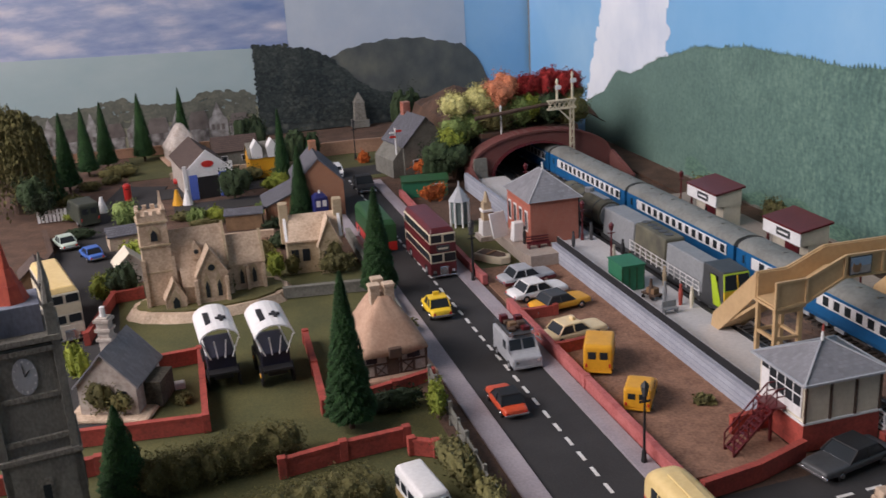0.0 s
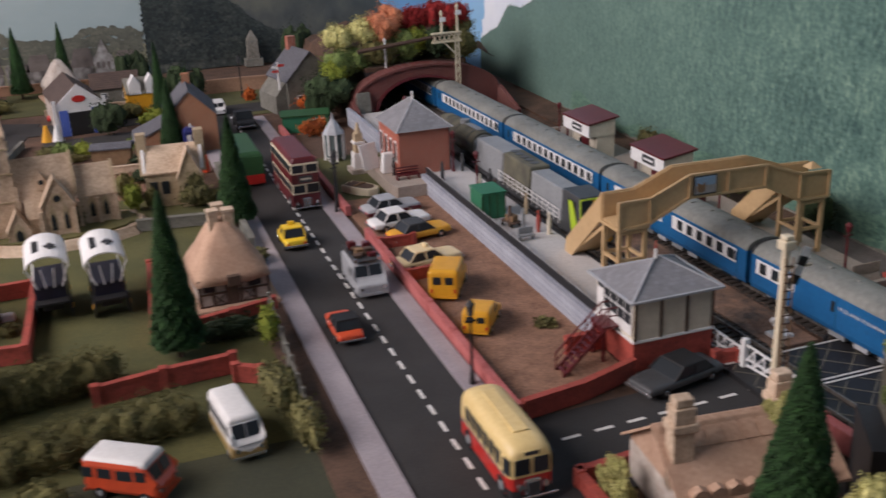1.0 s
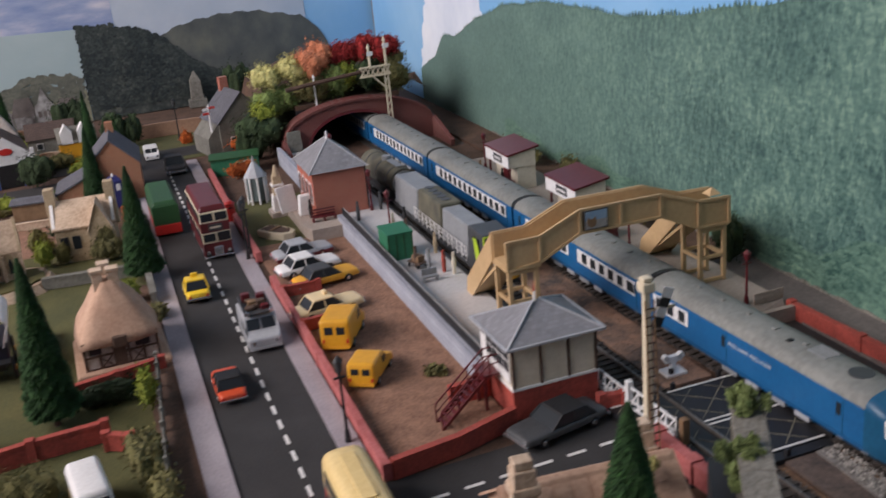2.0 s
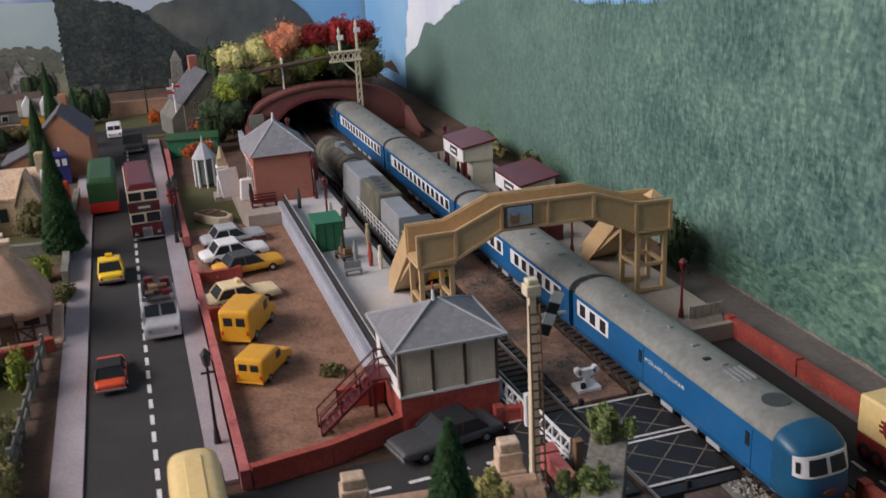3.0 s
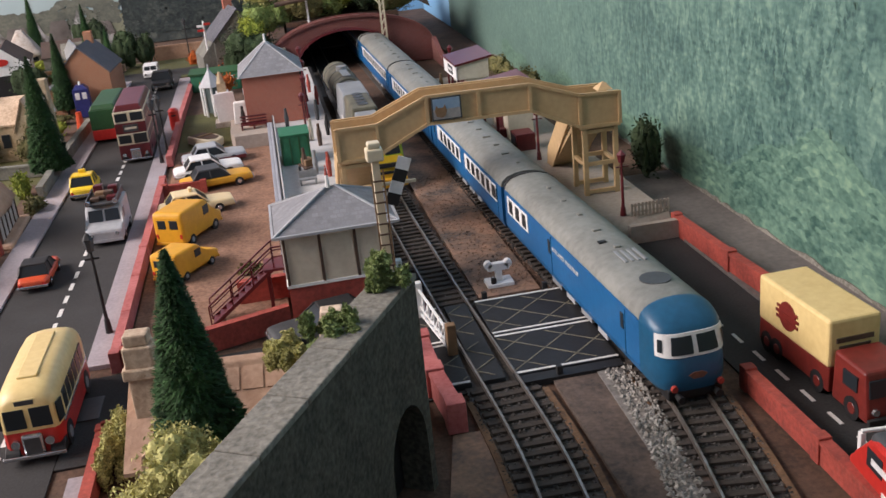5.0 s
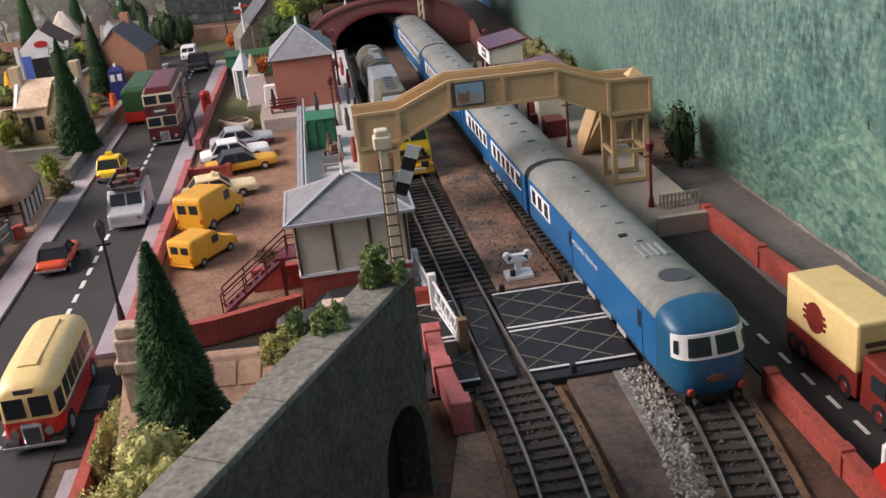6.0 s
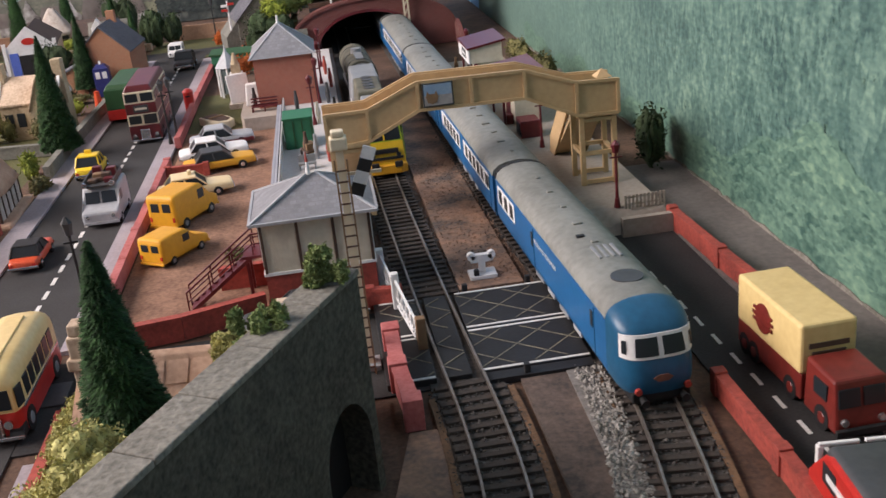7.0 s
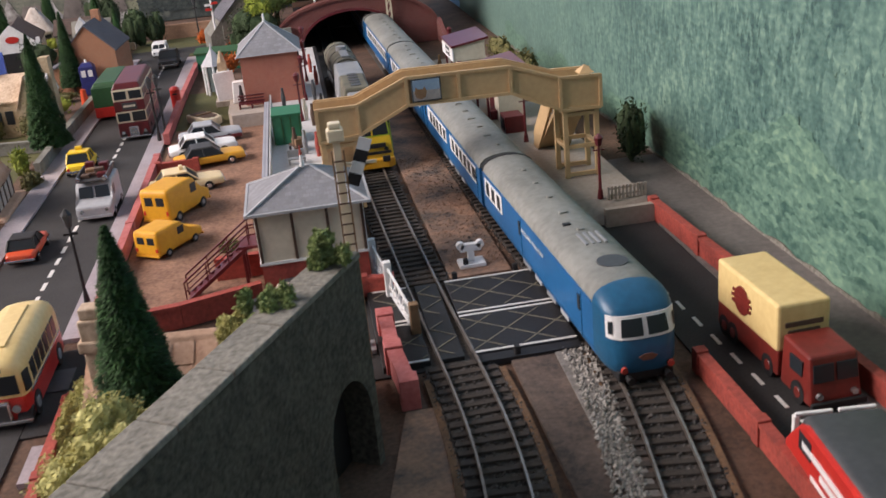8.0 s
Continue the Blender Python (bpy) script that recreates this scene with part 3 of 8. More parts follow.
M["townsky"] = backdrop_mat("printed_pale_sky", (0.32, 0.42, 0.44), (0.38, 0.47, 0.48), (0.45, 0.52, 0.52), 5, (1, 1, 2))
M["townhill"] = backdrop_mat("printed_pale_hill", (0.17, 0.18, 0.12), (0.26, 0.26, 0.18), (0.34, 0.33, 0.24), 40, (1, 1, 1))
M["townwall"] = backdrop_mat("printed_half_timber", (0.08, 0.07, 0.065), (0.26, 0.25, 0.24), (0.42, 0.41, 0.40), 90, (1, 1, 1))
M["townroof"] = backdrop_mat("printed_brown_roofs", (0.09, 0.075, 0.07), (0.14, 0.12, 0.11), (0.19, 0.165, 0.155), 60, (1, 1, 1))


def outline(f, a, b, n, base):
    return [(a, base)] + [(a + (b - a) * i / n, f(a + (b - a) * i / n)) for i in range(n + 1)] + [(b, base)]


def back(name, axis, pts, d, material, label, parent):
    return part(name, prism(B(), pts, axis, d, d + 0.6), material, parent, label)


bd = thing("backdrop_east", "printed backdrop of a green wooded hillside under blue sky", "backdrop", kind="structure")
back("sky", "x", [(-700, 0), (1860, 0), (1860, 640), (-700, 640)], 444.5, "skyblue", "", bd)
RIDGE = [(-700, 330), (500, 262), (700, 222), (865, 198), (979, 193), (1043, 197), (1152, 192), (1250, 179), (1329, 157), (1400, 133), (1428, 122), (1480, 118), (1520, 84), (1600, 50)]


def ridge(y):
    for (a, p), (b, q) in zip(RIDGE, RIDGE[1:]):
        if a <= y <= b:
            return p + (q - p) * (y - a) / (b - a) + 1.6 * math.sin(y / 19) + 0.8 * math.sin(y / 7)
    return 50


CLOUD = [(1320, 40), (1318, 300), (1345, 400), (1480, 330), (1520, 220), (1565, 110), (1585, 40)]
back("cloud", "x", CLOUD, 444.1, "cloud", "printed towering white cloud", bd)
rg = random.Random(31)
V, F = [], []
for (ya, za), (yb, zb) in zip(CLOUD, CLOUD[1:]):
    for i in range(9):
        f, r = (i + rg.uniform(0, 1)) / 9, rg.uniform(6, 17)
        k = len(V)
        for j in range(14):
            a, q = 2 * math.pi * j / 14, r * rg.uniform(0.8, 1.15)
            V.append((444.0 - 0.006 * i, ya + (yb - ya) * f + q * math.cos(a), max(20.0, za + (zb - za) * f + q * math.sin(a))))
        F.append(tuple(range(k, k + 14)))
tagged(raw("cloud_edge", V, F, "cloud", bd), "printed billowing edge of the cloud", "", "", "stuff")
back("hillside", "x", outline(ridge, -700, 1600, 120, 0), 443.6, "forest", "printed dense conifer hillside", bd)


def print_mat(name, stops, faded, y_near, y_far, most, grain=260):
    """Ink of a printed wood: a tone for each tree, broad patches, and haze mixed into the colour (faded) towards the
    far end of the sheet.
    """
    m = bpy.data.materials.new(name)
    m.use_nodes = True
    n, l = m.node_tree.nodes, m.node_tree.links
    p = n["Principled BSDF"]
    p.inputs["Roughness"].default_value = 0.5
    geo, tc = n.new("ShaderNodeNewGeometry"), n.new("ShaderNodeTexCoord")
    broad, fine = n.new("ShaderNodeTexNoise"), n.new("ShaderNodeTexNoise")
    broad.inputs["Scale"].default_value, broad.inputs["Detail"].default_value = 16, 4
    fine.inputs["Scale"].default_value, fine.inputs["Detail"].default_value = grain, 5
    wide = n.new("ShaderNodeMapping")
    wide.inputs["Scale"].default_value = (1, 0.6, 1)
    l.new(tc.outputs["Object"], wide.inputs[0])
    for t in (broad, fine):
        l.new(wide.outputs[0], t.inputs["Vector"])

    def madd(x, k, y):
        q = n.new("ShaderNodeMath")
        q.operation = "MULTIPLY_ADD"
        l.new(x, q.inputs[0])
        q.inputs[1].default_value = k
        if isinstance(y, float):
            q.inputs[2].default_value = y
        else:
            l.new(y, q.inputs[2])
        return q.outputs[0]
    v = madd(geo.outputs["Random Per Island"], 0.36, madd(broad.outputs[0], 0.75, madd(fine.outputs[0], 1.05, -0.63)))
    r = n.new("ShaderNodeValToRGB")
    e = r.color_ramp.elements
    e[0].position, e[0].color = 0.12, (*stops[0], 1)
    e[1].position, e[1].color = 0.85, (*stops[-1], 1)
    for i, c in enumerate(stops[1:-1]):
        e.new(0.12 + 0.73 * (i + 1) / (len(stops) - 1)).color = (*c, 1)
    l.new(v, r.inputs[0])
    # Distance haze painted into the colour: more of the faded tone as y grows.
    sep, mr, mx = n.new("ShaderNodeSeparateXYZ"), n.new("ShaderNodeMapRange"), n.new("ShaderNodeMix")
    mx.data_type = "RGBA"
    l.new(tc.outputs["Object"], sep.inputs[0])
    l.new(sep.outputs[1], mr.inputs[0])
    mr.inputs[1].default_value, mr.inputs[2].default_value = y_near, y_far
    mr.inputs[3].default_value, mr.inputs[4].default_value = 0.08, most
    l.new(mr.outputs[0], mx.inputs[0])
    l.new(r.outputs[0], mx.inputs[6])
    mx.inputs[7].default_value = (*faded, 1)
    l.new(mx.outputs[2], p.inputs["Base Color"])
    return m


# Strongest haze in the firs' colour, which also lifts the sheet's dark far end.
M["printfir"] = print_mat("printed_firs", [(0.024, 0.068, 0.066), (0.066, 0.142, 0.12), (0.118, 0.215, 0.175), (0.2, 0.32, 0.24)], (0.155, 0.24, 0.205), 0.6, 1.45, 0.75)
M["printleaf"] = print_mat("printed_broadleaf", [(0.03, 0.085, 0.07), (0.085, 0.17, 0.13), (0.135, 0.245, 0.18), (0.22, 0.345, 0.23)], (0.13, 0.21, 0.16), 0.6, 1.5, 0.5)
M["printdark"] = print_mat("printed_dark_wood", [(0.008, 0.014, 0.016), (0.022, 0.032, 0.032), (0.045, 0.057, 0.052), (0.085, 0.095, 0.082)], (0.05, 0.055, 0.055), 1.0, 3.0, 0.1)
M["printolive"] = print_mat("printed_village_trees", [(0.06, 0.065, 0.05), (0.11, 0.115, 0.085), (0.17, 0.17, 0.125)], (0.2, 0.21, 0.2), 1.0, 3.0, 0.3)


def fir_shape(rg, h, w):
    p = [(0.0, h)]
    left, right = [], []
    for k in range(1, 5):
        f = k / 4.5
        left.append((-w * f * rg.uniform(0.75, 1.15), h * (1 - f)))
        left.append((-w * f * 0.6, h * (1 - f) + 0.03 * h))
        right.append((w * f * rg.uniform(0.75, 1.15), h * (1 - f)))
        right.append((w * f * 0.6, h * (1 - f) + 0.03 * h))
    return p + right + [(w * 1.25, -0.45 * h), (-w * 1.25, -0.45 * h)] + left[::-1]


def crown_shape(rg, h, w):
    n = 11
    return [(w * rg.uniform(0.75, 1.15) * math.sin(2 * math.pi * i / n), h * 0.5 * (1 + rg.uniform(0.75, 1.15) * math.cos(2 * math.pi * i / n))) for i in range(n)]


def printed_wood(name, shape, top, size, y0, y1, rows, pitch, aspect, material, parent, label, depth, axis="x", seed=1, foot=0.0):
    """Flat overlapping tree silhouettes of a printed picture, row below row from the ridge to the foot."""
    rg = random.Random(seed)
    V, F = [], []
    for k in range(rows):
        y, i = y0 + rg.uniform(0, 3), 0
        while y < y1:
            h = size(y) * rg.uniform(0.75, 1.25)
            z = foot + (top(y) - foot - 0.55 * h) * (1 - (k + rg.uniform(-0.5, 0.5)) / (rows - 1))
            d = depth - 0.014 * k - 0.004 * (i % 3)
            b = len(V)
            for u, v in shape(rg, h, h * aspect * rg.uniform(0.8, 1.25)):
                zz = max(0.0, z + v)
                V.append((d, y + u, zz) if axis == "x" else (y + u, d, zz))
            F.append(tuple(range(b, len(V))))
            y += pitch * size(y) * rg.uniform(0.7, 1.3)
            i += 1
    return tagged(raw(name, V, F, material, parent), label, "", "", "stuff")


fir_size = lambda y: max(5.0, 13.5 - (y - 480) * 0.008)
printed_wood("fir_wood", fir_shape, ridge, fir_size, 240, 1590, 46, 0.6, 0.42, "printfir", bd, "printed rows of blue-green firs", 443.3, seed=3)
low = lambda y: 20 + 7 * math.sin(y / 37) + 4 * math.sin(y / 13 + 1) + (46 if y < 520 else 46 * math.exp(-(y - 520) / 100))
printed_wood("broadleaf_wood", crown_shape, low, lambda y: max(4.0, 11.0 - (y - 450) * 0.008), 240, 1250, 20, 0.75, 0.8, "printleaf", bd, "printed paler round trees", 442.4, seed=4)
rg = random.Random(12)
foot = [(240, 1.4), (1300, 1.4)] + [(1300 - 8.0 * i, 3.4 + rg.uniform(-1.2, 1.6)) for i in range(133)]
part("torn_edge", prism(B(), foot, "x", 441.0, 441.8), "granitetop", bd, "pale torn lower edge of the print")
bn = thing("backdrop_north", "printed backdrop of grey hills and a pale village, joined from sheets", "backdrop", kind="structure")
YB = 1872
back("sky", "y", [(-1100, 0), (446, 0), (446, 700), (-1100, 700)], YB, "skyblue", "", bn)
back("cloudy_sky", "y", [(-1100, 60), (-19, 60), (-19, 700), (-1100, 700)], YB - 0.9, "skycloud", "printed sky with long clouds", bn)
back("mist", "y", [(-18.6, 60), (318, 60), (318, 560), (-18.6, 560)], YB - 0.8, "mistsky", "printed pale misty sky above the hills", bn)
CRAG = [(20, 118), (49, 128), (80, 141), (114, 149), (170, 155), (227, 153), (309, 134), (330, 118), (342, 103), (352, 80), (361, 62), (380, 20)]
SLOPE = [(-84, 161), (-31, 158), (29, 141), (60, 122), (90, 92), (130, 62), (200, 42), (280, 30)]


def along(pts, x):
    for (a, p), (b, q) in zip(pts, pts[1:]):
        if a <= x <= b:
            return p + (q - p) * (x - a) / (b - a) + 1.5 * math.sin(x / 6) + 0.8 * math.sin(x / 2.3)
    return pts[-1][1]


back("far_hill", "y", outline(lambda x: along(CRAG, x), 20, 380, 70, 0), YB - 1.7, "hillgrey", "printed grey crag", bn)
back("wooded_hill", "y", outline(lambda x: along(SLOPE, x), -84, 280, 90, 0), YB - 2.6, "hilldark", "printed dark wooded slope", bn)
printed_wood("dark_wood", crown_shape, lambda x: along(SLOPE, x), lambda x: 8.0, -82, 278, 24, 0.42, 0.6, "printdark", bn, "printed dark woodland", YB - 3.2, "y", 8, 16)
back("village_sky", "y", [(-1100, 0), (-84.5, 0), (-84.5, 159), (-1100, 190)], YB - 2.2, "townsky", "printed pale village sky", bn)
back("village_hill", "y", outline(lambda x: 58 + 12 * math.sin(x / 90 + 1) + 3 * math.sin(x / 11), -1100, -85, 90, 0), YB - 3.0, "townhill", "printed pale hillside", bn)
printed_wood("village_trees", crown_shape, lambda x: 76 + 9 * math.sin(x / 31), lambda x: 13.0, -560, -92, 5, 0.6, 0.6, "printolive", bn, "printed olive trees behind the village", YB - 3.7, "y", 9, 40)
rng = random.Random(3)
for i in range(11):
    x = -500 + i * 36
    w, h = rng.uniform(28, 38), rng.uniform(46, 58)
    if i % 2:
        pts = [(x, 0), (x + w, 0), (x + w, h - 16), (x + w * 0.8, h - 10), (x + w * 0.5, h + 16), (x + w * 0.2, h - 10), (x, h - 16)]
        hs = back("printed_house", "y", pts, YB - 4.4 - 0.1 * i, "townwall", "", bn)
        for k in range(3):
            part("printed_window", BX(x + 4 + k * 9, YB - 5.0 - 0.1 * i, 20, x + 9 + k * 9, YB - 4.4 - 0.1 * i, 30), "townroof", hs)
    else:
        back("printed_house", "y", [(x - 4, 24), (x + w + 4, 24), (x + w - 3, h), (x + 6, h)], YB - 4.3 - 0.1 * i, "townroof", "", bn)
        back("printed_house", "y", [(x, 0), (x + w, 0), (x + w, 26), (x, 26)], YB - 4.2 - 0.1 * i, "townwall", "", bn)


# loose ballast stones along the near tracks
def stones(name, pts, x0, x1, ya, yb, n, size, material, label, z, seed):
    rg = np.random.default_rng(seed)
    V, F = [], []
    for _ in range(n):
        y = rg.uniform(ya, yb)
        c = np.array([smooth_path(pts, y) + rg.uniform(x0, x1), y, z + rg.uniform(-0.2, 0.5)])
        r = size * rg.uniform(0.5, 1.2)
        k = len(V)
        for d in ((1, 0, 0), (0, 1, 0), (-1, 0, 0), (0, -1, 0), (0, 0, 0.8), (0, 0, -0.8)):
            V.append(c + r * np.array(d) * rg.uniform(0.7, 1.2) + r * 0.2 * rg.normal(size=3))
        F += [(k + a, k + b, k + e) for a, b, e in ((0, 1, 4), (1, 2, 4), (2, 3, 4), (3, 0, 4), (1, 0, 5), (2, 1, 5), (3, 2, 5), (0, 3, 5))]
    return tagged(raw(name, V, F, material), label, "ballast", "", "stuff")


M["stones_dark"] = mat("dark_ballast_stones", (0.12, 0.105, 0.095), (0.045, 0.04, 0.036), 600, 60, 0.95, 0.2, spread=0.5)
M["stones_pale"] = mat("pale_ballast_stones", (0.36, 0.34, 0.31), (0.2, 0.185, 0.165), 600, 60, 0.95, 0.2, spread=0.45)
stones("ballast_stones", T1, -19, 19, 200, 432, 2600, 0.9, "stones_dark", "loose dark ballast stones on the near track", 0.9, 1)
stones("ballast_stones", T2, -19, 19, 200, 432, 2600, 0.9, "stones_dark", "loose dark ballast stones on the curved track", 0.9, 2)
stones("ballast_stones", T2, -28, -14, 220, 432, 1500, 1.2, "stones_pale", "loose pale grey ballast beside the curved track", 1.6, 3)
stones("ballast_stones", T2, -19, 19, 536, 900, 1500, 0.9, "stones_dark", "loose dark ballast stones beside the train", 0.9, 4)
stones("ballast_stones", T1, -19, 19, 536, 780, 1300, 0.9, "stones_dark", "loose dark ballast stones before the locomotive", 0.9, 5)
stones("ballast_stones", T1, 22, 60, 545, 800, 1500, 0.7, "rust", "sandy gravel between the tracks", 1.1, 6)


# ---- footbridge ----
def footbridge():
    t = thing("footbridge", "tan plastic station footbridge with panelled sides and stairs", "footbridge", 0, 0, 0)
    pts_top = [(187, 84), (214, 84), (248, 98), (318, 97), (352, 85), (380, 84)]
    pts_bot = [(187, 62), (214, 64), (248, 80), (318, 79), (352, 63), (380, 62)]
    for y in (655, 680):
        prism(bm := B(), pts_top + pts_bot[::-1], "y", y - 0.9, y + 0.9)
        part("side_panel", bm, "tan", t)
        s = -1 if y == 655 else 1
        yy = y + s * 1.5
        for pts in (pts_top, pts_bot):
            for a, b in zip(pts, pts[1:]):
                part("rail", bar(B(), (a[0], yy, a[1]), (b[0], yy, b[1]), 2.0, 2.0), "tan", t)
        for (x, zt), (_, zb) in zip(pts_top, pts_bot):
            part("post", BX(x - 1.1, yy - 1.1, zb, x + 1.1, yy + 1.1, zt + 0.6), "tan", t)
        part("post", BX(282, yy - 1.1, 80, 284, yy + 1.1, 97), "tan", t)
    for a, b in zip(pts_bot, pts_bot[1:]):
        part("deck", bar(B(), (a[0], 667.5, a[1] + 2), (b[0], 667.5, b[1] + 2), 24, 1.4), "tan", t)
    for x0, x1 in ((187, 213), (353, 379)):
        part("landing", BX(x0 - 1, 653, 60.5, x1 + 1, 683, 62.6, bevel=0.4), "tan", t)
        for x in (x0 + 2, x1 - 2):
            for y in (656, 680):
                part("leg", BX(x - 1.6, y - 1.6, 13, x + 1.6, y + 1.6, 61), "tan", t)
            part("brace", BX(x - 1.2, 656, 34, x + 1.2, 680, 36.5), "tan", t)
        for y in (656, 680):
            for z in (14, 34, 57):
                part("brace", BX(x0 + 2, y - 1.2, z, x1 - 2, y + 1.2, z + 2.6), "tan", t)
    # flights run away from the camera along the platforms
    for x0, x1 in ((188, 212), (354, 378)):
        for x in (x0, x1):
            prism(bm := B(), [(683, 62), (683, 84), (745, 26), (748, 13), (735, 13)], "x", x - 0.8, x + 0.8)
            part("stair_side", bm, "tan", t)
        part("stair_soffit", prism(B(), [(683, 54), (683, 57), (741, 13.4), (737, 13.4)], "x", x0 + 0.9, x1 - 0.9), "tan", t)
        for i in range(11):
            z = 60 - i * 4.3
            part("tread", BX(x0 + 0.8, 683 + i * 5.0, z, x1 - 0.8, 688.4 + i * 5.0, z + 1.0), "tan", t)
    p = part("poster", BX(251, 651.6, 81.5, 271, 652.2, 97), "darkgrey", t, "small picture poster on the parapet")
    part("picture_sky", BX(252, 651.3, 89, 270, 651.6, 96), mat("poster_blue", (0.16, 0.27, 0.42), (0.3, 0.4, 0.5), 200, 90, 0.4, 0), p)
    part("picture_ground", BX(252, 651.3, 82.5, 270, 651.6, 89), mat("poster_sand", (0.42, 0.38, 0.34), (0.2, 0.2, 0.22), 200, 120, 0.4, 0), p)
    prism(bm := B(), [(253, 88), (254, 84.6), (257, 83.4), (260, 84.6), (261, 88), (260, 92), (258.6, 90), (255.4, 90), (254, 92)], "y", 650.9, 651.3)
    part("picture_shape", bm, "wood", p, "brown shape in the picture")
    part("post_cap", BX(368, 662, 84, 379, 673, 89, tx=5, ty=5), "tan", t)
    return t


footbridge()


# ---- signal box ----
def signal_box():
    t = thing("signal_box", "brick and cream boarded signal box with a grey hipped roof", "signal box", 0, 0, 0)
    x0, y0, x1, y1 = 143, 551, 205, 606
    part("base", BX(x0, y0, 0, x1, y1, 22), "wallred", t, "painted red brick base")
    part("upper_wall", BX(x0 + 0.6, y0 + 0.6, 22, x1 - 0.6, y1 - 0.6, 54), "creamdirty", t)
    part("sill", BX(x0 - 0.8, y0 - 0.8, 21.4, x1 + 0.8, y1 + 0.8, 23), "white", t)
    for i in range(4):
        x = x0 + 0.8 + (x1 - x0 - 1.6) * i / 3
        part("batten", BX(x - 0.8, y0 - 0.6, 22.6, x + 0.8, y0 + 0.7, 54), "timber", t, "dark brown batten")
    for k in range(3):
        for j in range(9):
            xa = x0 + 3 + (x1 - x0 - 1.6) * k / 3 + j * 1.9
            part("board", BX(xa, y0 + 0.2, 24.5, xa + 1.5, y0 + 0.75, 52.5), "creamdirty", t)
    for side, xx in ((-1, x0), (1, x1)):
        f = part("window_frame", BX(min(xx, xx + side * 0.6) , y0 + 3, 26, max(xx, xx + side * 0.6), y1 - 4, 52), "white", t, "white glazed window wall")
        for i in range(5):
            for j in range(2):
                ya, za = y0 + 4 + i * 9.6, 34 + j * 8.6
                part("pane", BX(min(xx + side * 0.5, xx + side * 0.9), ya, za, max(xx + side * 0.5, xx + side * 0.9), ya + 8.2, za + 7.4), "glass", f)
    part("door", BX(x0 - 1.0, y1 - 14, 24, x0 - 0.2, y1 - 4, 46), "white", t)
    # hipped roof with two flat-topped slopes meeting at a short ridge
    e, zt = 4.5, 70
    a, b = (x0 - e, y0 - e), (x1 + e, y1 + e)
    bm = B()
    v = [bm.verts.new(p) for p in ((a[0], a[1], 53.6), (b[0], a[1], 53.6), (b[0], b[1], 53.6), (a[0], b[1], 53.6), (172, 577, zt), (178, 580, zt))]
    for q in ((0, 1, 5, 4), (1, 2, 5), (2, 3, 4, 5), (3, 0, 4), (3, 2, 1, 0)):
        bm.faces.new([v[i] for i in q])
    part("roof", bm, "slate", t, "grey slated hipped roof")
    for i, (p, q) in enumerate(((v_, w_) for v_, w_ in (((a[0], a[1], 54), (172, 577, zt)), ((b[0], a[1], 54), (178, 580, zt)), ((a[0], b[1], 54), (172, 577, zt)), ((b[0], b[1], 54), (178, 580, zt))))):
        part("hip_ridge", bar(B(), p, q, 1.3, 1.0), "silverpaint", t)
    for p, q in (((a[0], a[1], 53.6), (b[0], a[1], 53.6)), ((a[0], b[1], 53.6), (b[0], b[1], 53.6)), ((a[0], a[1], 53.6), (a[0], b[1], 53.6)), ((b[0], a[1], 53.6), (b[0], b[1], 53.6))):
        part("gutter", bar(B(), p, q, 1.4, 1.6), "silverpaint", t)
    f = part("finial", tube(B(), (174, 578, zt - 0.5), (174, 578, zt + 7), 1.4, 0.8), "white", t)
    part("finial_tip", tube(B(), (174, 578, zt + 7), (174, 578, zt + 13), 1.1, 0.1), "wallred", f)
    # outside stair
    st = part("stair", bar(B(), (136, 573, 27), (96, 562, 1), 1.2, 2.2), "maroon", t, "dark maroon timber stair with handrail")
    part("stair_string", bar(B(), (136, 585, 27), (96, 574, 1), 1.2, 2.2), "maroon", st)
    for i in range(9):
        f = i / 9
        x, z = 99 + 36 * f, 3 + 23.5 * f
        part("tread", bar(B(), (x, 563.2 + 11 * f, z), (x, 573.6 + 11 * f, z), 3.4, 0.7), "maroon", st)
    part("stair_landing", BX(130, 570, 26, 144, 590, 27.6), "maroon", t)
    for y0_, y1_ in ((573, 562), (585, 574)):
        part("handrail", bar(B(), (136, y0_, 40), (96, y1_, 14), 0.9, 0.9), "maroon", st)
        part("handrail", bar(B(), (136, y0_, 34), (96, y1_, 8), 0.6, 0.6), "maroon", st)
        part("handrail", bar(B(), (136, y0_, 40), (144, y0_, 40), 0.9, 0.9), "maroon", st)
        part("handrail", bar(B(), (136, y0_, 34), (144, y0_, 34), 0.7, 0.7), "maroon", st)
        for f in (0, 0.33, 0.66, 1):
            x, y, z = 136 - 40 * f, y0_ + (y1_ - y0_) * f, 27 - 26 * f
            part("baluster", bar(B(), (x, y, z), (x + 0.01, y, z + 13), 0.8, 0.8), "maroon", st)
    for y in (573, 588):
        part("stair_post", BX(131, y - 1, 0, 133, y + 1, 26), "maroon", t)
    return t


signal_box()


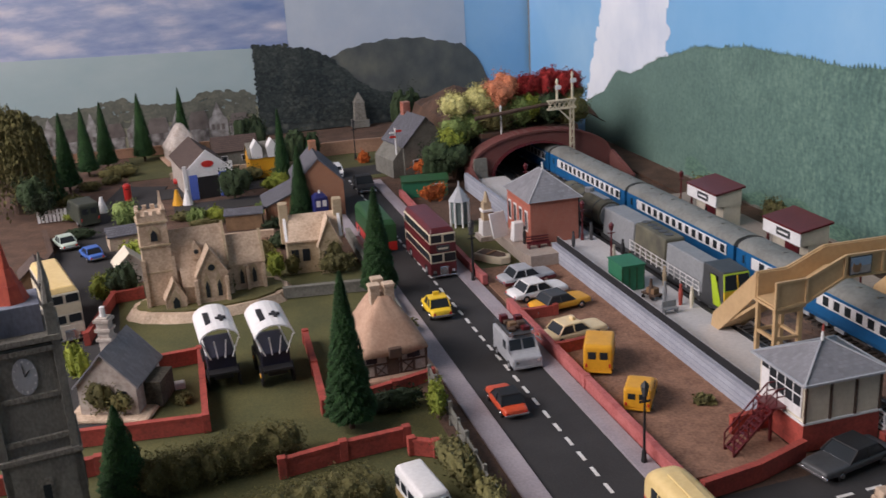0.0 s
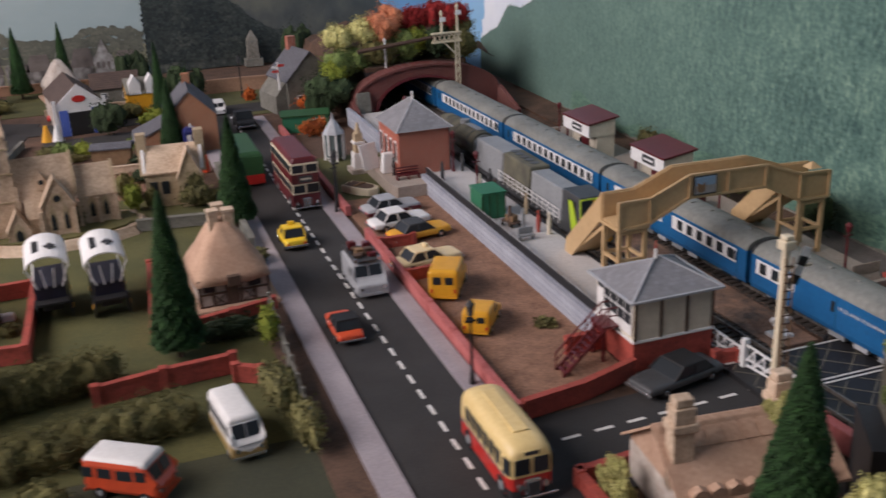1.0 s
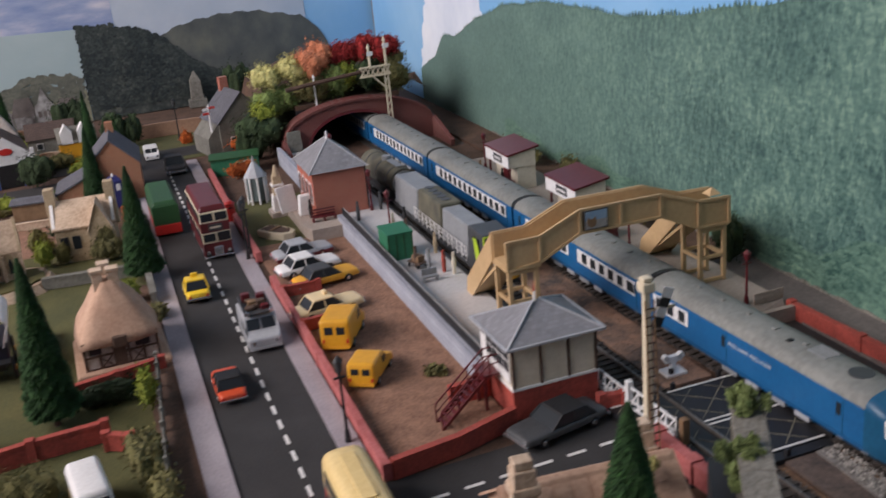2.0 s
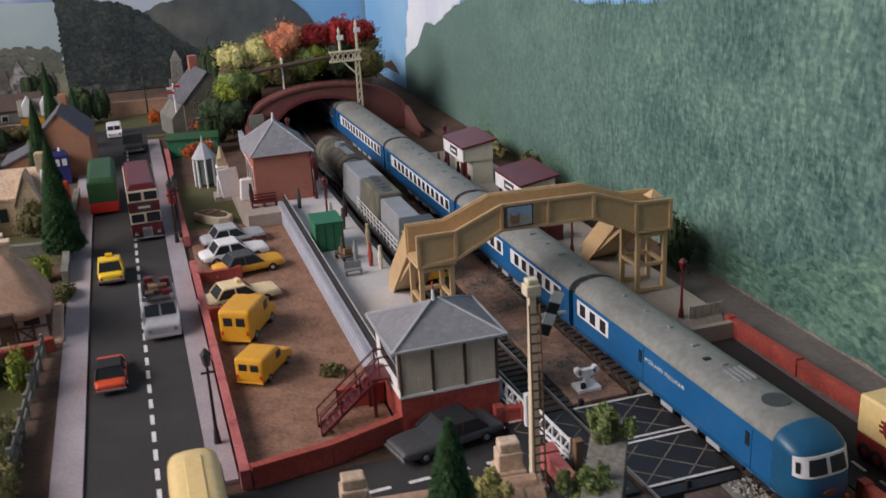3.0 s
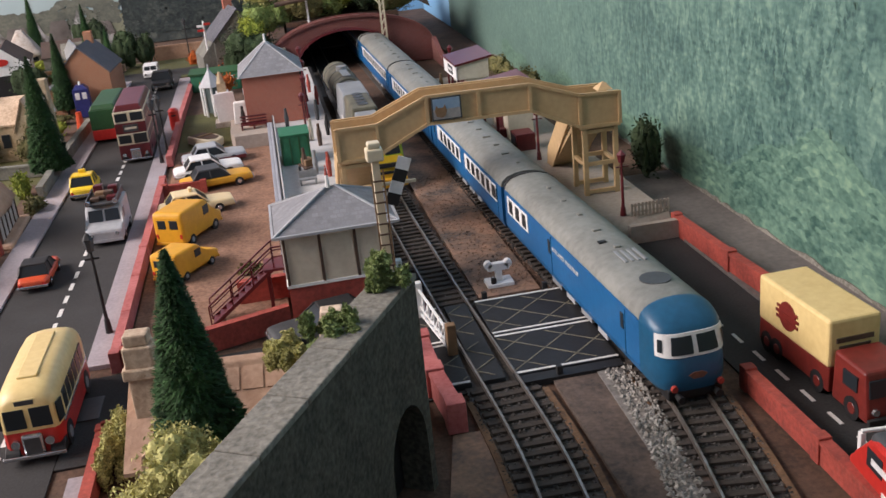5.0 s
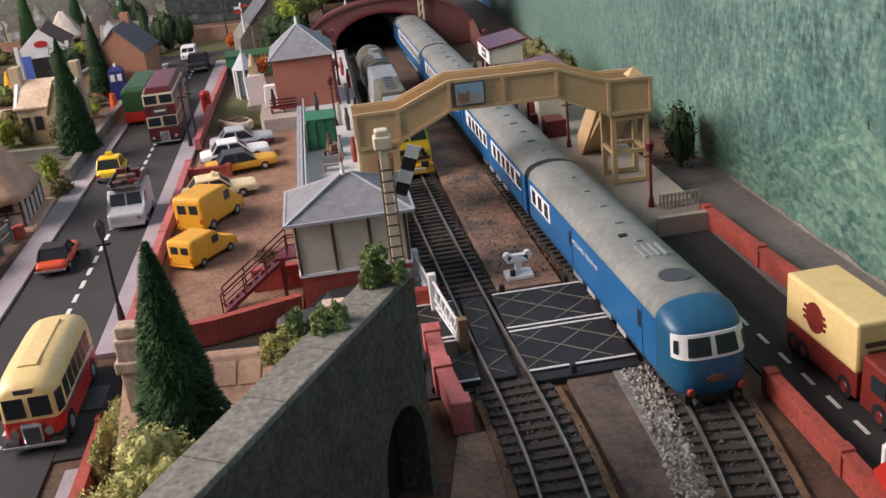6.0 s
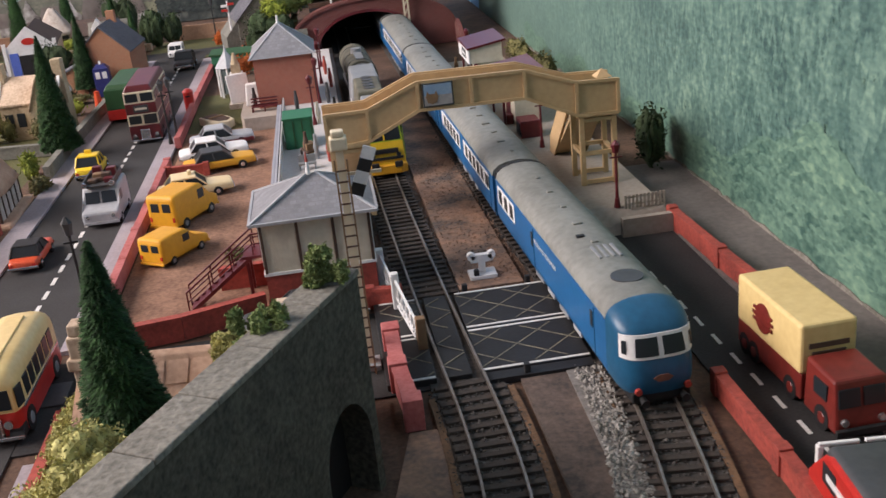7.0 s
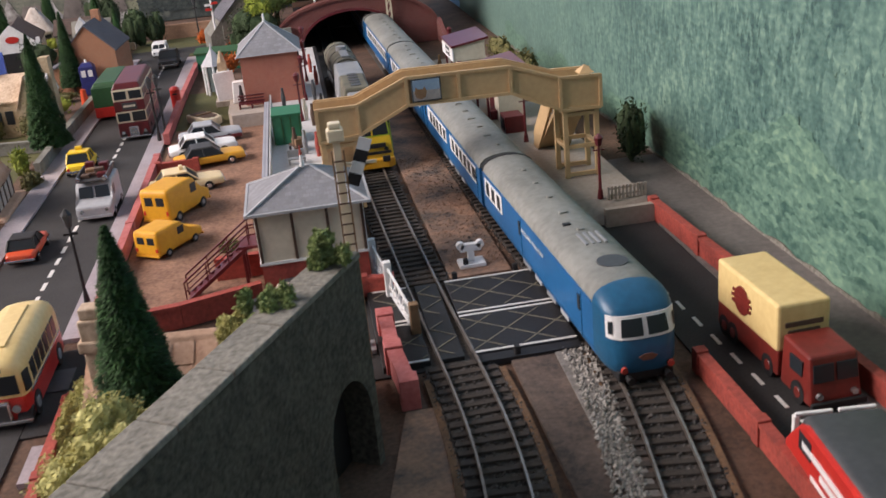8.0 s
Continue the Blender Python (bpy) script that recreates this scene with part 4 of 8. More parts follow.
# ---- station building ----
def station_building():
    t = thing("station_building", "square red brick station building with a grey hipped roof", "building", 0, 0, 0)
    x0, y0, x1, y1 = 123, 1022, 180, 1098
    part("wall", BX(x0, y0, 13.2, x1, y1, 63), "brick", t, "red brick wall")
    part("side_wall", BX(x0 - 0.4, y0 + 0.3, 13.2, x0, y1 - 0.3, 62.8), "brick_x", t)
    for i, y in enumerate((1030, 1048, 1066, 1084)):
        w = part("window" if i != 1 else "door", BX(x0 - 1.0, y, 26 if i != 1 else 13.4, x0 - 0.4, y + 9, 50), "white", t, "white-framed opening")
        part("pane", BX(x0 - 1.3, y + 1.2, 28 if i != 1 else 30, x0 - 1.0, y + 7.8, 48), "glass", w)
    for y in (1034, 1066):
        w = part("window", BX(x1, y, 28, x1 + 0.6, y + 10, 50), "white", t)
        part("pane", BX(x1 + 0.6, y + 1.2, 29.5, x1 + 0.9, y + 8.8, 48.5), "glass", w)
    e = 4
    bm = B()
    c = ((x0 - e, y0 - e, 62.5), (x1 + e, y0 - e, 62.5), (x1 + e, y1 + e, 62.5), (x0 - e, y1 + e, 62.5), (151, 1054, 90), (151, 1066, 90))
    v = [bm.verts.new(p) for p in c]
    for q in ((0, 1, 4), (1, 2, 5, 4), (2, 3, 5), (3, 0, 4, 5), (3, 2, 1, 0)):
        bm.faces.new([v[i] for i in q])
    part("roof", bm, "slate", t, "grey hipped roof")
    for i, j in ((0, 4), (1, 4), (2, 5), (3, 5)):
        part("hip_ridge", bar(B(), c[i], c[j], 1.2, 1.0), "silverpaint", t)
    part("finial", tube(B(), (151, 1056, 89), (151, 1056, 98), 1.4, 1.0), "white", t)
    part("drainpipe", tube(B(), (x1 + 0.8, y0 + 0.8, 14), (x1 + 0.8, y0 + 0.8, 62), 0.8), "black", t)
    return t


station_building()


# ---- trains ----
def loft(bm, rings):
    prev = None
    for r in rings:
        ring = [bm.verts.new(p) for p in r]
        if prev:
            n = len(ring)
            for i in range(n):
                bm.faces.new([prev[i], prev[(i + 1) % n], ring[(i + 1) % n], ring[i]])
        else:
            bm.faces.new(ring[::-1])
        prev = ring
    bm.faces.new(prev)
    return bm


def lettering(name, text, size, m, material, parent):
    c = bpy.data.curves.new(name, "FONT")
    c.body, c.size, c.extrude = text, size * MM, 0.0001
    c.space_character = 1.35
    o = new(name, c)
    d = bpy.data.meshes.new_from_object(o)
    bpy.data.objects.remove(o)
    d.materials.append(M[material])
    o = new(name, d)
    o.parent, o.matrix_basis = parent, m
    return o


def bogie(t, y):
    b = part("bogie", BX(-12, y - 15, 3, 12, y + 15, 9, bevel=0.8), "black", t)
    for s in (-1, 1):
        for d in (-10, 10):
            part("wheel", tube(B(), (s * 7.6, y + d, 8.2), (s * 10.2, y + d, 8.2), 5.4, 5.4, 14), "darkgrey", b)
            part("axle_box", BX(s * 12.6 - 0.8, y + d - 2.5, 6, s * 12.6 + 0.8, y + d + 2.5, 10), "grey", b)


def side_ring(y, hw, zs):
    return [(-hw * 0.93, y, 9), (-hw, y, 13), (-hw, y, zs), (hw, y, zs), (hw, y, 13), (hw * 0.93, y, 9)]


def roof_ring(y, hw, zs, zr):
    h = zr - zs
    return [(-hw, y, zs), (-hw * 0.93, y, zs + h * 0.42), (-hw * 0.72, y, zs + h * 0.74), (-hw * 0.38, y, zs + h * 0.94), (0, y, zr),
            (hw * 0.38, y, zs + h * 0.94), (hw * 0.72, y, zs + h * 0.74), (hw * 0.93, y, zs + h * 0.42), (hw, y, zs)]


def nose_point(hw, q, z, off=0.0):
    """A point of the driving nose: q from -1 to 1 round the plan, z up, off outwards."""
    def lerp(tab, v):
        for (a, p), (b, r) in zip(tab, tab[1:]):
            if v <= b:
                return p + (r - p) * max(0.0, v - a) / (b - a)
        return tab[-1][1]
    w = hw * lerp([(9, 0.93), (13, 1.0), (36.5, 1.0), (38.5, 0.975), (40.3, 0.93), (42, 0.83), (43.2, 0.72), (44.3, 0.54), (45, 0.38), (45.4, 0.14), (45.5, 0.01)], z)
    d = 24 - lerp([(9, 1.6), (12.5, 0.3), (16, 0.0), (20, 0.3), (23, 1.0), (30, 3.2), (36.5, 5.6), (38.5, 7.2), (40.3, 9.2), (42, 11.6), (43.2, 14), (44.3, 17), (45, 20), (45.4, 22.6), (45.5, 23.9)], z)
    n = 3.6 if z < 37 else max(2.2, 3.6 - (z - 37) * 0.25)
    pts = []
    for i in range(121):
        a = math.pi * (i / 120 - 0.5)
        sa, ca = math.sin(a), math.cos(a)
        pts.append(Vector((w * math.copysign(abs(sa) ** (2 / n), sa), 24 - d * max(0.0, ca) ** (2 / n), z)))
    acc = [0.0]
    for u, v in zip(pts, pts[1:]):
        acc.append(acc[-1] + (v - u).length)
    want = (q + 1) / 2 * acc[-1]
    i = min(119, max(0, int(np.searchsorted(acc, want)) - 1))
    seg = pts[i + 1] - pts[i]
    p = pts[i] + seg * ((want - acc[i]) / max(1e-6, acc[i + 1] - acc[i]))
    return p + Vector((seg.y, -seg.x, 0)).normalized() * off


def nose_patch(bm, hw, q0, q1, levels, cols, off=0.0):
    """A patch of the nose, laid off its surface and closed down to it along the rim."""
    rows = [[nose_point(hw, q0 + (q1 - q0) * i / cols, z, off) for i in range(cols + 1)] for z in levels]
    if off:
        ends = lambda z: [nose_point(hw, q0 + (q1 - q0) * i / cols, z, -0.3) for i in range(cols + 1)]
        rows = [ends(levels[0])] + rows + [ends(levels[-1])]
    prev = None
    for r in rows:
        vs = [bm.verts.new(p) for p in r]
        if prev:
            for i in range(cols):
                bm.faces.new([prev[i], prev[i + 1], vs[i + 1], vs[i]])
        prev = vs
    return bm


def coach(x, y, rz, length, power, windows, label):
    """A blue coach whose near end is at the origin and which runs along +y."""
    t = thing("railway_carriage", label, "carriage", x, y, 0, rz, group="blue train carriages")
    hw, zs, zr = 17.2, 36.5, 45.5
    n0 = 24 if power else 1.5
    body = part("body", loft(B(), [side_ring(n0, hw, zs), side_ring(length - 1.5, hw, zs)]), "blue", t, "blue carriage side")
    part("roof", loft(B(), [roof_ring(n0, hw, zs, zr), roof_ring(length - 1.5, hw, zs, zr)]), "roofgrey", t, "weathered grey roof", smooth=50)
    part("underframe", BX(-9, 30, 4, 9, length - 30, 9.4), "black", t)
    bogie(t, 36 if power else 30)
    bogie(t, length - 30)
    for s in (-1, 1):
        for k, yy in enumerate((70, 92, 118, 140)):
            part("equipment_box", BX(s * 13 - 2.2, yy, 4.5, s * 13 + 2.2, yy + 13 + 3 * (k % 2), 9.6, bevel=0.4), "grey" if k % 2 else "silverpaint", t)
        part("cantrail", BX(s * (hw + 0.05) - 0.25, n0 + 1, zs - 0.6, s * (hw + 0.05) + 0.25, length - 2, zs + 0.3), "blue", t)
        for a, b, sizes in windows:
            p = part("window_panel", BX(min(s * hw, s * (hw + 0.35)), a, 22.5, max(s * hw, s * (hw + 0.35)), b, 34), "white", t, "white window band")
            yy = a + 3.6
            for w in sizes:
                if w > 0:
                    part("pane", BX(min(s * (hw + 0.3), s * (hw + 0.6)), yy, 24, max(s * (hw + 0.3), s * (hw + 0.6)), yy + w, 32.6, bevel=0.15), "glass", p)
                yy += abs(w) + 6.6
        for yy in ((40, 148) if power else (12, length - 18)):
            part("door_line", BX(s * (hw + 0.1) - 0.2, yy, 12, s * (hw + 0.1) + 0.2, yy + 0.5, 35), "bluedark", t)
            part("door_window", BX(s * (hw + 0.15) - 0.2, yy + 2, 24, s * (hw + 0.15) + 0.2, yy + 5.5, 32), "glass", t)
    part("gangway", BX(-9, length - 1.5, 11, 9, length + 1.2, 39, bevel=0.8), "black", t)
    part("end_arch", loft(B(), [roof_ring(length - 3.2, hw + 0.3, zs, zr + 0.4), roof_ring(length - 1.2, hw + 0.3, zs, zr + 0.4)]), "black", t, "black gangway hood")
    rng = random.Random(int(y))
    for i in range(5 if power else 8):
        yy = (90 + 28 * i) if power else (20 + 26 * i)
        if yy < length - 12:
            part("roof_vent", BX(-2.0 + rng.uniform(-2, 2), yy, zr - 0.6, 2.0, yy + 3.2, zr + 0.9, bevel=0.4), "roofgrey", t)
    if power:
        nb = part("nose", nose_patch(B(), hw, -1, 1, [9, 10.5, 12.5, 16, 20, 23, 26, 30, 34, 36.5, 38.5, 40.3, 42, 43.2, 44.3, 45, 45.4, 45.5], 64), "bluedark", t, "rounded blue driving nose", smooth=60)
        wf = part("windscreen_frame", nose_patch(B(), hw, -0.56, 0.56, [25.6, 28, 30.5, 33, 35.8], 40, 0.5), "white", nb, "white wrap-round windscreen surround", smooth=50)
        for s in (-1, 1):
            for a, b, z0, z1, nm in ((0.034, 0.325, 26.9, 34.5, "windscreen"), (0.44, 0.505, 27.8, 33.4, "side_pane")):
                qa, qb = sorted((s * a, s * b))
                part(nm, nose_patch(B(), hw, qa, qb, [z0, (z0 + z1) / 2, z1], 12, 0.85), "glass", wf, smooth=50)
            part("tail_lamp", tube(B(), (s * 11, 1.2, 11.5), (s * 11, -0.4, 11.5), 1.7, 1.5, 10), mat("tail_lamp_red", (0.45, 0.06, 0.045), (0.35, 0.045, 0.035), 300, 40, 0.25, 0), nb, "red tail lamp")
            part("buffer", tube(B(), (s * 9, 2, 7), (s * 9, -3, 7), 1.3, 1.9, 10), "black", nb)
        part("skirt", BX(-13, 2.5, 4.5, 13, 22, 9.6, bevel=0.6), "black", nb)
        part("crest", prism(B(), [(-4.4, 17.2), (-2, 18.6), (2, 18.6), (4.4, 17.2), (2.4, 15.4), (-2.4, 15.4)], "y", -0.35, 0.1), mat("faded_crest", (0.24, 0.09, 0.05), (0.12, 0.06, 0.05), 900, 300, 0.6, 0.2), nb, "faded red-brown crest plate")
        part("roof_fan", tube(B(), (1, 46, zr - 1.6), (1, 46, zr + 0.1), 7.5, 7.5, 28), "darkgrey", t, "round cooling fan grille")
        for i in range(4):
            part("roof_grille", BX(-4 + i * 3.4, 70, zr - 1.4, -2.6 + i * 3.4, 86, zr + 0.3), "grey", t)
        part("exhaust_port", BX(-6, 100, zr - 1.2, -2, 103, zr + 0.5), "black", t)
        for s in (-1, 1):
            m = Matrix.Translation((s * 17.55 * MM, (146 if s < 0 else 70) * MM, 27.5 * MM)) @ Euler((radians(90), 0, radians(-90 if s < 0 else 90))).to_matrix().to_4x4()
            lettering("lettering", "MIDLAND PULLMAN", 3.7, m, "white", t)
    return t


W_MID = [(16, 216, (12, 12, 12, 12, -3, 12, 12, 12, 12, -3, 12, 12))]
joints = [384, 630, 866, 1102, 1338, 1560]
for i in range(5):
    ya, yb = joints[i], joints[i + 1] - 2
    xa, xb = smooth_path(T2, ya + 25), smooth_path(T2, yb - 25)
    rz = math.degrees(-math.atan2(xb - xa, yb - ya - 50))
    xs = xa - (xb - xa) / (yb - ya - 50) * 25
    if i == 0:
        coach(xs, ya, rz, yb - ya, True, [(192, 236, (7.6, 7.6, 7.6))], "blue streamlined power car with a white-framed windscreen")
    elif i == 1:
        coach(xs, ya, rz, yb - ya, False, [(14, 106, (7.8,) * 6), (122, 206, (8.2,) * 5)], "blue carriage with white window band and grey roof")
    else:
        coach(xs, ya, rz, yb - ya, False, [(14, 206, (7.4,) * 13)], "blue carriage with white window band and grey roof")


def diesel(x, y, rz):
    t = thing("diesel_locomotive", "grey diesel locomotive with railings and a yellow cab front", "locomotive", x, y, 0, rz)
    part("frame", BX(-16, 3, 9, 16, 262, 13, bevel=0.5), "darkgrey", t)
    cab = part("cab", hexa(B(), [(-16, 3, 12), (16, 3, 12), (16, 42, 12), (-16, 42, 12), (-13, 9, 47), (13, 9, 47), (14, 42, 48), (-14, 42, 48)], 0.9), "darkgrey", t, "blue cab with lime and yellow front")
    hexa(bm := B(), [(-15.4, 2.0, 12), (15.4, 2.0, 12), (15.4, 3.4, 12), (-15.4, 3.4, 12), (-14.2, 4.9, 30), (14.2, 4.9, 30), (14.2, 6.4, 30), (-14.2, 6.4, 30)], 0.3)
    part("yellow_front", bm, "brightyellow", cab)
    hexa(bm := B(), [(-14.2, 4.9, 30), (14.2, 4.9, 30), (14.2, 6.4, 30), (-14.2, 6.4, 30), (-13, 8.0, 46), (13, 8.0, 46), (13, 9.4, 46), (-13, 9.4, 46)], 0.3)
    part("lime_front", bm, "lime", cab)
    hexa(bm := B(), [(-13, 4.7, 31), (13, 4.7, 31), (13, 6, 31), (-13, 6, 31), (-12, 7.3, 44.5), (12, 7.3, 44.5), (12, 8.2, 44.5), (-12, 8.2, 44.5)], 0.3)
    part("windscreen", bm, "glass", cab)
    part("windscreen_pillar", bar(B(), (0, 4.5, 31), (0, 7.1, 44.5), 1.2, 0.5), "brightyellow", cab)
    part("front_grille", BX(-10, 1.2, 21.5, 10, 3.6, 25, bevel=0.3), "black", cab)
    part("lamp_bar", BX(-13.6, 1.0, 16.5, 13.6, 3.0, 18.5, bevel=0.3), "black", cab)
    prism(bm := B(), [(-16, 4), (16, 4), (16, 0), (11, -2.6), (-11, -2.6), (-16, 0)], "z", 6, 13, 0.6)
    part("buffer_beam", bm, "yellow", t)
    for s in (-1, 1):
        part("buffer", BX(s * 9 - 3, -3.5, 11, s * 9 + 3, -0.5, 15.5, bevel=0.5), "black", t)
        part("headlamp", tube(B(), (s * 10, 3, 20), (s * 10, 1.6, 20), 1.8, 1.8, 10), "glass", cab)
        prism(bm := B(), [(6, 14), (20, 14), (26, 42), (18, 42)], "x", s * 15.6 - 0.3, s * 15.6 + 0.3)
        part("lime_flash", bm, "lime", cab)
        part("cab_window", BX(s * 15.0 - 0.6, 16, 33, s * 15.0 + 0.6, 28, 42), "glass", cab)
        for z in (17, 21.5, 26):
            part("handrail", bar(B(), (s * 15.6, 46, z), (s * 15.6, 190, z), 0.6, 0.6), "white", t)
        for i in range(13):
            yy = 46 + 12 * i
            part("stanchion", BX(s * 15.6 - 0.4, yy - 0.4, 13, s * 15.6 + 0.4, yy + 0.4, 26.4), "white", t)
    part("hood", hexa(B(), [(-11.5, 42, 13), (11.5, 42, 13), (11.5, 120, 13), (-11.5, 120, 13), (-9.5, 42, 43), (9.5, 42, 43), (9.5, 120, 43), (-9.5, 120, 43)], 1.4), "grey", t, "grey engine hood")
    part("hood_step", hexa(B(), [(-13.5, 120.3, 13), (13.5, 120.3, 13), (13.5, 186, 13), (-13.5, 186, 13), (-11.5, 120.3, 46), (11.5, 120.3, 46), (11.5, 186, 46), (-11.5, 186, 46)], 2.0), "camo", t, "khaki stained hood")
    part("hood_rear", hexa(B(), [(-15, 186.3, 13), (15, 186.3, 13), (15, 260, 13), (-15, 260, 13), (-12.5, 186.3, 45), (12.5, 186.3, 45), (12.5, 260, 44), (-12.5, 260, 44)], 1.6), "grey", t)
    for i in range(5):
        part("roof_fan", tube(B(), (0, 134 + 12 * i, 45.4), (0, 134 + 12 * i, 46.5), 5, 5, 16), "darkgrey", t)
    bogie(t, 40)
    bogie(t, 220)
    part("fuel_tank", BX(-12, 90, 3.5, 12, 170, 9, bevel=0.8), "black", t)
    return t


diesel(229, 768, 0.4)


def tank_wagon(x, y, rz):
    t = thing("tank_wagon", "grey and khaki tank wagon coupled behind the locomotive", "wagon", x, y, 0, rz)
    part("frame", BX(-14, 0, 9, 14, 122, 13, bevel=0.5), "darkgrey", t)
    bm = B()
    tube(bm, (0, 6, 29), (0, 116, 29), 16, 16, 28)
    part("tank", bm, "camo", t, "khaki stained grey tank")
    for yy in (4, 114):
        part("end_cap", tube(B(), (0, yy, 29), (0, yy + 4, 29), 13.5, 13.5, 24), "grey", t)
    for yy in (22, 60, 98):
        part("tank_band", tube(B(), (0, yy - 1, 29), (0, yy + 1, 29), 16.4, 16.4, 28), "darkgrey", t)
    part("filler_dome", tube(B(), (0, 60, 43), (0, 60, 49), 6, 5.5, 18), "grey", t)
    part("walkway", BX(-4, 14, 45.2, 4, 50, 46.4, bevel=0.2), "grey", t)
    bogie(t, 26)
    bogie(t, 98)
    return t


tank_wagon(229, 1036, 2)


# ---- walls, fences ----
line_wall("brick_wall", [(46.5, 526), (46.5, 700), (46.5, 880)], 11, 4, "wallpink", "low pinkish red model brick wall beside the car park")
line_wall("brick_wall", [(46.5, 960), (46.5, 1160), (49, 1330)], 10, 4, "wallpink", "low pinkish red model brick wall along the pavement")
line_wall("brick_wall", [(50, 524), (96, 531), (141, 546)], 14, 4, "wallred", "low red brick wall at the end of the car park", posts=False)
line_wall("brick_wall", [(112, 592), (142, 592)], 15, 4, "wallred", "short red brick wall behind the signal box stairs", posts=False)
line_wall("brick_wall", [(50, 768), (86, 772)], 11, 3.5, "wallred", "short red brick wall between parking bays")
line_wall("brick_wall", [(50, 852), (82, 852)], 11, 3.5, "wallred", "short red brick wall between parking bays")
# The pinkish colour also stands for the pale highlight along this wall.
line_wall("brick_wall", [(206, 478), (206, 440), (209, 404)], 14, 6, "wallpink", "low pinkish red wall beside the crossing gate")
line_wall("brick_wall", [(199, 536), (214, 532)], 12, 4, "wallred", "short red wall behind the crossing")
line_wall("brick_wall", [(342, 250), (343, 330), (343, 392)], 11, 4, "wallred", "red brick wall between track and road")
line_wall("brick_wall", [(394, 592), (396, 520), (400, 440), (404, 300)], 13, 4, "wallred", "red brick wall along the rear of the road")
line_wall("brick_wall", [(52, 448), (100, 452), (132, 452)], 10, 4, "wallred", "low red brick wall in front of the near cottage")
line_wall("brick_wall", [(50, 446), (50, 380), (52, 310)], 10, 4, "wallred", "low red brick wall of the near cottage garden")
line_wall("brick_wall", [(-350, 754), (-252, 742), (-249, 877), (-288, 874)], 14, 4, "wallred", "low red brick wall round the small cottage")
line_wall("brick_wall", [(-161, 734), (-157, 810), (-154, 880)], 13, 4, "wallred", "low red brick wall beside the wagons")
line_wall("brick_wall", [(-161, 738), (-100, 752), (-66, 762)], 10, 4, "wallred", "low red brick garden wall before the thatched cottage")
line_wall("brick_wall", [(-205, 652), (-160, 660), (-112, 664)], 15, 4, "wallred", "red brick wall behind the parked camper vans")
line_wall("brick_wall", [(-112, 650), (-96, 640)], 13, 4, "wallred", "short end of the red garden wall")
line_wall("brick_wall", [(-350, 960), (-328, 1066), (-300, 1070)], 12, 4, "wallred", "red brick wall between side road and church")
line_wall("brick_wall", [(-420, 700), (-330, 706)], 14, 4, "wallred", "red brick wall near the clock tower")
line_wall("stone_wall", [(-60, 900), (-60, 1000), (-58, 1100), (-56, 1180)], 13, 5, "stonegrey", "grey stone wall behind the pavement", posts=False)
line_wall("stone_wall", [(-158, 1006), (-110, 1000), (-66, 992)], 12, 5, "stonegrey", "grey stone wall behind the church green", posts=False)
line_wall("stone_wall", [(-322, 1090), (-318, 1240), (-280, 1420)], 9, 4, "stonegrey", "grey stone kerb wall along the side road", posts=False)
line_wall("brick_wall", [(-30, 1640), (40, 1640), (110, 1632), (160, 1630)], 22, 4, mat("sandy_wall", (0.36, 0.22, 0.14), (0.26, 0.15, 0.1), 300, 40, 0.9, 0.4), "long sandy brown wall behind the far field", posts=False)
line_wall("brick_wall", [(-520, 1800), (-300, 1800), (-120, 1780)], 16, 4, mat("sandy_wall_far", (0.30, 0.17, 0.10), (0.22, 0.12, 0.08), 300, 40, 0.9, 0.4), "long sandy brown wall below the village backdrop", posts=False)


def rail_fence(x0, y0, x1, y1, h, label):
    t = thing("garden_fence", label, "fence")
    n = max(2, round(math.hypot(x1 - x0, y1 - y0) / 24))
    for i in range(n + 1):
        x, y = x0 + (x1 - x0) * i / n, y0 + (y1 - y0) * i / n
        part("post", BX(x - 1.4, y - 1.4, 0, x + 1.4, y + 1.4, h + 2 + 2 * (i % 2), bevel=0.3), "stonegrey", t)
    for i in range(n):
        a, b = i / n, (i + 1) / n
        for z in (0.45, 0.85):
            part("rail", bar(B(), (x0 + (x1 - x0) * a, y0 + (y1 - y0) * a, h * z), (x0 + (x1 - x0) * b, y0 + (y1 - y0) * b, h * z), 1.0, 4.6), "stonegrey", t)
    return t


rail_fence(-70, 752, -79, 560, 17, "weathered grey wooden rail fence beside the verge")
t = thing("picket_fence", "tan picket fence at the platform end", "fence")
for i in range(11):
    part("paling", BX(366 + i * 2.5, 600, 13, 367.4 + i * 2.5, 601, 22), "platform2", t)
for z in (15, 19.5):
    part("rail", BX(366, 601, z, 393, 601.8, z + 1.1), "platform2", t)
t = thing("white_fence", "low white picket fence beside the side road", "fence")
for i in range(9):
    part("paling", BX(-436 + i * 5, 1430, 0, -432.6 + i * 5, 1431.4, 17), "white", t)
part("rail", BX(-436, 1431.4, 10, -391, 1432.4, 12), "white", t)

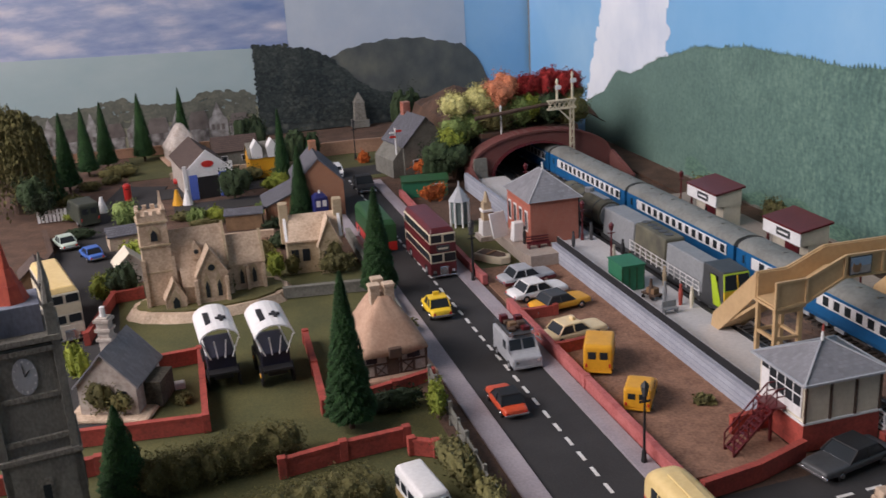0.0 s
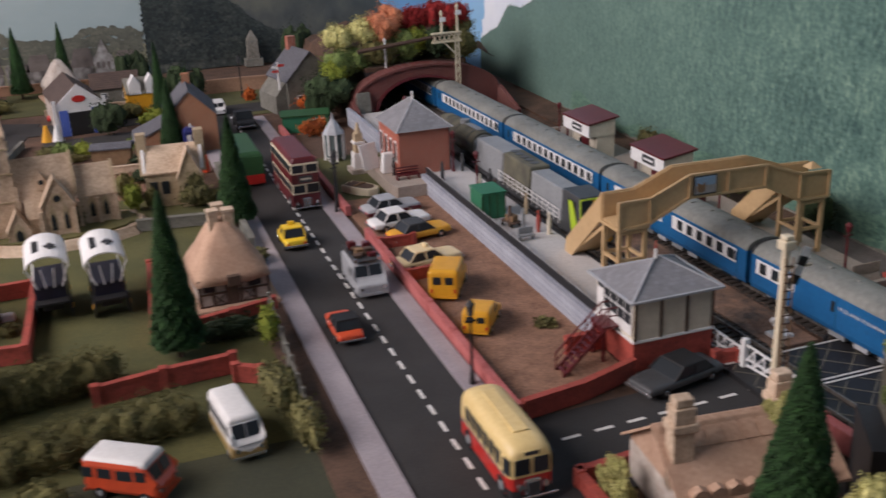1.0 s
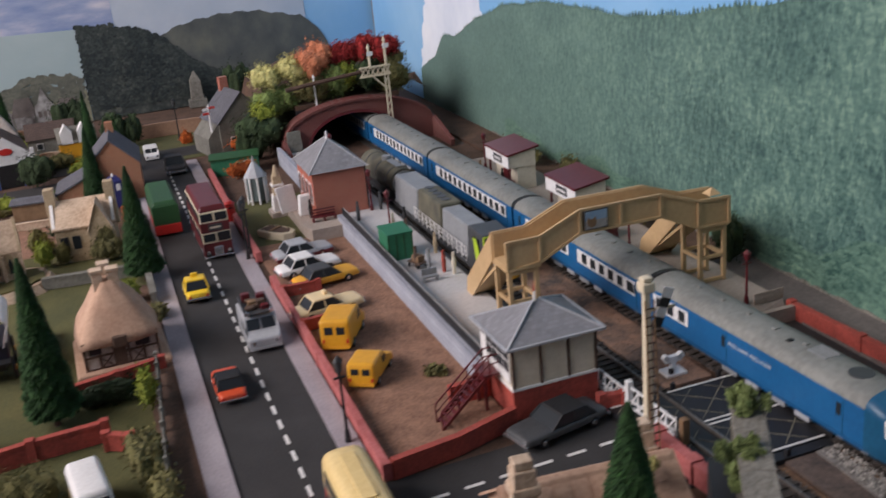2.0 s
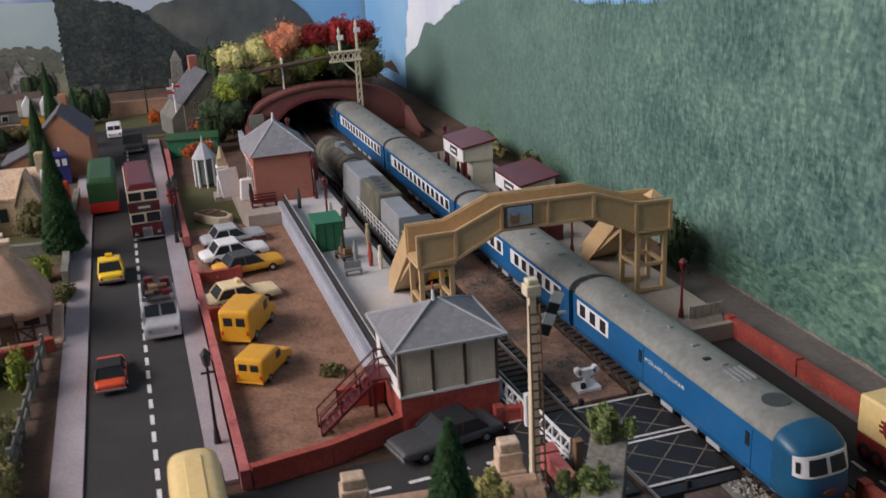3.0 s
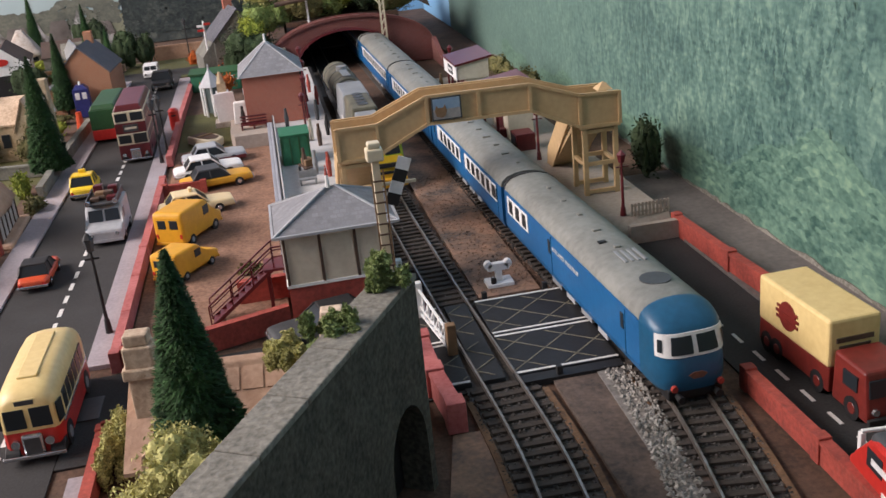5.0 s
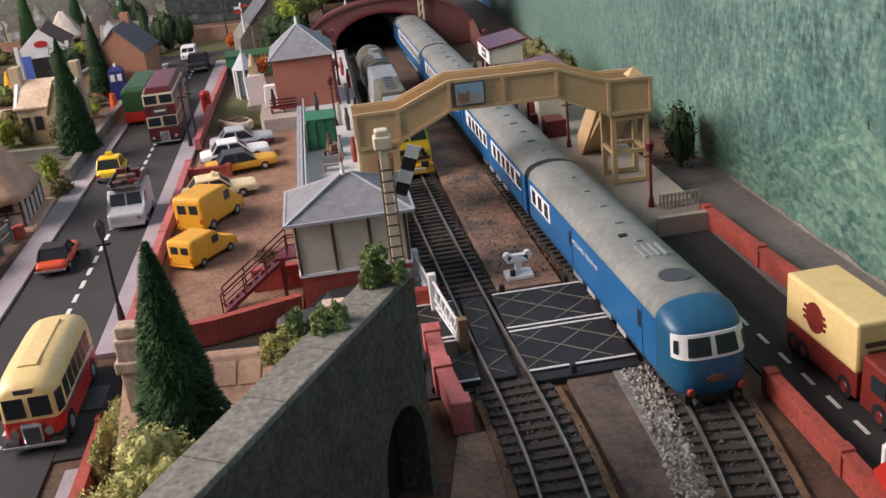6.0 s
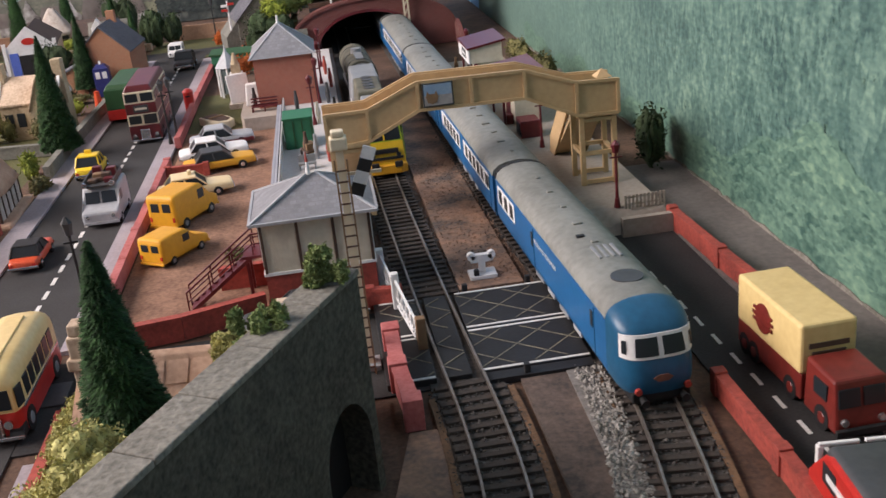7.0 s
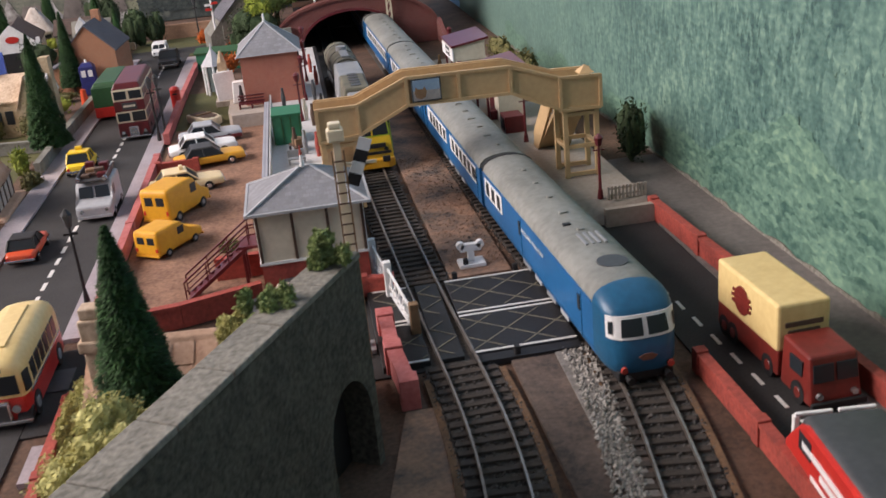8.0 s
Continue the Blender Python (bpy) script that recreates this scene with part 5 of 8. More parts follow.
# ---- parapet wall of a bridge close to the camera ----
t = thing("bridge_parapet", "granite card bridge wall with a shade-darkened face, paler coping and an arch", "wall")
d = Vector((-0.596, -1.0, 0)).normalized()
n = Vector((-d.y, d.x, 0))
n = n if n.x < 0 else -n
P0 = Vector((193, 364, 0))
LEN = 300
face = []
NA = 12
for i in range(NA + 1):
    a = math.pi * i / NA
    face.append((22 - 17 * math.cos(a), 26 + 22 * math.sin(a)))
rise = lambda s: 92 - s * 0.0375
prof = [(0, 0), (5, 0)] + face + [(39, 0), (LEN, 0), (LEN, rise(LEN)), (0, rise(0))]
bm = B()
lo = [bm.verts.new(P0 + d * s + Vector((0, 0, z))) for s, z in prof]
hi = [bm.verts.new(P0 + d * s + n * 13 + Vector((0, 0, z))) for s, z in prof]
bm.faces.new(lo)
bm.faces.new(hi[::-1])
for i in range(len(prof)):
    j = (i + 1) % len(prof)
    bm.faces.new([lo[i], lo[j], hi[j], hi[i]])
# Darker face and paler coping put the fall of light into the colour.
part("wall_face", bm, "granite", t)
for i in range(10):
    s0, s1 = LEN * i / 10, LEN * (i + 1) / 10 - 0.5
    q = [P0 + d * s + n * w for s, w in ((s0, -1), (s1, -1), (s1, 14), (s0, 14))]
    hexa(bm := B(), [Vector((p.x, p.y, rise((p - P0).dot(d)))) for p in q] + [Vector((p.x, p.y, rise((p - P0).dot(d)) + 2.4)) for p in q], 0.4)
    part("coping_stone", bm, "granitetop", t)
# Black block added behind the arch: the opening's shade put into colour.
q = [P0 + d * 2 + n * 13.5, P0 + d * 46 + n * 13.5, P0 + d * 46 + n * 24, P0 + d * 2 + n * 24]
hexa(bm := B(), [Vector((p.x, p.y, 0)) for p in q] + [Vector((p.x, p.y, 62)) for p in q])
part("arch_back", bm, "black", t)


# ---- vehicles ----
def wheels(t, w, ys, r, hub="chrome"):
    for y in ys:
        for s in (-1, 1):
            k = part("wheel", tube(B(), (s * (w / 2 - 2.2), y, r), (s * (w / 2 + 0.1), y, r), r, r, 14), "black", t)
            part("hub", tube(B(), (s * (w / 2 + 0.1), y, r), (s * (w / 2 + 0.35), y, r), r * 0.5, r * 0.45, 10), hub, k)


def car(x, y, rz, L, W, H, paint, label, roof=None, lower=None, kind="car", sign=False, group=""):
    """A small die-cast saloon; its front points to -y."""
    t = thing("toy_car", label, "car", x, y, 0.6 if x > 45 else 0.1, rz, group=group)
    h1 = H * 0.56
    zl = H * 0.2
    rings = []
    for f, zf in ((-0.5, 0.66), (-0.49, 0.82), (-0.45, 0.92), (-0.36, 0.97), (-0.2, 1.0), (0.1, 1.0), (0.34, 1.0), (0.44, 0.97), (0.485, 0.88), (0.5, 0.7)):
        w, zt = W / 2 * (1 - 0.16 * abs(2 * f) ** 5), zl + (h1 - zl) * zf
        d = zt - zl
        half = [(0.9, 0.0), (1.0, 0.2), (1.0, 0.62), (0.965, 0.84), (0.88, 0.96), (0.7, 1.0)]
        rings.append([(-w * a, f * L, zl + d * b) for a, b in half] + [(w * a, f * L, zl + d * b) for a, b in half[::-1]])
    part("body", loft(B(), rings), paint, t, smooth=42)
    if lower:
        part("lower_panel", BX(-W / 2 - 0.2, -L / 2 - 0.2, H * 0.18, W / 2 + 0.2, L / 2 + 0.2, H * 0.36, bevel=0.4), lower, t)
    a0, a1, b0, b1 = -L * 0.19, L * 0.34, -L * 0.06, L * 0.24
    hw, hr = W / 2 - 0.8, W / 2 - 2.4
    cab = part("glazing", hexa(B(), [(-hw, a0, h1 - 0.3), (hw, a0, h1 - 0.3), (hw, a1, h1 - 0.3), (-hw, a1, h1 - 0.3), (-hr, b0, H * 0.95), (hr, b0, H * 0.95), (hr, b1, H * 0.95), (-hr, b1, H * 0.95)], 0.8), "glass", t, "dark windows")
    part("roof_panel", BX(-hr - 0.3, b0 - 0.3, H * 0.9, hr + 0.3, b1 + 0.3, H, bevel=0.9), roof or paint, t)
    for s in (-1, 1):
        for (p, q) in (((s * hw, a0, h1), (s * hr, b0, H * 0.95)), ((s * hw, a1, h1), (s * hr, b1, H * 0.95)), ((s * (hw + 0.1), (a0 + a1) / 2, h1), (s * (hr + 0.1), (b0 + b1) / 2, H * 0.95))):
            part("pillar", bar(B(), p, q, 1.0, 1.0), roof or paint, t)
        part("headlamp", tube(B(), (s * W * 0.34, -L / 2 + 0.4, h1 * 0.66), (s * W * 0.34, -L / 2 - 0.4, h1 * 0.66), 1.3, 1.1, 10), "chrome", t)
        part("tail_lamp", BX(s * W * 0.36 - 1.2, L / 2 - 0.3, h1 * 0.55, s * W * 0.36 + 1.2, L / 2 + 0.3, h1 * 0.78), "red", t)
    for yy in (-L / 2 - 0.9, L / 2 - 0.1):
        part("bumper", BX(-W / 2 + 0.4, yy, H * 0.22, W / 2 - 0.4, yy + 1.0, H * 0.33, bevel=0.3), "chrome", t)
    if sign:
        part("roof_sign", BX(-3, -1, H, 3, 2, H + 3.2, bevel=0.5), paint, t)
    wheels(t, W, (-L * 0.3, L * 0.31), H * 0.21)
    return t


def van(x, y, rz, L, W, H, paint, label, bonnet=0.24, windows=("rear", "front"), roof=None, sides=(), name="toy_van", z=0.6, front_v=None):
    """A box van with a short bonnet; its front points to -y."""
    t = thing(name, label, "van", x, y, z, rz)
    yb = -L / 2 + L * bonnet
    prof = [(-L / 2, H * 0.14), (-L / 2, H * 0.46), (yb - 1, H * 0.54), (yb + L * 0.07, H * 0.92), (yb + L * 0.14, H), (L / 2 - 2, H), (L / 2, H * 0.94), (L / 2, H * 0.14)]
    part("body", prism(B(), prof, "x", -W / 2, W / 2, 3.2 if front_v or name == "camper_van" else 2.0), paint, t)
    if roof:
        part("roof", BX(-W / 2 + 0.2, yb + L * 0.06, H - 3.4, W / 2 - 0.2, L / 2 + 0.2, H + 1.2, bevel=1.9, tx=1.6, ty=1.6), roof, t, smooth=50)
    if "rear" in windows:
        for s in (-1, 1):
            w = part("rear_window", BX(s * W * 0.2 - W * 0.14, L / 2 - 0.3, H * 0.56, s * W * 0.2 + W * 0.14, L / 2 + 0.25, H * 0.8, bevel=0.2), "glass", t)
    if "front" in windows:
        for s in (-1, 1):
            q = [(s * W * 0.03, yb - 0.6, H * 0.58), (s * W * 0.42, yb - 0.2, H * 0.58), (s * W * 0.4, yb + L * 0.07 - 0.4, H * 0.88), (s * W * 0.03, yb + L * 0.07 - 0.6, H * 0.88)]
            hexa(bm := B(), q + [(p[0], p[1] - 0.5, p[2] + 0.2) for p in q])
            part("windscreen", bm, "glass", t)
    for s in (-1, 1):
        part("door_window", BX(s * W / 2 - 0.25, yb + L * 0.08, H * 0.58, s * W / 2 + 0.25, yb + L * 0.22, H * 0.84, bevel=0.15), "glass", t)
        for a, b in sides:
            part("side_window", BX(s * W / 2 - 0.25, a, H * 0.56, s * W / 2 + 0.25, b, H * 0.82, bevel=0.15), "glass", t)
        part("headlamp", tube(B(), (s * W * 0.34, -L / 2 + 0.6, H * 0.34), (s * W * 0.34, -L / 2 - 0.5, H * 0.34), 1.6, 1.4, 10), "chrome", t)
        part("tail_lamp", BX(s * W * 0.4 - 0.9, L / 2 - 0.4, H * 0.3, s * W * 0.4 + 0.9, L / 2 + 0.3, H * 0.42), "red", t)
    if front_v:
        prism(bm := B(), [(-W / 2 + 1, H * 0.16), (W / 2 - 1, H * 0.16), (W / 2 - 1, H * 0.42), (0, H * 0.24), (-W / 2 + 1, H * 0.42)], "y", -L / 2 - 0.3, -L / 2 + 0.4)
        part("front_panel", bm, front_v, t)
        part("lower_band", BX(-W / 2 - 0.25, -L / 2 + 1, H * 0.16, W / 2 + 0.25, L / 2 - 1, H * 0.42, bevel=0.4), front_v, t)
    for yy in (-L / 2 - 0.8, L / 2 - 0.2):
        part("bumper", BX(-W / 2 + 0.6, yy, H * 0.12, W / 2 - 0.6, yy + 1.0, H * 0.2, bevel=0.3), "chrome" if front_v else paint, t)
    wheels(t, W, (-L * 0.3, L * 0.3), H * 0.15, "grey")
    return t


# main road
car(-24, 694, 180, 49, 21, 16, "orange", "orange-red die-cast saloon with a black roof on the road", roof="black")
car(-22, 902, 180, 44, 22, 20, "brightyellow", "bright yellow taxi with a roof sign on the road", sign=True)
t = van(14, 772, 0, 52, 27, 27, "silverpaint", "pale grey utility van with luggage on its roof rack", z=0.1)
rk = part("roof_rack", BX(-11, -12, 27.5, 11, 24, 28.6), "darkgrey", t)
rng = random.Random(9)
for i in range(9):
    xx, yy = rng.uniform(-8, 8), rng.uniform(-9, 20)
    part("luggage", BX(xx - 3.4, yy - 3, 28.4, xx + 3.4, yy + 3, 31 + rng.uniform(0, 5), bevel=0.6), rng.choice(["timber", "darkgrey", "wood", "maroon"]), rk)
for s in (-1, 1):
    part("rack_rail", BX(s * 11 - 0.5, -12, 28, s * 11 + 0.5, 24, 32), "darkgrey", rk)
    part("spare_lamp", tube(B(), (s * 10, -14, 30), (s * 10, -12, 30), 2, 2, 10), "chrome", rk)
car(9, 1392, 0, 54, 26, 22, "black", "black vintage saloon car on the far road")
van(-14, 1496, 0, 36, 20, 18, "white", "small white van at the far end of the road", z=0.1)
car(162, 527, -78, 66, 26, 17, "darkgrey", "dark blue-grey estate car waiting at the crossing", roof="black")
# car park
car(88, 948, 96, 58, 25, 18, "silverpaint", "silver-grey saloon with maroon sides in the car park", lower="maroon", group="parked cars")
car(84, 905, 98, 60, 25, 18, "white", "white coupe parked in the car park", group="parked cars")
car(92, 866, 100, 60, 24, 18, "yellow", "yellow saloon with a dark roof parked in the car park", roof="darkgrey", group="parked cars")
car(76, 796, 100, 62, 24, 18, mat("cream_taxi_paint", (0.78, 0.62, 0.36), (0.7, 0.54, 0.3), 300, 40, 0.35, 0.04), "cream taxi with a roof sign parked in the car park", sign=True, group="parked cars")
van(76, 738, 152, 54, 24, 27, "yellow", "deep yellow box van parked by the red wall")
van(77, 664, 146, 46, 21, 20, "yellow", "small deep yellow panel van parked by the wall", bonnet=0.34)
# side road and garden
car(-392, 1300, 200, 46, 21, 17, mat("pale_green_paint", (0.5, 0.58, 0.5), (0.4, 0.48, 0.42), 300, 40, 0.35, 0.04), "pale green saloon on the side road")
car(-358, 1240, 200, 44, 20, 15, mat("bright_blue_paint", (0.07, 0.16, 0.5), (0.05, 0.12, 0.4), 300, 40, 0.35, 0.04), "bright blue sports car on the side road")
van(-376, 1412, 200, 70, 28, 32, mat("army_green_paint", (0.05, 0.055, 0.04), (0.03, 0.035, 0.025), 300, 40, 0.7, 0.1), "dark army green lorry on the side road", z=0)
car(-232, 1560, 90, 40, 20, 16, "red", "small red car near the far garage")
van(-123, 572, 8, 54, 21, 26, "white", "white and gold camper van parked on the grass", bonnet=0.07, sides=((-8, 2), (5, 14), (17, 25)), roof="white", z=-0.6, front_v=mat("gold_paint", (0.42, 0.3, 0.12), (0.33, 0.23, 0.09), 300, 40, 0.4, 0.04), name="camper_van")
van(-188, 542, 56, 48, 23, 25, "orange", "orange camper van with a white roof on the grass", bonnet=0.07, sides=((-8, 2), (5, 14), (17, 24)), roof="white", z=-0.6, name="camper_van")


def omnibus(x, y, rz, L, W, H, decks, lower, band, upper, roofm, label, deckers, z=0.1, radiator=True):
    """A toy bus with rows of windows; its front points to -y."""
    t = thing("toy_bus", label, "bus", x, y, z, rz)
    part("lower_body", BX(-W / 2, -L / 2, 3, W / 2, L / 2, H * decks[0], bevel=1.0), lower, t)
    z0 = H * decks[0]
    for k, (zt, m, win) in enumerate(deckers):
        zt = H * zt
        inset = 0.15 if k % 2 == 0 else 0.0
        part("deck_body", BX(-W / 2 + inset, -L / 2 + inset, z0 - 0.4, W / 2 - inset, L / 2 - inset, zt, bevel=0.7), m, t)
        if win:
            zb, zc = z0 + (zt - z0) * 0.14, z0 + (zt - z0) * 0.84
            n = win
            for s in (-1, 1):
                for i in range(n):
                    a = -L / 2 + 3 + (L - 6) * i / n
                    b = a + (L - 6) / n - 1.3
                    part("side_window", BX(s * W / 2 - 0.3, a, zb, s * W / 2 + 0.22, b, zc, bevel=0.15), "glass", t)
            for s in (-1, 1):
                part("front_window", BX(s * W * 0.245 - W * 0.2, -L / 2 - 0.2, zb, s * W * 0.245 + W * 0.2, -L / 2 + 0.5, zc, bevel=0.2), "glass", t)
                part("rear_window", BX(s * W * 0.22 - W * 0.17, L / 2 - 0.5, zb, s * W * 0.22 + W * 0.17, L / 2 + 0.2, zc, bevel=0.2), "glass", t)
        z0 = zt
    box(bm := B(), -W / 2 + 0.2, -L / 2 + 0.4, z0 - 0.3, W / 2 - 0.2, L / 2 - 0.4, H, bevel=0, tx=3.2, ty=3.2)
    bmesh.ops.bevel(bm, geom=list(bm.edges), offset=1.4, segments=3, affect="EDGES", profile=0.5)
    part("roof", bm, roofm, t, smooth=False)
    for s in (-1, 1):
        part("headlamp", tube(B(), (s * W * 0.36, -L / 2 - 0.2, 8.5), (s * W * 0.36, -L / 2 - 1.2, 8.5), 1.9, 1.7, 12), "chrome", t)
        part("mudguard", BX(s * W * 0.36 - 3, -L / 2 - 0.8, 3, s * W * 0.36 + 3, -L / 2 + 10, 7, bevel=1.0), "black" if radiator else lower, t)
    part("radiator", BX(-W * 0.16, -L / 2 - 1.4, 4, W * 0.16, -L / 2 + 0.5, 14 if radiator else 11, bevel=0.7), "chrome", t)
    part("bumper", BX(-W / 2, -L / 2 - 2.2, 3, W / 2, -L / 2 - 1.2, 4.6, bevel=0.3), "chrome", t)
    wheels(t, W, (-L * 0.32, L * 0.28), 6.2, "grey")
    return t


t = omnibus(12, 1046, 1, 104, 29, 56, (0.32,), "maroon", "cream", "maroon", "maroon", "maroon and cream double-decker bus on the road", [(0.52, "cream", 5), (0.70, "maroon", 0), (0.90, "cream", 6)])
part("destination_blind", BX(-7, -52.6, 30.5, 7, -51.6, 37.5), "darkgrey", t, "dark destination blind with pale bars")
part("blind_bars", BX(-5.5, -52.9, 33, 5.5, -52.5, 35), "creamdirty", t)
# Raised black plate; colours in the shade of an open cab.
part("dark_cab_plate", BX(1, -52.7, 19, 13.4, -51.7, 28), "black", t)


def vintage_coach(x, y, rz, L, W, H):
    """A rounded half-deck coach of the fifties; its front points to -y."""
    t = thing("toy_bus", "red and cream-yellow vintage coach with a rounded roof on the road", "bus", x, y, 0.1, rz)
    h = L / 2
    st = ((-h, 0.78, 0.84), (-h + 1.5, 0.89, 0.90), (-h + 5, 0.965, 0.95), (-h + 12, 1, 0.985), (-h + 24, 1, 1), (h - 24, 1, 1), (h - 10, 0.985, 0.975), (h - 4, 0.94, 0.92), (h - 0.8, 0.85, 0.84), (h, 0.76, 0.78))
    waist = H * 0.43
    low = [[(-W / 2 * k, yy, 4), (-W / 2 * k, yy, waist), (W / 2 * k, yy, waist), (W / 2 * k, yy, 4)] for yy, k, _ in st]
    part("lower_body", loft(B(), low), "red", t, "red lower panels", smooth=40)
    prof = [(1.0, 0.0), (0.985, 0.52), (0.94, 0.72), (0.82, 0.87), (0.6, 0.96), (0.3, 0.995), (0.0, 1.0)]
    up = []
    for yy, k, kz in st:
        r = [(W / 2 * k * a, yy, waist + (H * kz - waist) * b) for a, b in prof]
        up.append([(-p[0], p[1], p[2]) for p in r] + r[-2::-1])
    part("upper_body", loft(B(), up), "busyellow", t, "cream-yellow upper body and domed roof", smooth=40)
    part("roof_ridge", BX(-4.6, -h + 14, H - 0.7, 4.6, h - 16, H + 0.5, bevel=0.5), "busyellow", t)
    za, zb = waist + 1.6, waist + (H - waist) * 0.56
    for s in (-1, 1):
        part("waist_band", BX(s * (W / 2) - 0.3, -h + 6, waist - 0.8, s * (W / 2) + 0.3, h - 8, waist + 0.6, bevel=0.15), "chrome", t)
        for i in range(6):
            a = -h + 12 + i * (L - 24) / 6
            part("side_window", BX(s * (W / 2 - 0.35) - 0.45, a, za, s * (W / 2 - 0.35) + 0.45, a + (L - 24) / 6 - 1.6, zb, bevel=0.3), "glass", t)
        part("front_window", BX(s * 5.7 - 4.6, -h - 0.35, za, s * 5.7 + 4.6, -h + 0.6, zb, bevel=0.3), "glass", t)
        part("rear_window", BX(s * 5.4 - 4.2, h - 0.6, za, s * 5.4 + 4.2, h + 0.35, zb, bevel=0.3), "glass", t)
        q = [(s * W / 2 * 0.90, -h + 1.4), (s * W / 2 * 0.995, -h + 7.5)]
        o = (s * 0.55, -0.35)
        hexa(bm := B(), [(q[0][0], q[0][1], za), (q[1][0], q[1][1], za), (q[1][0] + o[0], q[1][1] + o[1], za), (q[0][0] + o[0], q[0][1] + o[1], za),
                         (q[0][0], q[0][1], zb), (q[1][0], q[1][1], zb), (q[1][0] + o[0], q[1][1] + o[1], zb), (q[0][0] + o[0], q[0][1] + o[1], zb)])
        part("corner_window", bm, "glass", t)
        bm = B()
        pts = [(-h - 2.6 + 7.5 * (1 - math.cos(a)), 3.4 + 5.2 * math.sin(a)) for a in [math.pi * i / 10 for i in range(11)]]
        prism(bm, pts + [(-h + 10, 3), (-h - 1, 3)], "x", s * W * 0.36 - 3.4, s * W * 0.36 + 3.4, 0.4)
        part("mudguard", bm, "black", t, "black mudguard")
        part("headlamp", tube(B(), (s * W * 0.27, -h, 10.4), (s * W * 0.27, -h - 2.4, 10.4), 1.7, 2.1, 14), "chrome", t)
    part("destination_box", BX(-5, -h + 0.2, zb + 1.2, 5, -h + 3.5, zb + 4.6, bevel=0.5), "busyellow", t)
    part("destination_blind", BX(-4.2, -h - 0.1, zb + 1.8, 4.2, -h + 0.3, zb + 4.0), "darkgrey", t)
    rd = part("radiator", BX(-4.8, -h - 2.4, 4, 4.8, -h + 0.5, 14.5, bevel=1.2), "chrome", t, "chrome radiator shell")
    part("radiator_core", BX(-3.6, -h - 2.7, 5, 3.6, -h - 2.2, 13, bevel=0.2), "darkgrey", rd)
    part("bumper", BX(-W / 2, -h - 4.2, 3.4, W / 2, -h - 3, 5.2, bevel=0.4), "chrome", t)
    wheels(t, W, (-L * 0.36, L * 0.28), 6.2, "grey")
    return t


vintage_coach(20, 484, 0, 80, 28, 36)
t = omnibus(-27, 1150, 180, 100, 29, 40, (0.36,), "red", "greendark", "greendark", "greendark", "red and dark green single-decker bus on the road", [(0.88, "greendark", 0)])
omnibus(-378, 1022, 14, 106, 29, 56, (0.34,), "creamdirty", "cream", "cream", "busyellow", "pale cream double-decker bus on the side road", [(0.54, "creamdirty", 5), (0.70, "cream", 0), (0.90, "creamdirty", 6)])


def articulated_lorry():
    t = thing("toy_lorry", "maroon lorry with a cream box trailer on the road", "lorry", 381, 398, 0, 2)
    part("chassis", BX(-12, -27, 4, 12, 32, 16, bevel=0.6), "oxide", t, "maroon trailer side")
    bx = part("box_body", BX(-12.6, -27, 15.8, 12.6, 32, 38.5, bevel=1.4), "busyellow", t, "cream box body")
    part("roundel", tube(B(), (-13.1, 6, 27), (-12.4, 6, 27), 7, 7, 20), "oxide", bx)
    for z, w in ((24.4, 9), (27.2, 9.6), (30, 8.6)):
        part("roundel_bar", BX(-13.3, 6 - w, z - 0.7, -12.8, 6 + w, z + 0.7), "oxide", bx)
    for z, w in ((28.5, 9), (24.5, 7.6)):
        part("lettering_bar", BX(-w, -27.5, z - 1.2, w, -26.7, z + 1.2, bevel=0.2), "timber", bx, "unreadable dark lettering")
    cab = part("cab", hexa(B(), [(-12, -55, 3), (12, -55, 3), (12, -29, 3), (-12, -29, 3), (-11, -51, 25), (11, -51, 25), (11, -29, 26), (-11, -29, 26)], 1.3), "oxide", t, "maroon cab")
    for s in (-1, 1):
        q = [(s * 0.8, -53.2, 14), (s * 10.2, -53.2, 14), (s * 9.8, -51.8, 21.5), (s * 0.8, -51.8, 21.5)]
        hexa(bm := B(), q + [(p[0], p[1] - 0.6, p[2] - 0.1) for p in q])
        part("windscreen", bm, "glass", cab)
        part("cab_window", BX(s * 11.5 - 0.5, -47, 14, s * 11.5 + 0.5, -37, 21), "glass", cab)
        part("headlamp", tube(B(), (s * 8, -54.3, 8), (s * 8, -55.8, 8), 1.7, 1.5, 10), "chrome", cab)
    part("bumper", BX(-12.5, -57.5, 3, 12.5, -55.4, 6, bevel=0.4), "black", cab)
    wheels(t, 24, (-44, -18, 16, 25), 5.4, "oxide")
    return t


articulated_lorry()
t = van(356, 272, 174, 80, 32, 30, "red", "bright red van with a dark grey roof and white lettering bars", bonnet=0.1, windows=("rear", "front"), roof="darkgrey", z=0.0, sides=())
for z, a, b in ((21, -22, 26), (17, -6, 22)):
    for s in (-1, 1):
        part("lettering_bar", BX(s * 16.1 - 0.3, a, z - 1.3, s * 16.1 + 0.3, b, z + 1.3), "white", t, "white unreadable lettering")
for s in (-1, 1):
    part("windscreen_surround", BX(s * 8.2 - 7.4, -33.2, 26.4, s * 8.2 + 7.0, -31.6, 27.8, bevel=0.4), "white", t, "white windscreen surround")
    part("windscreen_surround", BX(s * 14.6 - 1.1, -34.2, 16.6, s * 14.6 + 1.1, -31.6, 26.5, bevel=0.4), "white", t, "white windscreen surround")
    part("white_panel", BX(s * 16 - 0.25, -14, 5, s * 16 + 0.25, 30, 13), "white", t)


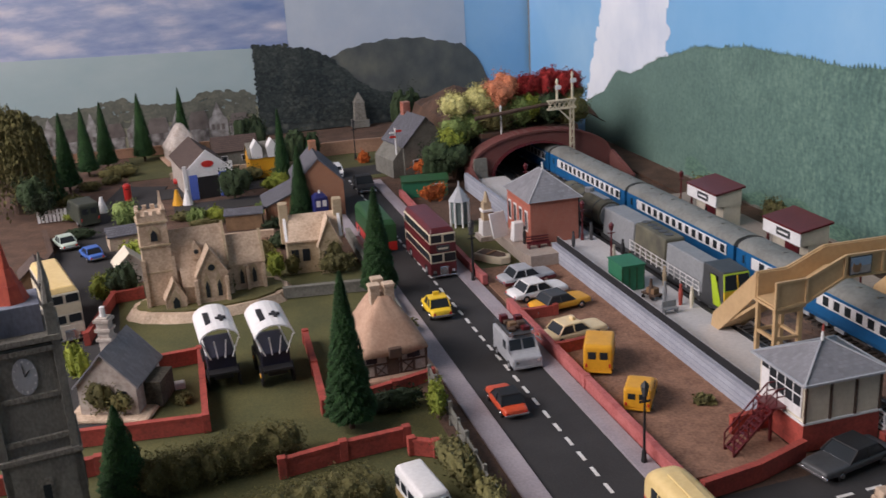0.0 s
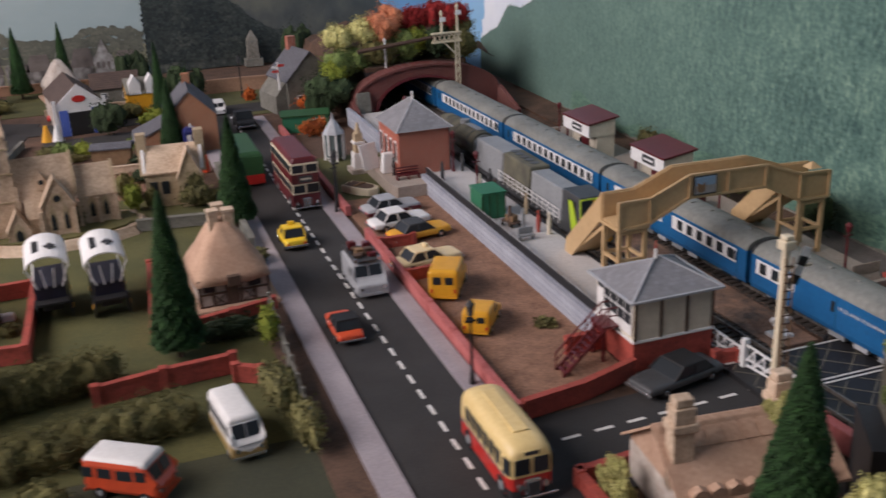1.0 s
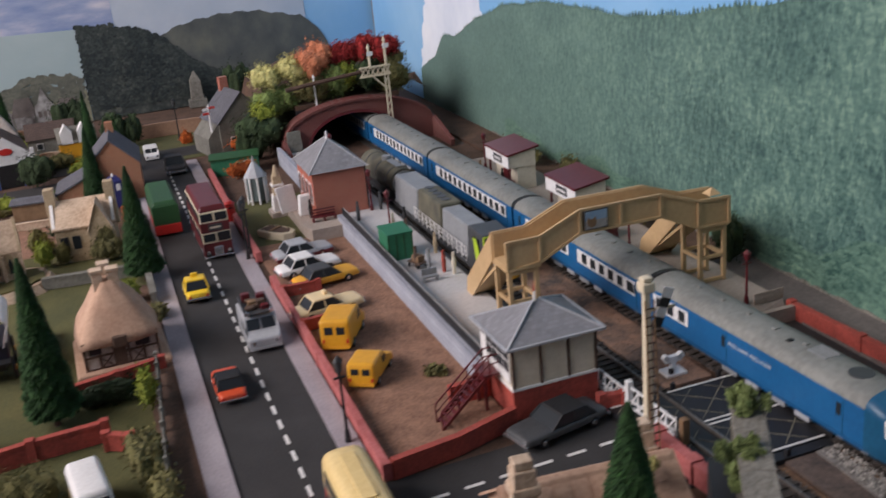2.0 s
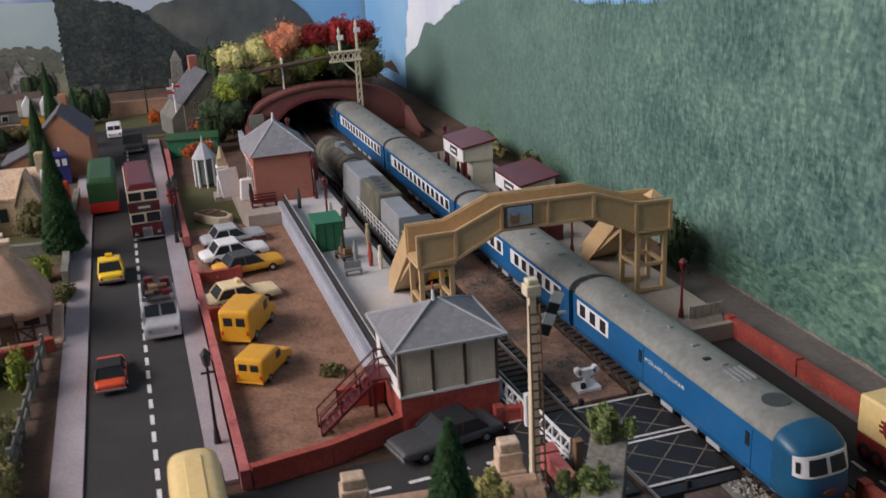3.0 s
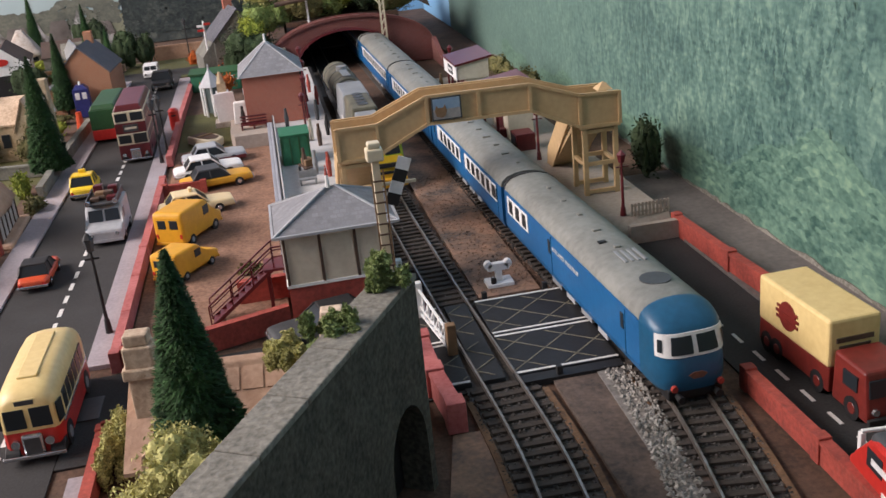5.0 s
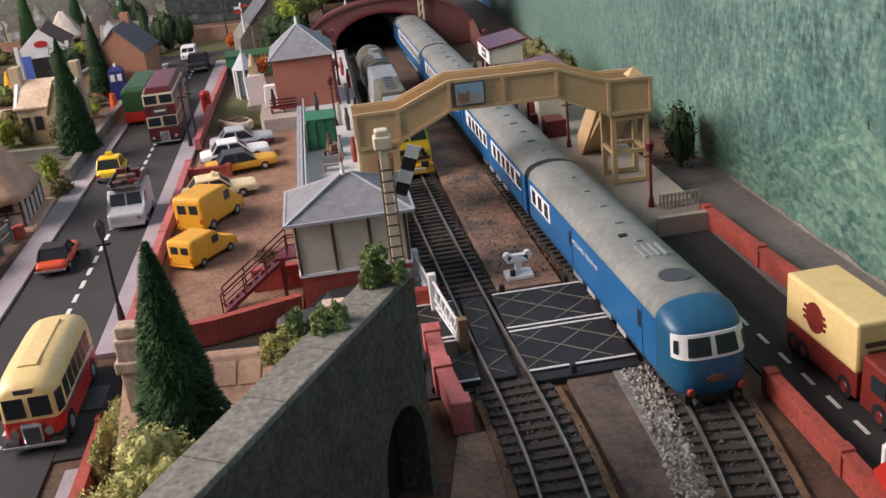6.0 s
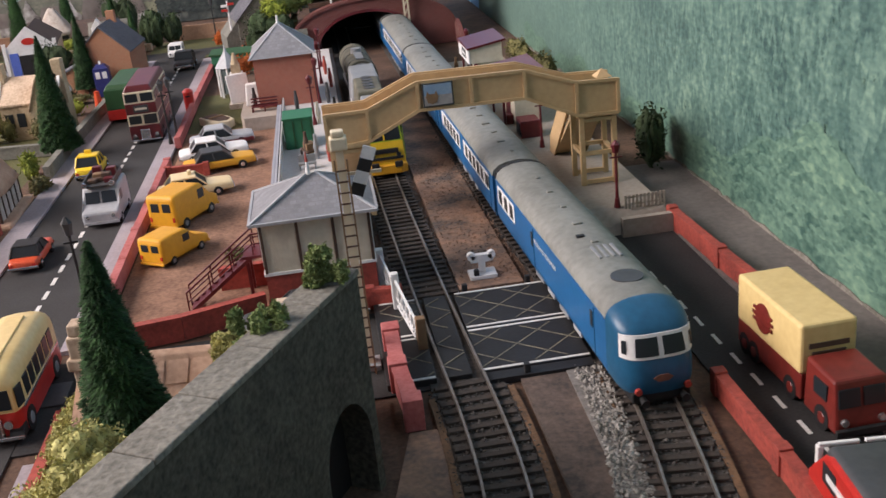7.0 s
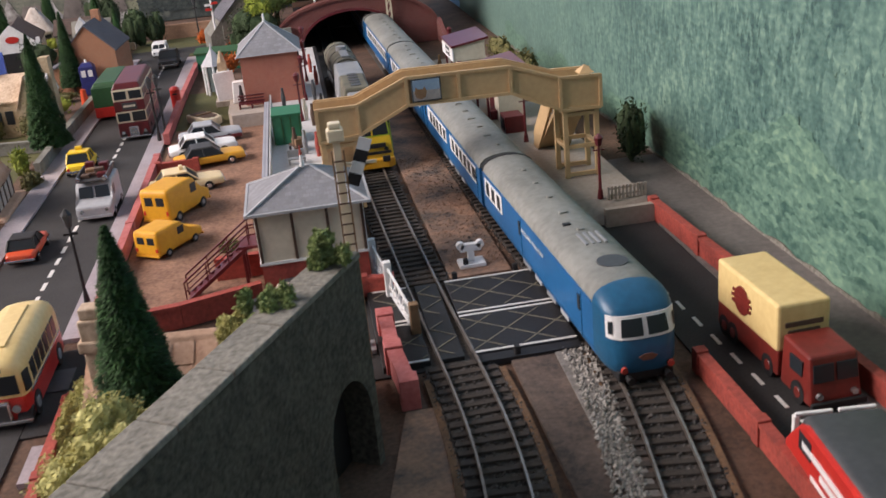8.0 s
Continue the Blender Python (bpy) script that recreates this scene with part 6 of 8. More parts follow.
# ---- horse-drawn wagons with white tilts ----
def wagon(x, y, rz):
    t = thing("covered_wagon", "dark blue covered wagon with a curved white canopy", "wagon", x, y, -0.6, rz, group="covered wagons")
    pts = [(16.5 * math.cos(a), 47 + 11 * math.sin(a)) for a in [math.pi * i / 10 for i in range(11)]]
    inn = [(15.7 * math.cos(a), 46.4 + 10.4 * math.sin(a)) for a in [math.pi * i / 10 for i in range(11)]]
    c = part("canopy", prism(B(), pts + inn[::-1], "y", -32, 28), "white", t, "curved white canopy with dark emblems")
    part("emblem", BX(-9, -16, 56.4, -4, 10, 57.6), "black", c)
    part("emblem", BX(0, -10, 57.2, 9, -5, 58.3), "black", c)
    part("emblem", BX(3, -15, 57.4, 6, -1, 58.4), "black", c)
    part("body", BX(-12, -24, 16, 12, 26, 30, bevel=0.8), mat("wagon_black_blue", (0.014, 0.014, 0.03), (0.008, 0.008, 0.016), 300, 60, 0.5, 0.1), t, "dark blue-black wagon box")
    part("undergear", BX(-8, -26, 10, 8, 24, 16), "black", t)
    part("footboard", BX(-12, -34, 17, 12, -24, 19), "black", t)
    for xx in (-12, -4, 4, 12):
        part("canopy_strut", bar(B(), (xx * 0.75, -26, 29), (xx * 1.25, -31, 47), 0.9, 0.9), "white", t)
    for s in (-1, 1):
        for yy, r in ((-20, 9), (16, 11)):
            w = part("wheel", tube(B(), (s * 12.4, yy, r), (s * 14, yy, r), r, r, 20), "black", t)
            part("hub", tube(B(), (s * 14, yy, r), (s * 14.6, yy, r), 2.4, 2.0, 10), "yellow", w)
        part("side_rail", BX(s * 12 - 0.6, -24, 32, s * 12 + 0.6, 26, 33.2), "white", t)
    return t


wagon(-234, 838, 3)
wagon(-190, 828, 3)


# ---- village buildings ----
def gable_house(t, x0, y0, x1, y1, z0, eave, ridge, wall, roof, along="x", over=2.5, roof_label="", wall_label=""):
    """Walls with gables and a two-sided roof of real thickness."""
    if along == "x":
        m = (y0 + y1) / 2
        part("wall", prism(B(), [(y0, z0), (y1, z0), (y1, eave), (m, ridge), (y0, eave)], "x", x0, x1), wall, t, wall_label)
        k = (ridge - eave) / ((y1 - y0) / 2)
        for s, ye in ((-1, y0), (1, y1)):
            yo, zo = ye + s * over, eave - over * k
            prism(bm := B(), [(m, ridge + 0.2), (yo, zo + 0.2), (yo, zo + 2.0), (m, ridge + 2.0)], "x", x0 - over, x1 + over)
            part("roof_slope", bm, roof, t, roof_label)
    else:
        m = (x0 + x1) / 2
        part("wall", prism(B(), [(x0, z0), (x1, z0), (x1, eave), (m, ridge), (x0, eave)], "y", y0, y1), wall, t, wall_label)
        k = (ridge - eave) / ((x1 - x0) / 2)
        for s, xe in ((-1, x0), (1, x1)):
            xo, zo = xe + s * over, eave - over * k
            prism(bm := B(), [(m, ridge + 0.2), (xo, zo + 0.2), (xo, zo + 2.0), (m, ridge + 2.0)], "y", y0 - over, y1 + over)
            part("roof_slope", bm, roof, t, roof_label)


def lancet(t, x, y, z, w, h, axis="y", sgn=-1):
    """A pointed window: pale surround with dark glass."""
    o = [(-w / 2, 0), (w / 2, 0), (w / 2, h * 0.65), (0, h), (-w / 2, h * 0.65)]
    for grow, d, m, nm in ((1.35, 0.5, "stonepale", "window_surround"), (0.9, 0.8, "glass", "window")):
        pts = [((x if axis == "y" else y) + p[0] * grow, z + p[1] * grow) for p in o]
        base = y if axis == "y" else x
        part(nm, prism(B(), pts, axis, base, base + sgn * d), m, t)


def church():
    t = thing("model_church", "carved stone model church with a square tower on a rocky base", "church", -231, 1030, -0.6, 4)
    # irregular rocky base
    rng = random.Random(4)
    pts = [((86 + rng.uniform(-5, 5)) * math.cos(a) + 4, (46 + rng.uniform(-3, 3)) * math.sin(a) - 8) for a in [2 * math.pi * i / 36 for i in range(36)]]
    bm = B()
    lo, hi = [bm.verts.new((p[0], p[1], 0)) for p in pts], [bm.verts.new((p[0] * 0.92, p[1] * 0.9, 9 + rng.uniform(-1, 1.5))) for p in pts]
    for i in range(36):
        j = (i + 1) % 36
        bm.faces.new([lo[i], lo[j], hi[j], hi[i]])
    bm.faces.new(hi[::-1])
    part("rock_base", bm, "stone", t, "rocky brown base")
    part("lawn", prism(B(), [(p[0] * 0.86, p[1] * 0.82) for p in pts], "z", 8.4, 10.4), "leafolive", t)
    tw = part("tower", BX(-62, -14, 8, -33, 16, 104, tx=1.0, ty=1.0), "stone", t)
    for z in (44, 72, 96):
        part("string_course", BX(-62.6, -14.6, z, -32.4, 16.6, z + 1.8), "stonepale", tw)
    for i in range(4):
        for s in (0, 1):
            part("merlon", BX(-61.5 + i * 7.8, -13.5 + s * 25.6, 104, -57.3 + i * 7.8, -10 + s * 25.6, 109, bevel=0.4), "stone", tw)
            part("merlon", BX(-61.5 + s * 24.8, -13.5 + i * 7.8, 104, -58 + s * 24.8, -9.3 + i * 7.8, 109, bevel=0.4), "stone", tw)
    part("pinnacle", BX(-38, 10, 104, -33.6, 15, 122, tx=1.6, ty=1.8), "stone", tw)
    lancet(tw, -47.5, -14, 78, 7, 13)
    for xx in (-63.5, -34.5):
        part("buttress", BX(xx, -17, 8, xx + 3.6, -13, 60, ty=1.2), "stone", tw)
    gable_house(t, -33, -12, 20, 22, 8, 46, 80, "stone", "stone", "x", 2.0)
    part("coping", BX(19.6, -13, 46, 22.4, 23, 48), "stonepale", t)
    for s, ye in ((-1, -14), (1, 24)):
        part("gable_coping", bar(B(), (21, 5, 83), (21, ye, 45), 2.6, 3.2), "stonepale", t)
    gable_house(t, 22.6, -8, 58, 18, 8, 40, 66, "stone", "stone", "x", 1.6)
    for ye in (-10, 20):
        part("gable_coping", bar(B(), (58, 5, 69), (58, ye, 38), 2.6, 3.0), "stonepale", t)
    gable_house(t, -13, -30, 17, -11, 8, 40, 66, "stone", "stone", "y", 1.6)
    gable_house(t, -46, -30, -26, -13, 8, 20, 38, "stone", "stone", "y", 1.4)
    gable_house(t, -26, -24, -13, -11, 8, 30, 44, "stone", "stone", "x", 1.4)
    for xx in (-4, 8):
        lancet(t, xx, -30, 16, 4.4, 20)
    part("rose_window", tube(B(), (2, -30, 47), (2, -30.7, 47), 5, 5, 16), "stonepale", t)
    part("rose_glass", tube(B(), (2, -30.6, 47), (2, -31, 47), 3.4, 3.4, 12), "glass", t)
    lancet(t, -36, -30, 9, 7, 15)
    for xx in (34, 47):
        lancet(t, xx, -8, 17, 4.6, 18)
    part("dormer", prism(B(), [(-14, 52), (-4, 52), (-4, 60), (-9, 70), (-14, 60)], "y", -12, 2), "stone", t)
    part("dormer_window", tube(B(), (-9, -12, 60), (-9, -12.6, 60), 2.6, 2.6, 10), "glass", t)
    for xx, yy in ((-14.5, -31.5), (16, -31.5), (57, -10), (40, -10), (22, -13)):
        part("buttress", BX(xx - 1.8, yy - 2, 8, xx + 1.8, yy + 3, 36, ty=1.2, bevel=0.3), "stone", t)
    leaf_cloud("ivy", [(20, -12, 20, 6, 3, 12)], 300, 1.3, "leafolive", t, "brown ivy")
    return t


church()


def half_timber_cottage(x, y, rz, label, s=1.0, chimneys=True):
    """Thatched cottage: timbered walls, a steep hipped thatch and brick chimneys."""
    t = thing("thatched_cottage", label, "cottage", x, y, -0.4, rz)
    q = lambda *v: [c * s for c in v]
    part("ground_base", BX(*q(-39, -44, 0, 39, 44, 5), bevel=2), "thatch", t)
    part("wall", BX(*q(-30, -36, 4, 30, 38, 30)), "plaster", t, "dirty white plaster wall")
    for i in range(6):
        xx = -30 + 12 * i
        part("timber", BX(*q(xx - 1.1, -36.8, 4, xx + 1.1, -36, 30)), "timber", t)
        part("timber", BX(*q(30, -36 + i * 14.4, 4, 30.8, -34 + i * 14.4, 30)), "timber", t)
    for z in (4.5, 16, 28.6):
        part("timber", BX(*q(-30.4, -36.9, z, 30.4, -36.1, z + 1.8)), "timber", t)
    for a, b in ((-18, -8), (8, 18)):
        part("timber", bar(B(), q(a, -36.6, 6), q(b, -36.6, 16), 1.6 * s, 0.8 * s), "timber", t)
        part("timber", bar(B(), q(b, -36.6, 6), q(a, -36.6, 16), 1.6 * s, 0.8 * s), "timber", t)
    part("window", BX(*q(-26, -37.1, 19, -16, -36.3, 27)), "glass", t)
    part("window", BX(*q(12, -37.1, 19, 24, -36.3, 27)), "glass", t)
    part("door", BX(*q(-5, -37.2, 4, 4, -36.2, 21)), "timber", t)
    bm = B()
    n, m = 12, 8
    rings = []
    for j in range(m + 1):
        f = j / m
        hw, hd = 38 * (1 - f) + 6 * f, 46 * (1 - f) + 14 * f
        z = 26 + 46 * f ** 0.92
        ring = []
        for i in range(32):
            a = 2 * math.pi * i / 32
            ca, sa = math.cos(a), math.sin(a)
            k = 1 / max(abs(ca), abs(sa)) ** 0.72
            ring.append(bm.verts.new(q(hw * ca * k * 0.93, hd * sa * k * 0.93, z + 1.0 * math.sin(a * 6 + j))))
        if rings:
            for i in range(32):
                bm.faces.new([rings[-1][i], rings[-1][(i + 1) % 32], ring[(i + 1) % 32], ring[i]])
        rings.append(ring)
    bm.faces.new(rings[0][::-1])
    bm.faces.new(rings[-1])
    part("thatched_roof", bm, "thatch" if chimneys else "plaster", t, "rounded pale thatch", smooth=True)
    part("porch_gap", BX(*q(-6, -43.5, 23, 6, -38, 33), bevel=1), "timber", t)
    if chimneys:
        for xx, yy in ((-7, -6), (6, -8), (0, 10)):
            c = part("chimney", BX(*q(xx - 4.5, yy - 4.5, 64, xx + 4.5, yy + 4.5, 82), bevel=0.6), "stone", t, "stubby brick chimney")
            part("chimney_cap", BX(*q(xx - 5.3, yy - 5.3, 80, xx + 5.3, yy + 5.3, 83), bevel=0.4), "stone", c)
    return t


half_timber_cottage(-95, 810, 2, "thatched cottage with half-timbered walls and clustered chimneys", 0.93)


def near_cottage():
    t = thing("near_cottage", "pinkish cottage with a carved thatched roof and stone chimneys", "cottage", 122, 408, -0.2, -6)
    part("wall", BX(-44, -34, 0, 44, 34, 24), "plaster", t)
    gable_house(t, -44, -34, 44, 34, 23.8, 26, 50, "thatch", "thatch", "x", 4.0, "smooth brown thatched roof")
    for i in range(8):
        x = -36 + i * 10
        prism(bm := B(), [(x - 5, 26), (x + 5, 26), (x + 4, 31), (x, 33), (x - 4, 31)], "y", -36.5, -31)
        part("roof_scallop", bm, "thatch", t)
        part("ridge_scallop", bar(B(), (x, -4, 48.6), (x, -13, 42.4), 8.4, 1.8), "thatch", t)
    part("ridge_cap", prism(B(), [(-7, 45.6), (-3, 51), (0, 52.6), (3, 51), (7, 45.6)], "x", -46, 46, 0.5), "thatch", t, "thick thatched ridge")
    for x, y, h in ((-38, -14, 70), (38, 18, 56)):
        c = part("chimney", BX(x - 6, y - 5, 20, x + 6, y + 5, h, bevel=0.8), "stone", t, "carved stone chimney")
        part("chimney_band", BX(x - 7.4, y - 6.4, h - 14, x + 7.4, y + 6.4, h - 9, bevel=0.8), "stone", c)
        part("chimney_pot", BX(x - 5, y - 4, h, x + 5, y + 4, h + 5, bevel=0.8), "stone", c)
    for x in (-26, 0, 24):
        part("window", BX(x - 5, -34.8, 9, x + 5, -33.8, 19), "glass", t)
    return t


near_cottage()


def small_cottage():
    t = thing("white_cottage", "small white-walled cottage with a grey roof and yellow ivy", "cottage", -316, 818, -0.6, -20)
    part("mound", BX(-34, -36, 0, 34, 34, 4, bevel=1.8), "stone", t)
    gable_house(t, -24, -26, 24, 28, 3, 30, 56, "plaster", "slate", "y", 3, "grey slate roof", "dull white plaster wall")
    c = part("chimney", BX(-10, -4, 46, 0, 6, 78, bevel=0.6), "plaster", t, "tall white chimney with pots")
    for z in (58, 66, 74):
        part("chimney_band", BX(-11.4, -5.4, z, 1.4, 7.4, z + 2.4), "plaster", c)
    part("chimney_pot", tube(B(), (-5, 1, 78), (-5, 1, 86), 2.6, 2.2), "white", c)
    part("window", BX(8, -26.8, 12, 16, -25.8, 24), "glass", t)
    leaf_cloud("ivy", [(-6, -29, 22, 12, 4, 13), (10, -29, 16, 10, 4, 9)], 900, 1.4, "leafolive", t, "olive brown climbing ivy")
    part("lean_to", BX(24, -10, 2, 38, 20, 24, bevel=0.4), "granite", t)
    return t


small_cottage()


def clock_tower():
    t = thing("clock_tower", "grey carved stone clock tower with a red spire", "tower", -354, 634, -0.6, 8)
    t.scale = (0.64, 0.64, 1.07)
    part("base", BX(-36, -36, 0, 36, 36, 66, bevel=0.8), "stonegrey", t)
    part("shaft", BX(-32, -32, 66, 32, 32, 132, bevel=0.6), "stonegrey", t)
    for z, w in ((64, 38), (74, 35), (100, 34), (128, 36), (134, 38)):
        part("string_course", BX(-w, -w, z, w, w, z + 3.5, bevel=0.5), "granitetop", t)
    for ax in (0, 1, 2, 3):
        a = math.pi / 2 * ax
        r = Matrix.Rotation(a, 3, "Z")
        o, i_ = r @ Vector((0, -32, 115)), r @ Vector((0, -33.2, 115))
        f = part("clock_face", tube(B(), o, i_, 11, 11, 24), "silverpaint", t, "pale clock face with dark hands")
        for k in range(12):
            h = math.pi * k / 6
            p = r @ Vector((8.6 * math.sin(h), -33.3, 115 + 8.6 * math.cos(h)))
            q = r @ Vector((10 * math.sin(h), -33.3, 115 + 10 * math.cos(h)))
            part("hour_mark", bar(B(), p, q, 1.6, 0.5), "white", f)
        for dx, dz in ((4.5, 3.5), (-1, 8)):
            part("clock_hand", bar(B(), r @ Vector((0, -33.4, 115)), r @ Vector((dx, -33.4, 115 + dz)), 0.9, 0.5), "black", f)
        p = r @ Vector((0, -36.4, 40))
        s = part("niche", BX(-6, -37, 30, 6, -35.6, 52), "granitetop", t)
        s.matrix_basis = pose(0, 0, 0, 0, 0, 90 * ax)
        s2 = part("niche_glass", BX(-3.6, -37.4, 33, 3.6, -36.8, 48), "glass", t)
        s2.matrix_basis = pose(0, 0, 0, 0, 0, 90 * ax)
    for sx in (-1, 1):
        for sy in (-1, 1):
            pn = part("pinnacle", BX(sx * 31 - 5, sy * 31 - 5, 134, sx * 31 + 5, sy * 31 + 5, 156, bevel=0.5), "stonegrey", t)
            part("pinnacle_cap", tube(B(), (sx * 31, sy * 31, 156), (sx * 31, sy * 31, 174), 5, 0.6, 8), "stonegrey", pn)
            part("corner_shaft", BX(sx * 32 - 4, sy * 32 - 4, 0, sx * 32 + 4, sy * 32 + 4, 134, bevel=0.6), "stonegrey", t)
    part("belfry", BX(-24, -24, 137, 24, 24, 154, bevel=0.6), mat("bluish_roof_band", (0.2, 0.22, 0.28), (0.13, 0.14, 0.18), 300, 60, 0.8, 0.4), t)
    for k, (z0, z1, r0, r1) in enumerate(((154, 164, 17, 12), (164, 173, 11, 6), (173, 190, 5, 0.8))):
        part("spire", tube(B(), (0, 0, z0), (0, 0, z1), r0, r1, 8), mat("red_spire_paint", (0.5, 0.09, 0.045), (0.34, 0.05, 0.03), 300, 90, 0.7, 0.4), t, "faded red spire")
    return t


clock_tower()


def stone_house():
    t = thing("stone_house", "pale stone house with tall gables and ivy", "house", -110, 1098, -0.6, -4)
    gable_house(t, -30, -22, 30, 26, 0, 38, 60, "stonepale", "stone", "x", 2.2)
    gable_house(t, 4, -32, 28, -8, 0, 34, 62, "stonepale", "stone", "y", 1.8)
    for x in (-30, 30):
        part("chimney", BX(x - 5, -4, 30, x + 5, 8, 76, bevel=0.6), "stonepale", t)
        for d in (-14, 16):
            part("gable_coping", bar(B(), (x, 2, 64), (x, d + 8 * (1 if d > 0 else -1), 38), 3, 3), "white", t)
    for x in (-22, -10):
        part("window", BX(x - 4, -22.8, 14, x + 4, -21.8, 28), "glass", t)
    part("window", BX(10, -32.8, 12, 20, -31.8, 26), "glass", t)
    leaf_cloud("ivy", [(20, -33, 22, 10, 4, 16), (-26, -24, 12, 8, 4, 12)], 900, 1.5, "leafolive", t, "olive brown ivy")
    return t


stone_house()


def simple_house(name, label, cat, x, y, rz, w, d, eave, ridge, wall, roof, along="x", windows=(), wl="", rl=""):
    t = thing(name, label, cat, x, y, -0.6, rz)
    gable_house(t, -w / 2, -d / 2, w / 2, d / 2, 0, eave, ridge, wall, roof, along, 2.0, rl, wl)
    for (wx, z0, ww, hh) in windows:
        f = part("window", BX(wx - ww / 2, -d / 2 - 0.9, z0, wx + ww / 2, -d / 2 - 0.1, z0 + hh), "white", t)
        part("pane", BX(wx - ww / 2 + 0.9, -d / 2 - 1.2, z0 + 0.9, wx + ww / 2 - 0.9, -d / 2 - 0.8, z0 + hh - 0.9), "glass", f)
    return t


M["orangebrick"] = brick_mat("orange_brick_paper", (0.42, 0.17, 0.085), (0.34, 0.13, 0.065), (0.36, 0.22, 0.14))
t = simple_house("orange_brick_house", "orange brick house with a dark slate roof", "house", -68, 1326, -3, 62, 88, 48, 79, "orangebrick", "slatedark", "y", (), "orange brick gable", "dark slate roof")
part("lean_to", prism(B(), [(-29, 0), (-72, 0), (-72, 20), (-29, 38)], "y", -36, 30), "orangebrick", t, "orange brick lean-to")
part("lean_to_roof", prism(B(), [(-29, 38), (-75, 18.6), (-75, 20.8), (-29, 40.4)], "y", -38, 32), "slatedark", t)
part("chimney", BX(-4, 20, 66, 6, 30, 90), "orangebrick", t)
t = thing("police_box", "dark blue kiosk box beside the pavement", "kiosk", -74, 1268, -0.4, 4)
part("box", BX(-9, -9, 0, 9, 9, 34, bevel=0.6), "navy", t)
part("roof", BX(-8, -8, 34, 8, 8, 38, tx=3, ty=3), "navy", t)
part("lamp", tube(B(), (0, 0, 38), (0, 0, 42), 1.6, 1.2), "white", t)
for s in (-1, 1):
    part("window", BX(s * 4 - 2.6, -9.5, 22, s * 4 + 2.6, -8.8, 30), "white", t)
# garage with blue and white front
t = simple_house("village_garage", "white-fronted garage with blue doors and a brown roof", "garage", -212, 1530, 8, 62, 130, 40, 64, "plaster", "browntile", "y", (), "", "dark brown tiled roof")
prism(bm := B(), [(-33, 0), (33, 0), (33, 42), (0, 70), (-33, 42)], "y", -68.5, -66.2)
fr = part("front", bm, "white", t, "white gabled front")
# Solid black plate on the front, the doorway's inner shade as colour.
part("doorway", BX(-16, -69.2, 0, 14, -68.2, 32), "black", fr)
for a, b in ((-28, -16.5), (14.5, 28)):
    part("blue_door", BX(a, -69.6, 0, b, -68.6, 36), mat("bright_blue_door", (0.1, 0.16, 0.55), (0.07, 0.12, 0.42), 300, 60, 0.5, 0.1), fr, "bright blue door")
part("badge", prism(B(), [(9 * math.cos(k * math.pi / 10), 50 + 4.6 * math.sin(k * math.pi / 10)) for k in range(20)], "y", -69.4, -68.4), "red", fr, "red oval badge")
for s in (-1, 1):
    part("pilaster", BX(s * 33 - 2.5, -69.8, 0, s * 33 + 2.5, -66.5, 50), "white", fr)
half_timber_cottage(-230, 1730, 10, "pale thatched cottage at the far side of the village", 0.86, False)
t = simple_house("low_shed", "low shed with a dark flat grey roof", "shed", -170, 1290, -8, 46, 30, 20, 23, "wood", "slatedark", "x")
t = simple_house("yellow_shop", "small house with white dormers and a yellow ground floor", "house", -112, 1560, 4, 52, 40, 34, 52, "yellow", "stonegrey", "x", ((-14, 40, 12, 12), (10, 40, 12, 12)))
for x in (-14, 10):
    part("dormer", prism(B(), [(x - 8, 32), (x + 8, 32), (x + 8, 48), (x, 60), (x - 8, 48)], "y", -22, -4), "white", t, "white gabled dormer")
t = simple_house("stone_inn", "rough grey stone house with a slate roof", "house", 112, 1486, 12, 76, 74, 46, 84, "stonegrey", "slatedark", "y", ((10, 26, 12, 12), (-18, 10, 12, 14)), "rough grey stone gable", "grey slate roof")
part("chimney", BX(-6, 24, 74, 6, 34, 100), "brick", t)
part("lean_to", prism(B(), [(-38, 0), (-56, 0), (-56, 26), (-38, 46)], "y", -34, 30), "stonegrey", t)
t = simple_house("green_shed", "low dark green timber hut by the road", "shed", 84, 1338, -10, 62, 34, 22, 26, "green", "greendark", "x", ((18, 8, 12, 10),))
t = simple_house("hillside_house", "brown-roofed house in the village", "house", -150, 1660, 0, 70, 44, 26, 46, "stonegrey", "browntile", "x", ((-18, 10, 10, 10), (14, 10, 10, 10)))
t = simple_house("roadside_hut", "small stone hut with a dark roof beside the side road", "hut", -322, 1270, 10, 34, 26, 18, 26, "stone", "slatedark", "x")
t = simple_house("stone_shelter", "white-roofed shelter among the churchyard bushes", "shelter", -312, 1140, 10, 30, 30, 20, 34, "plaster", "creamdirty", "y")
t = simple_house("bus_shelter", "brown rounded shelter behind the cream bus", "shelter", -404, 1110, 10, 34, 30, 32, 46, "wood", "browntile", "y")
t = thing("stone_ruin", "grey stone monument on the far wall", "monument", 98, 1850, 0)
part("plinth", BX(-16, -10, 0, 16, 10, 14, bevel=0.6), "stonegrey", t)
part("shaft", BX(-11, -8, 14, 11, 8, 46, tx=2, ty=1), "granitetop", t)
part("peak", BX(-10, -7, 46, 10, 7, 64, tx=9, ty=6), "granitetop", t)
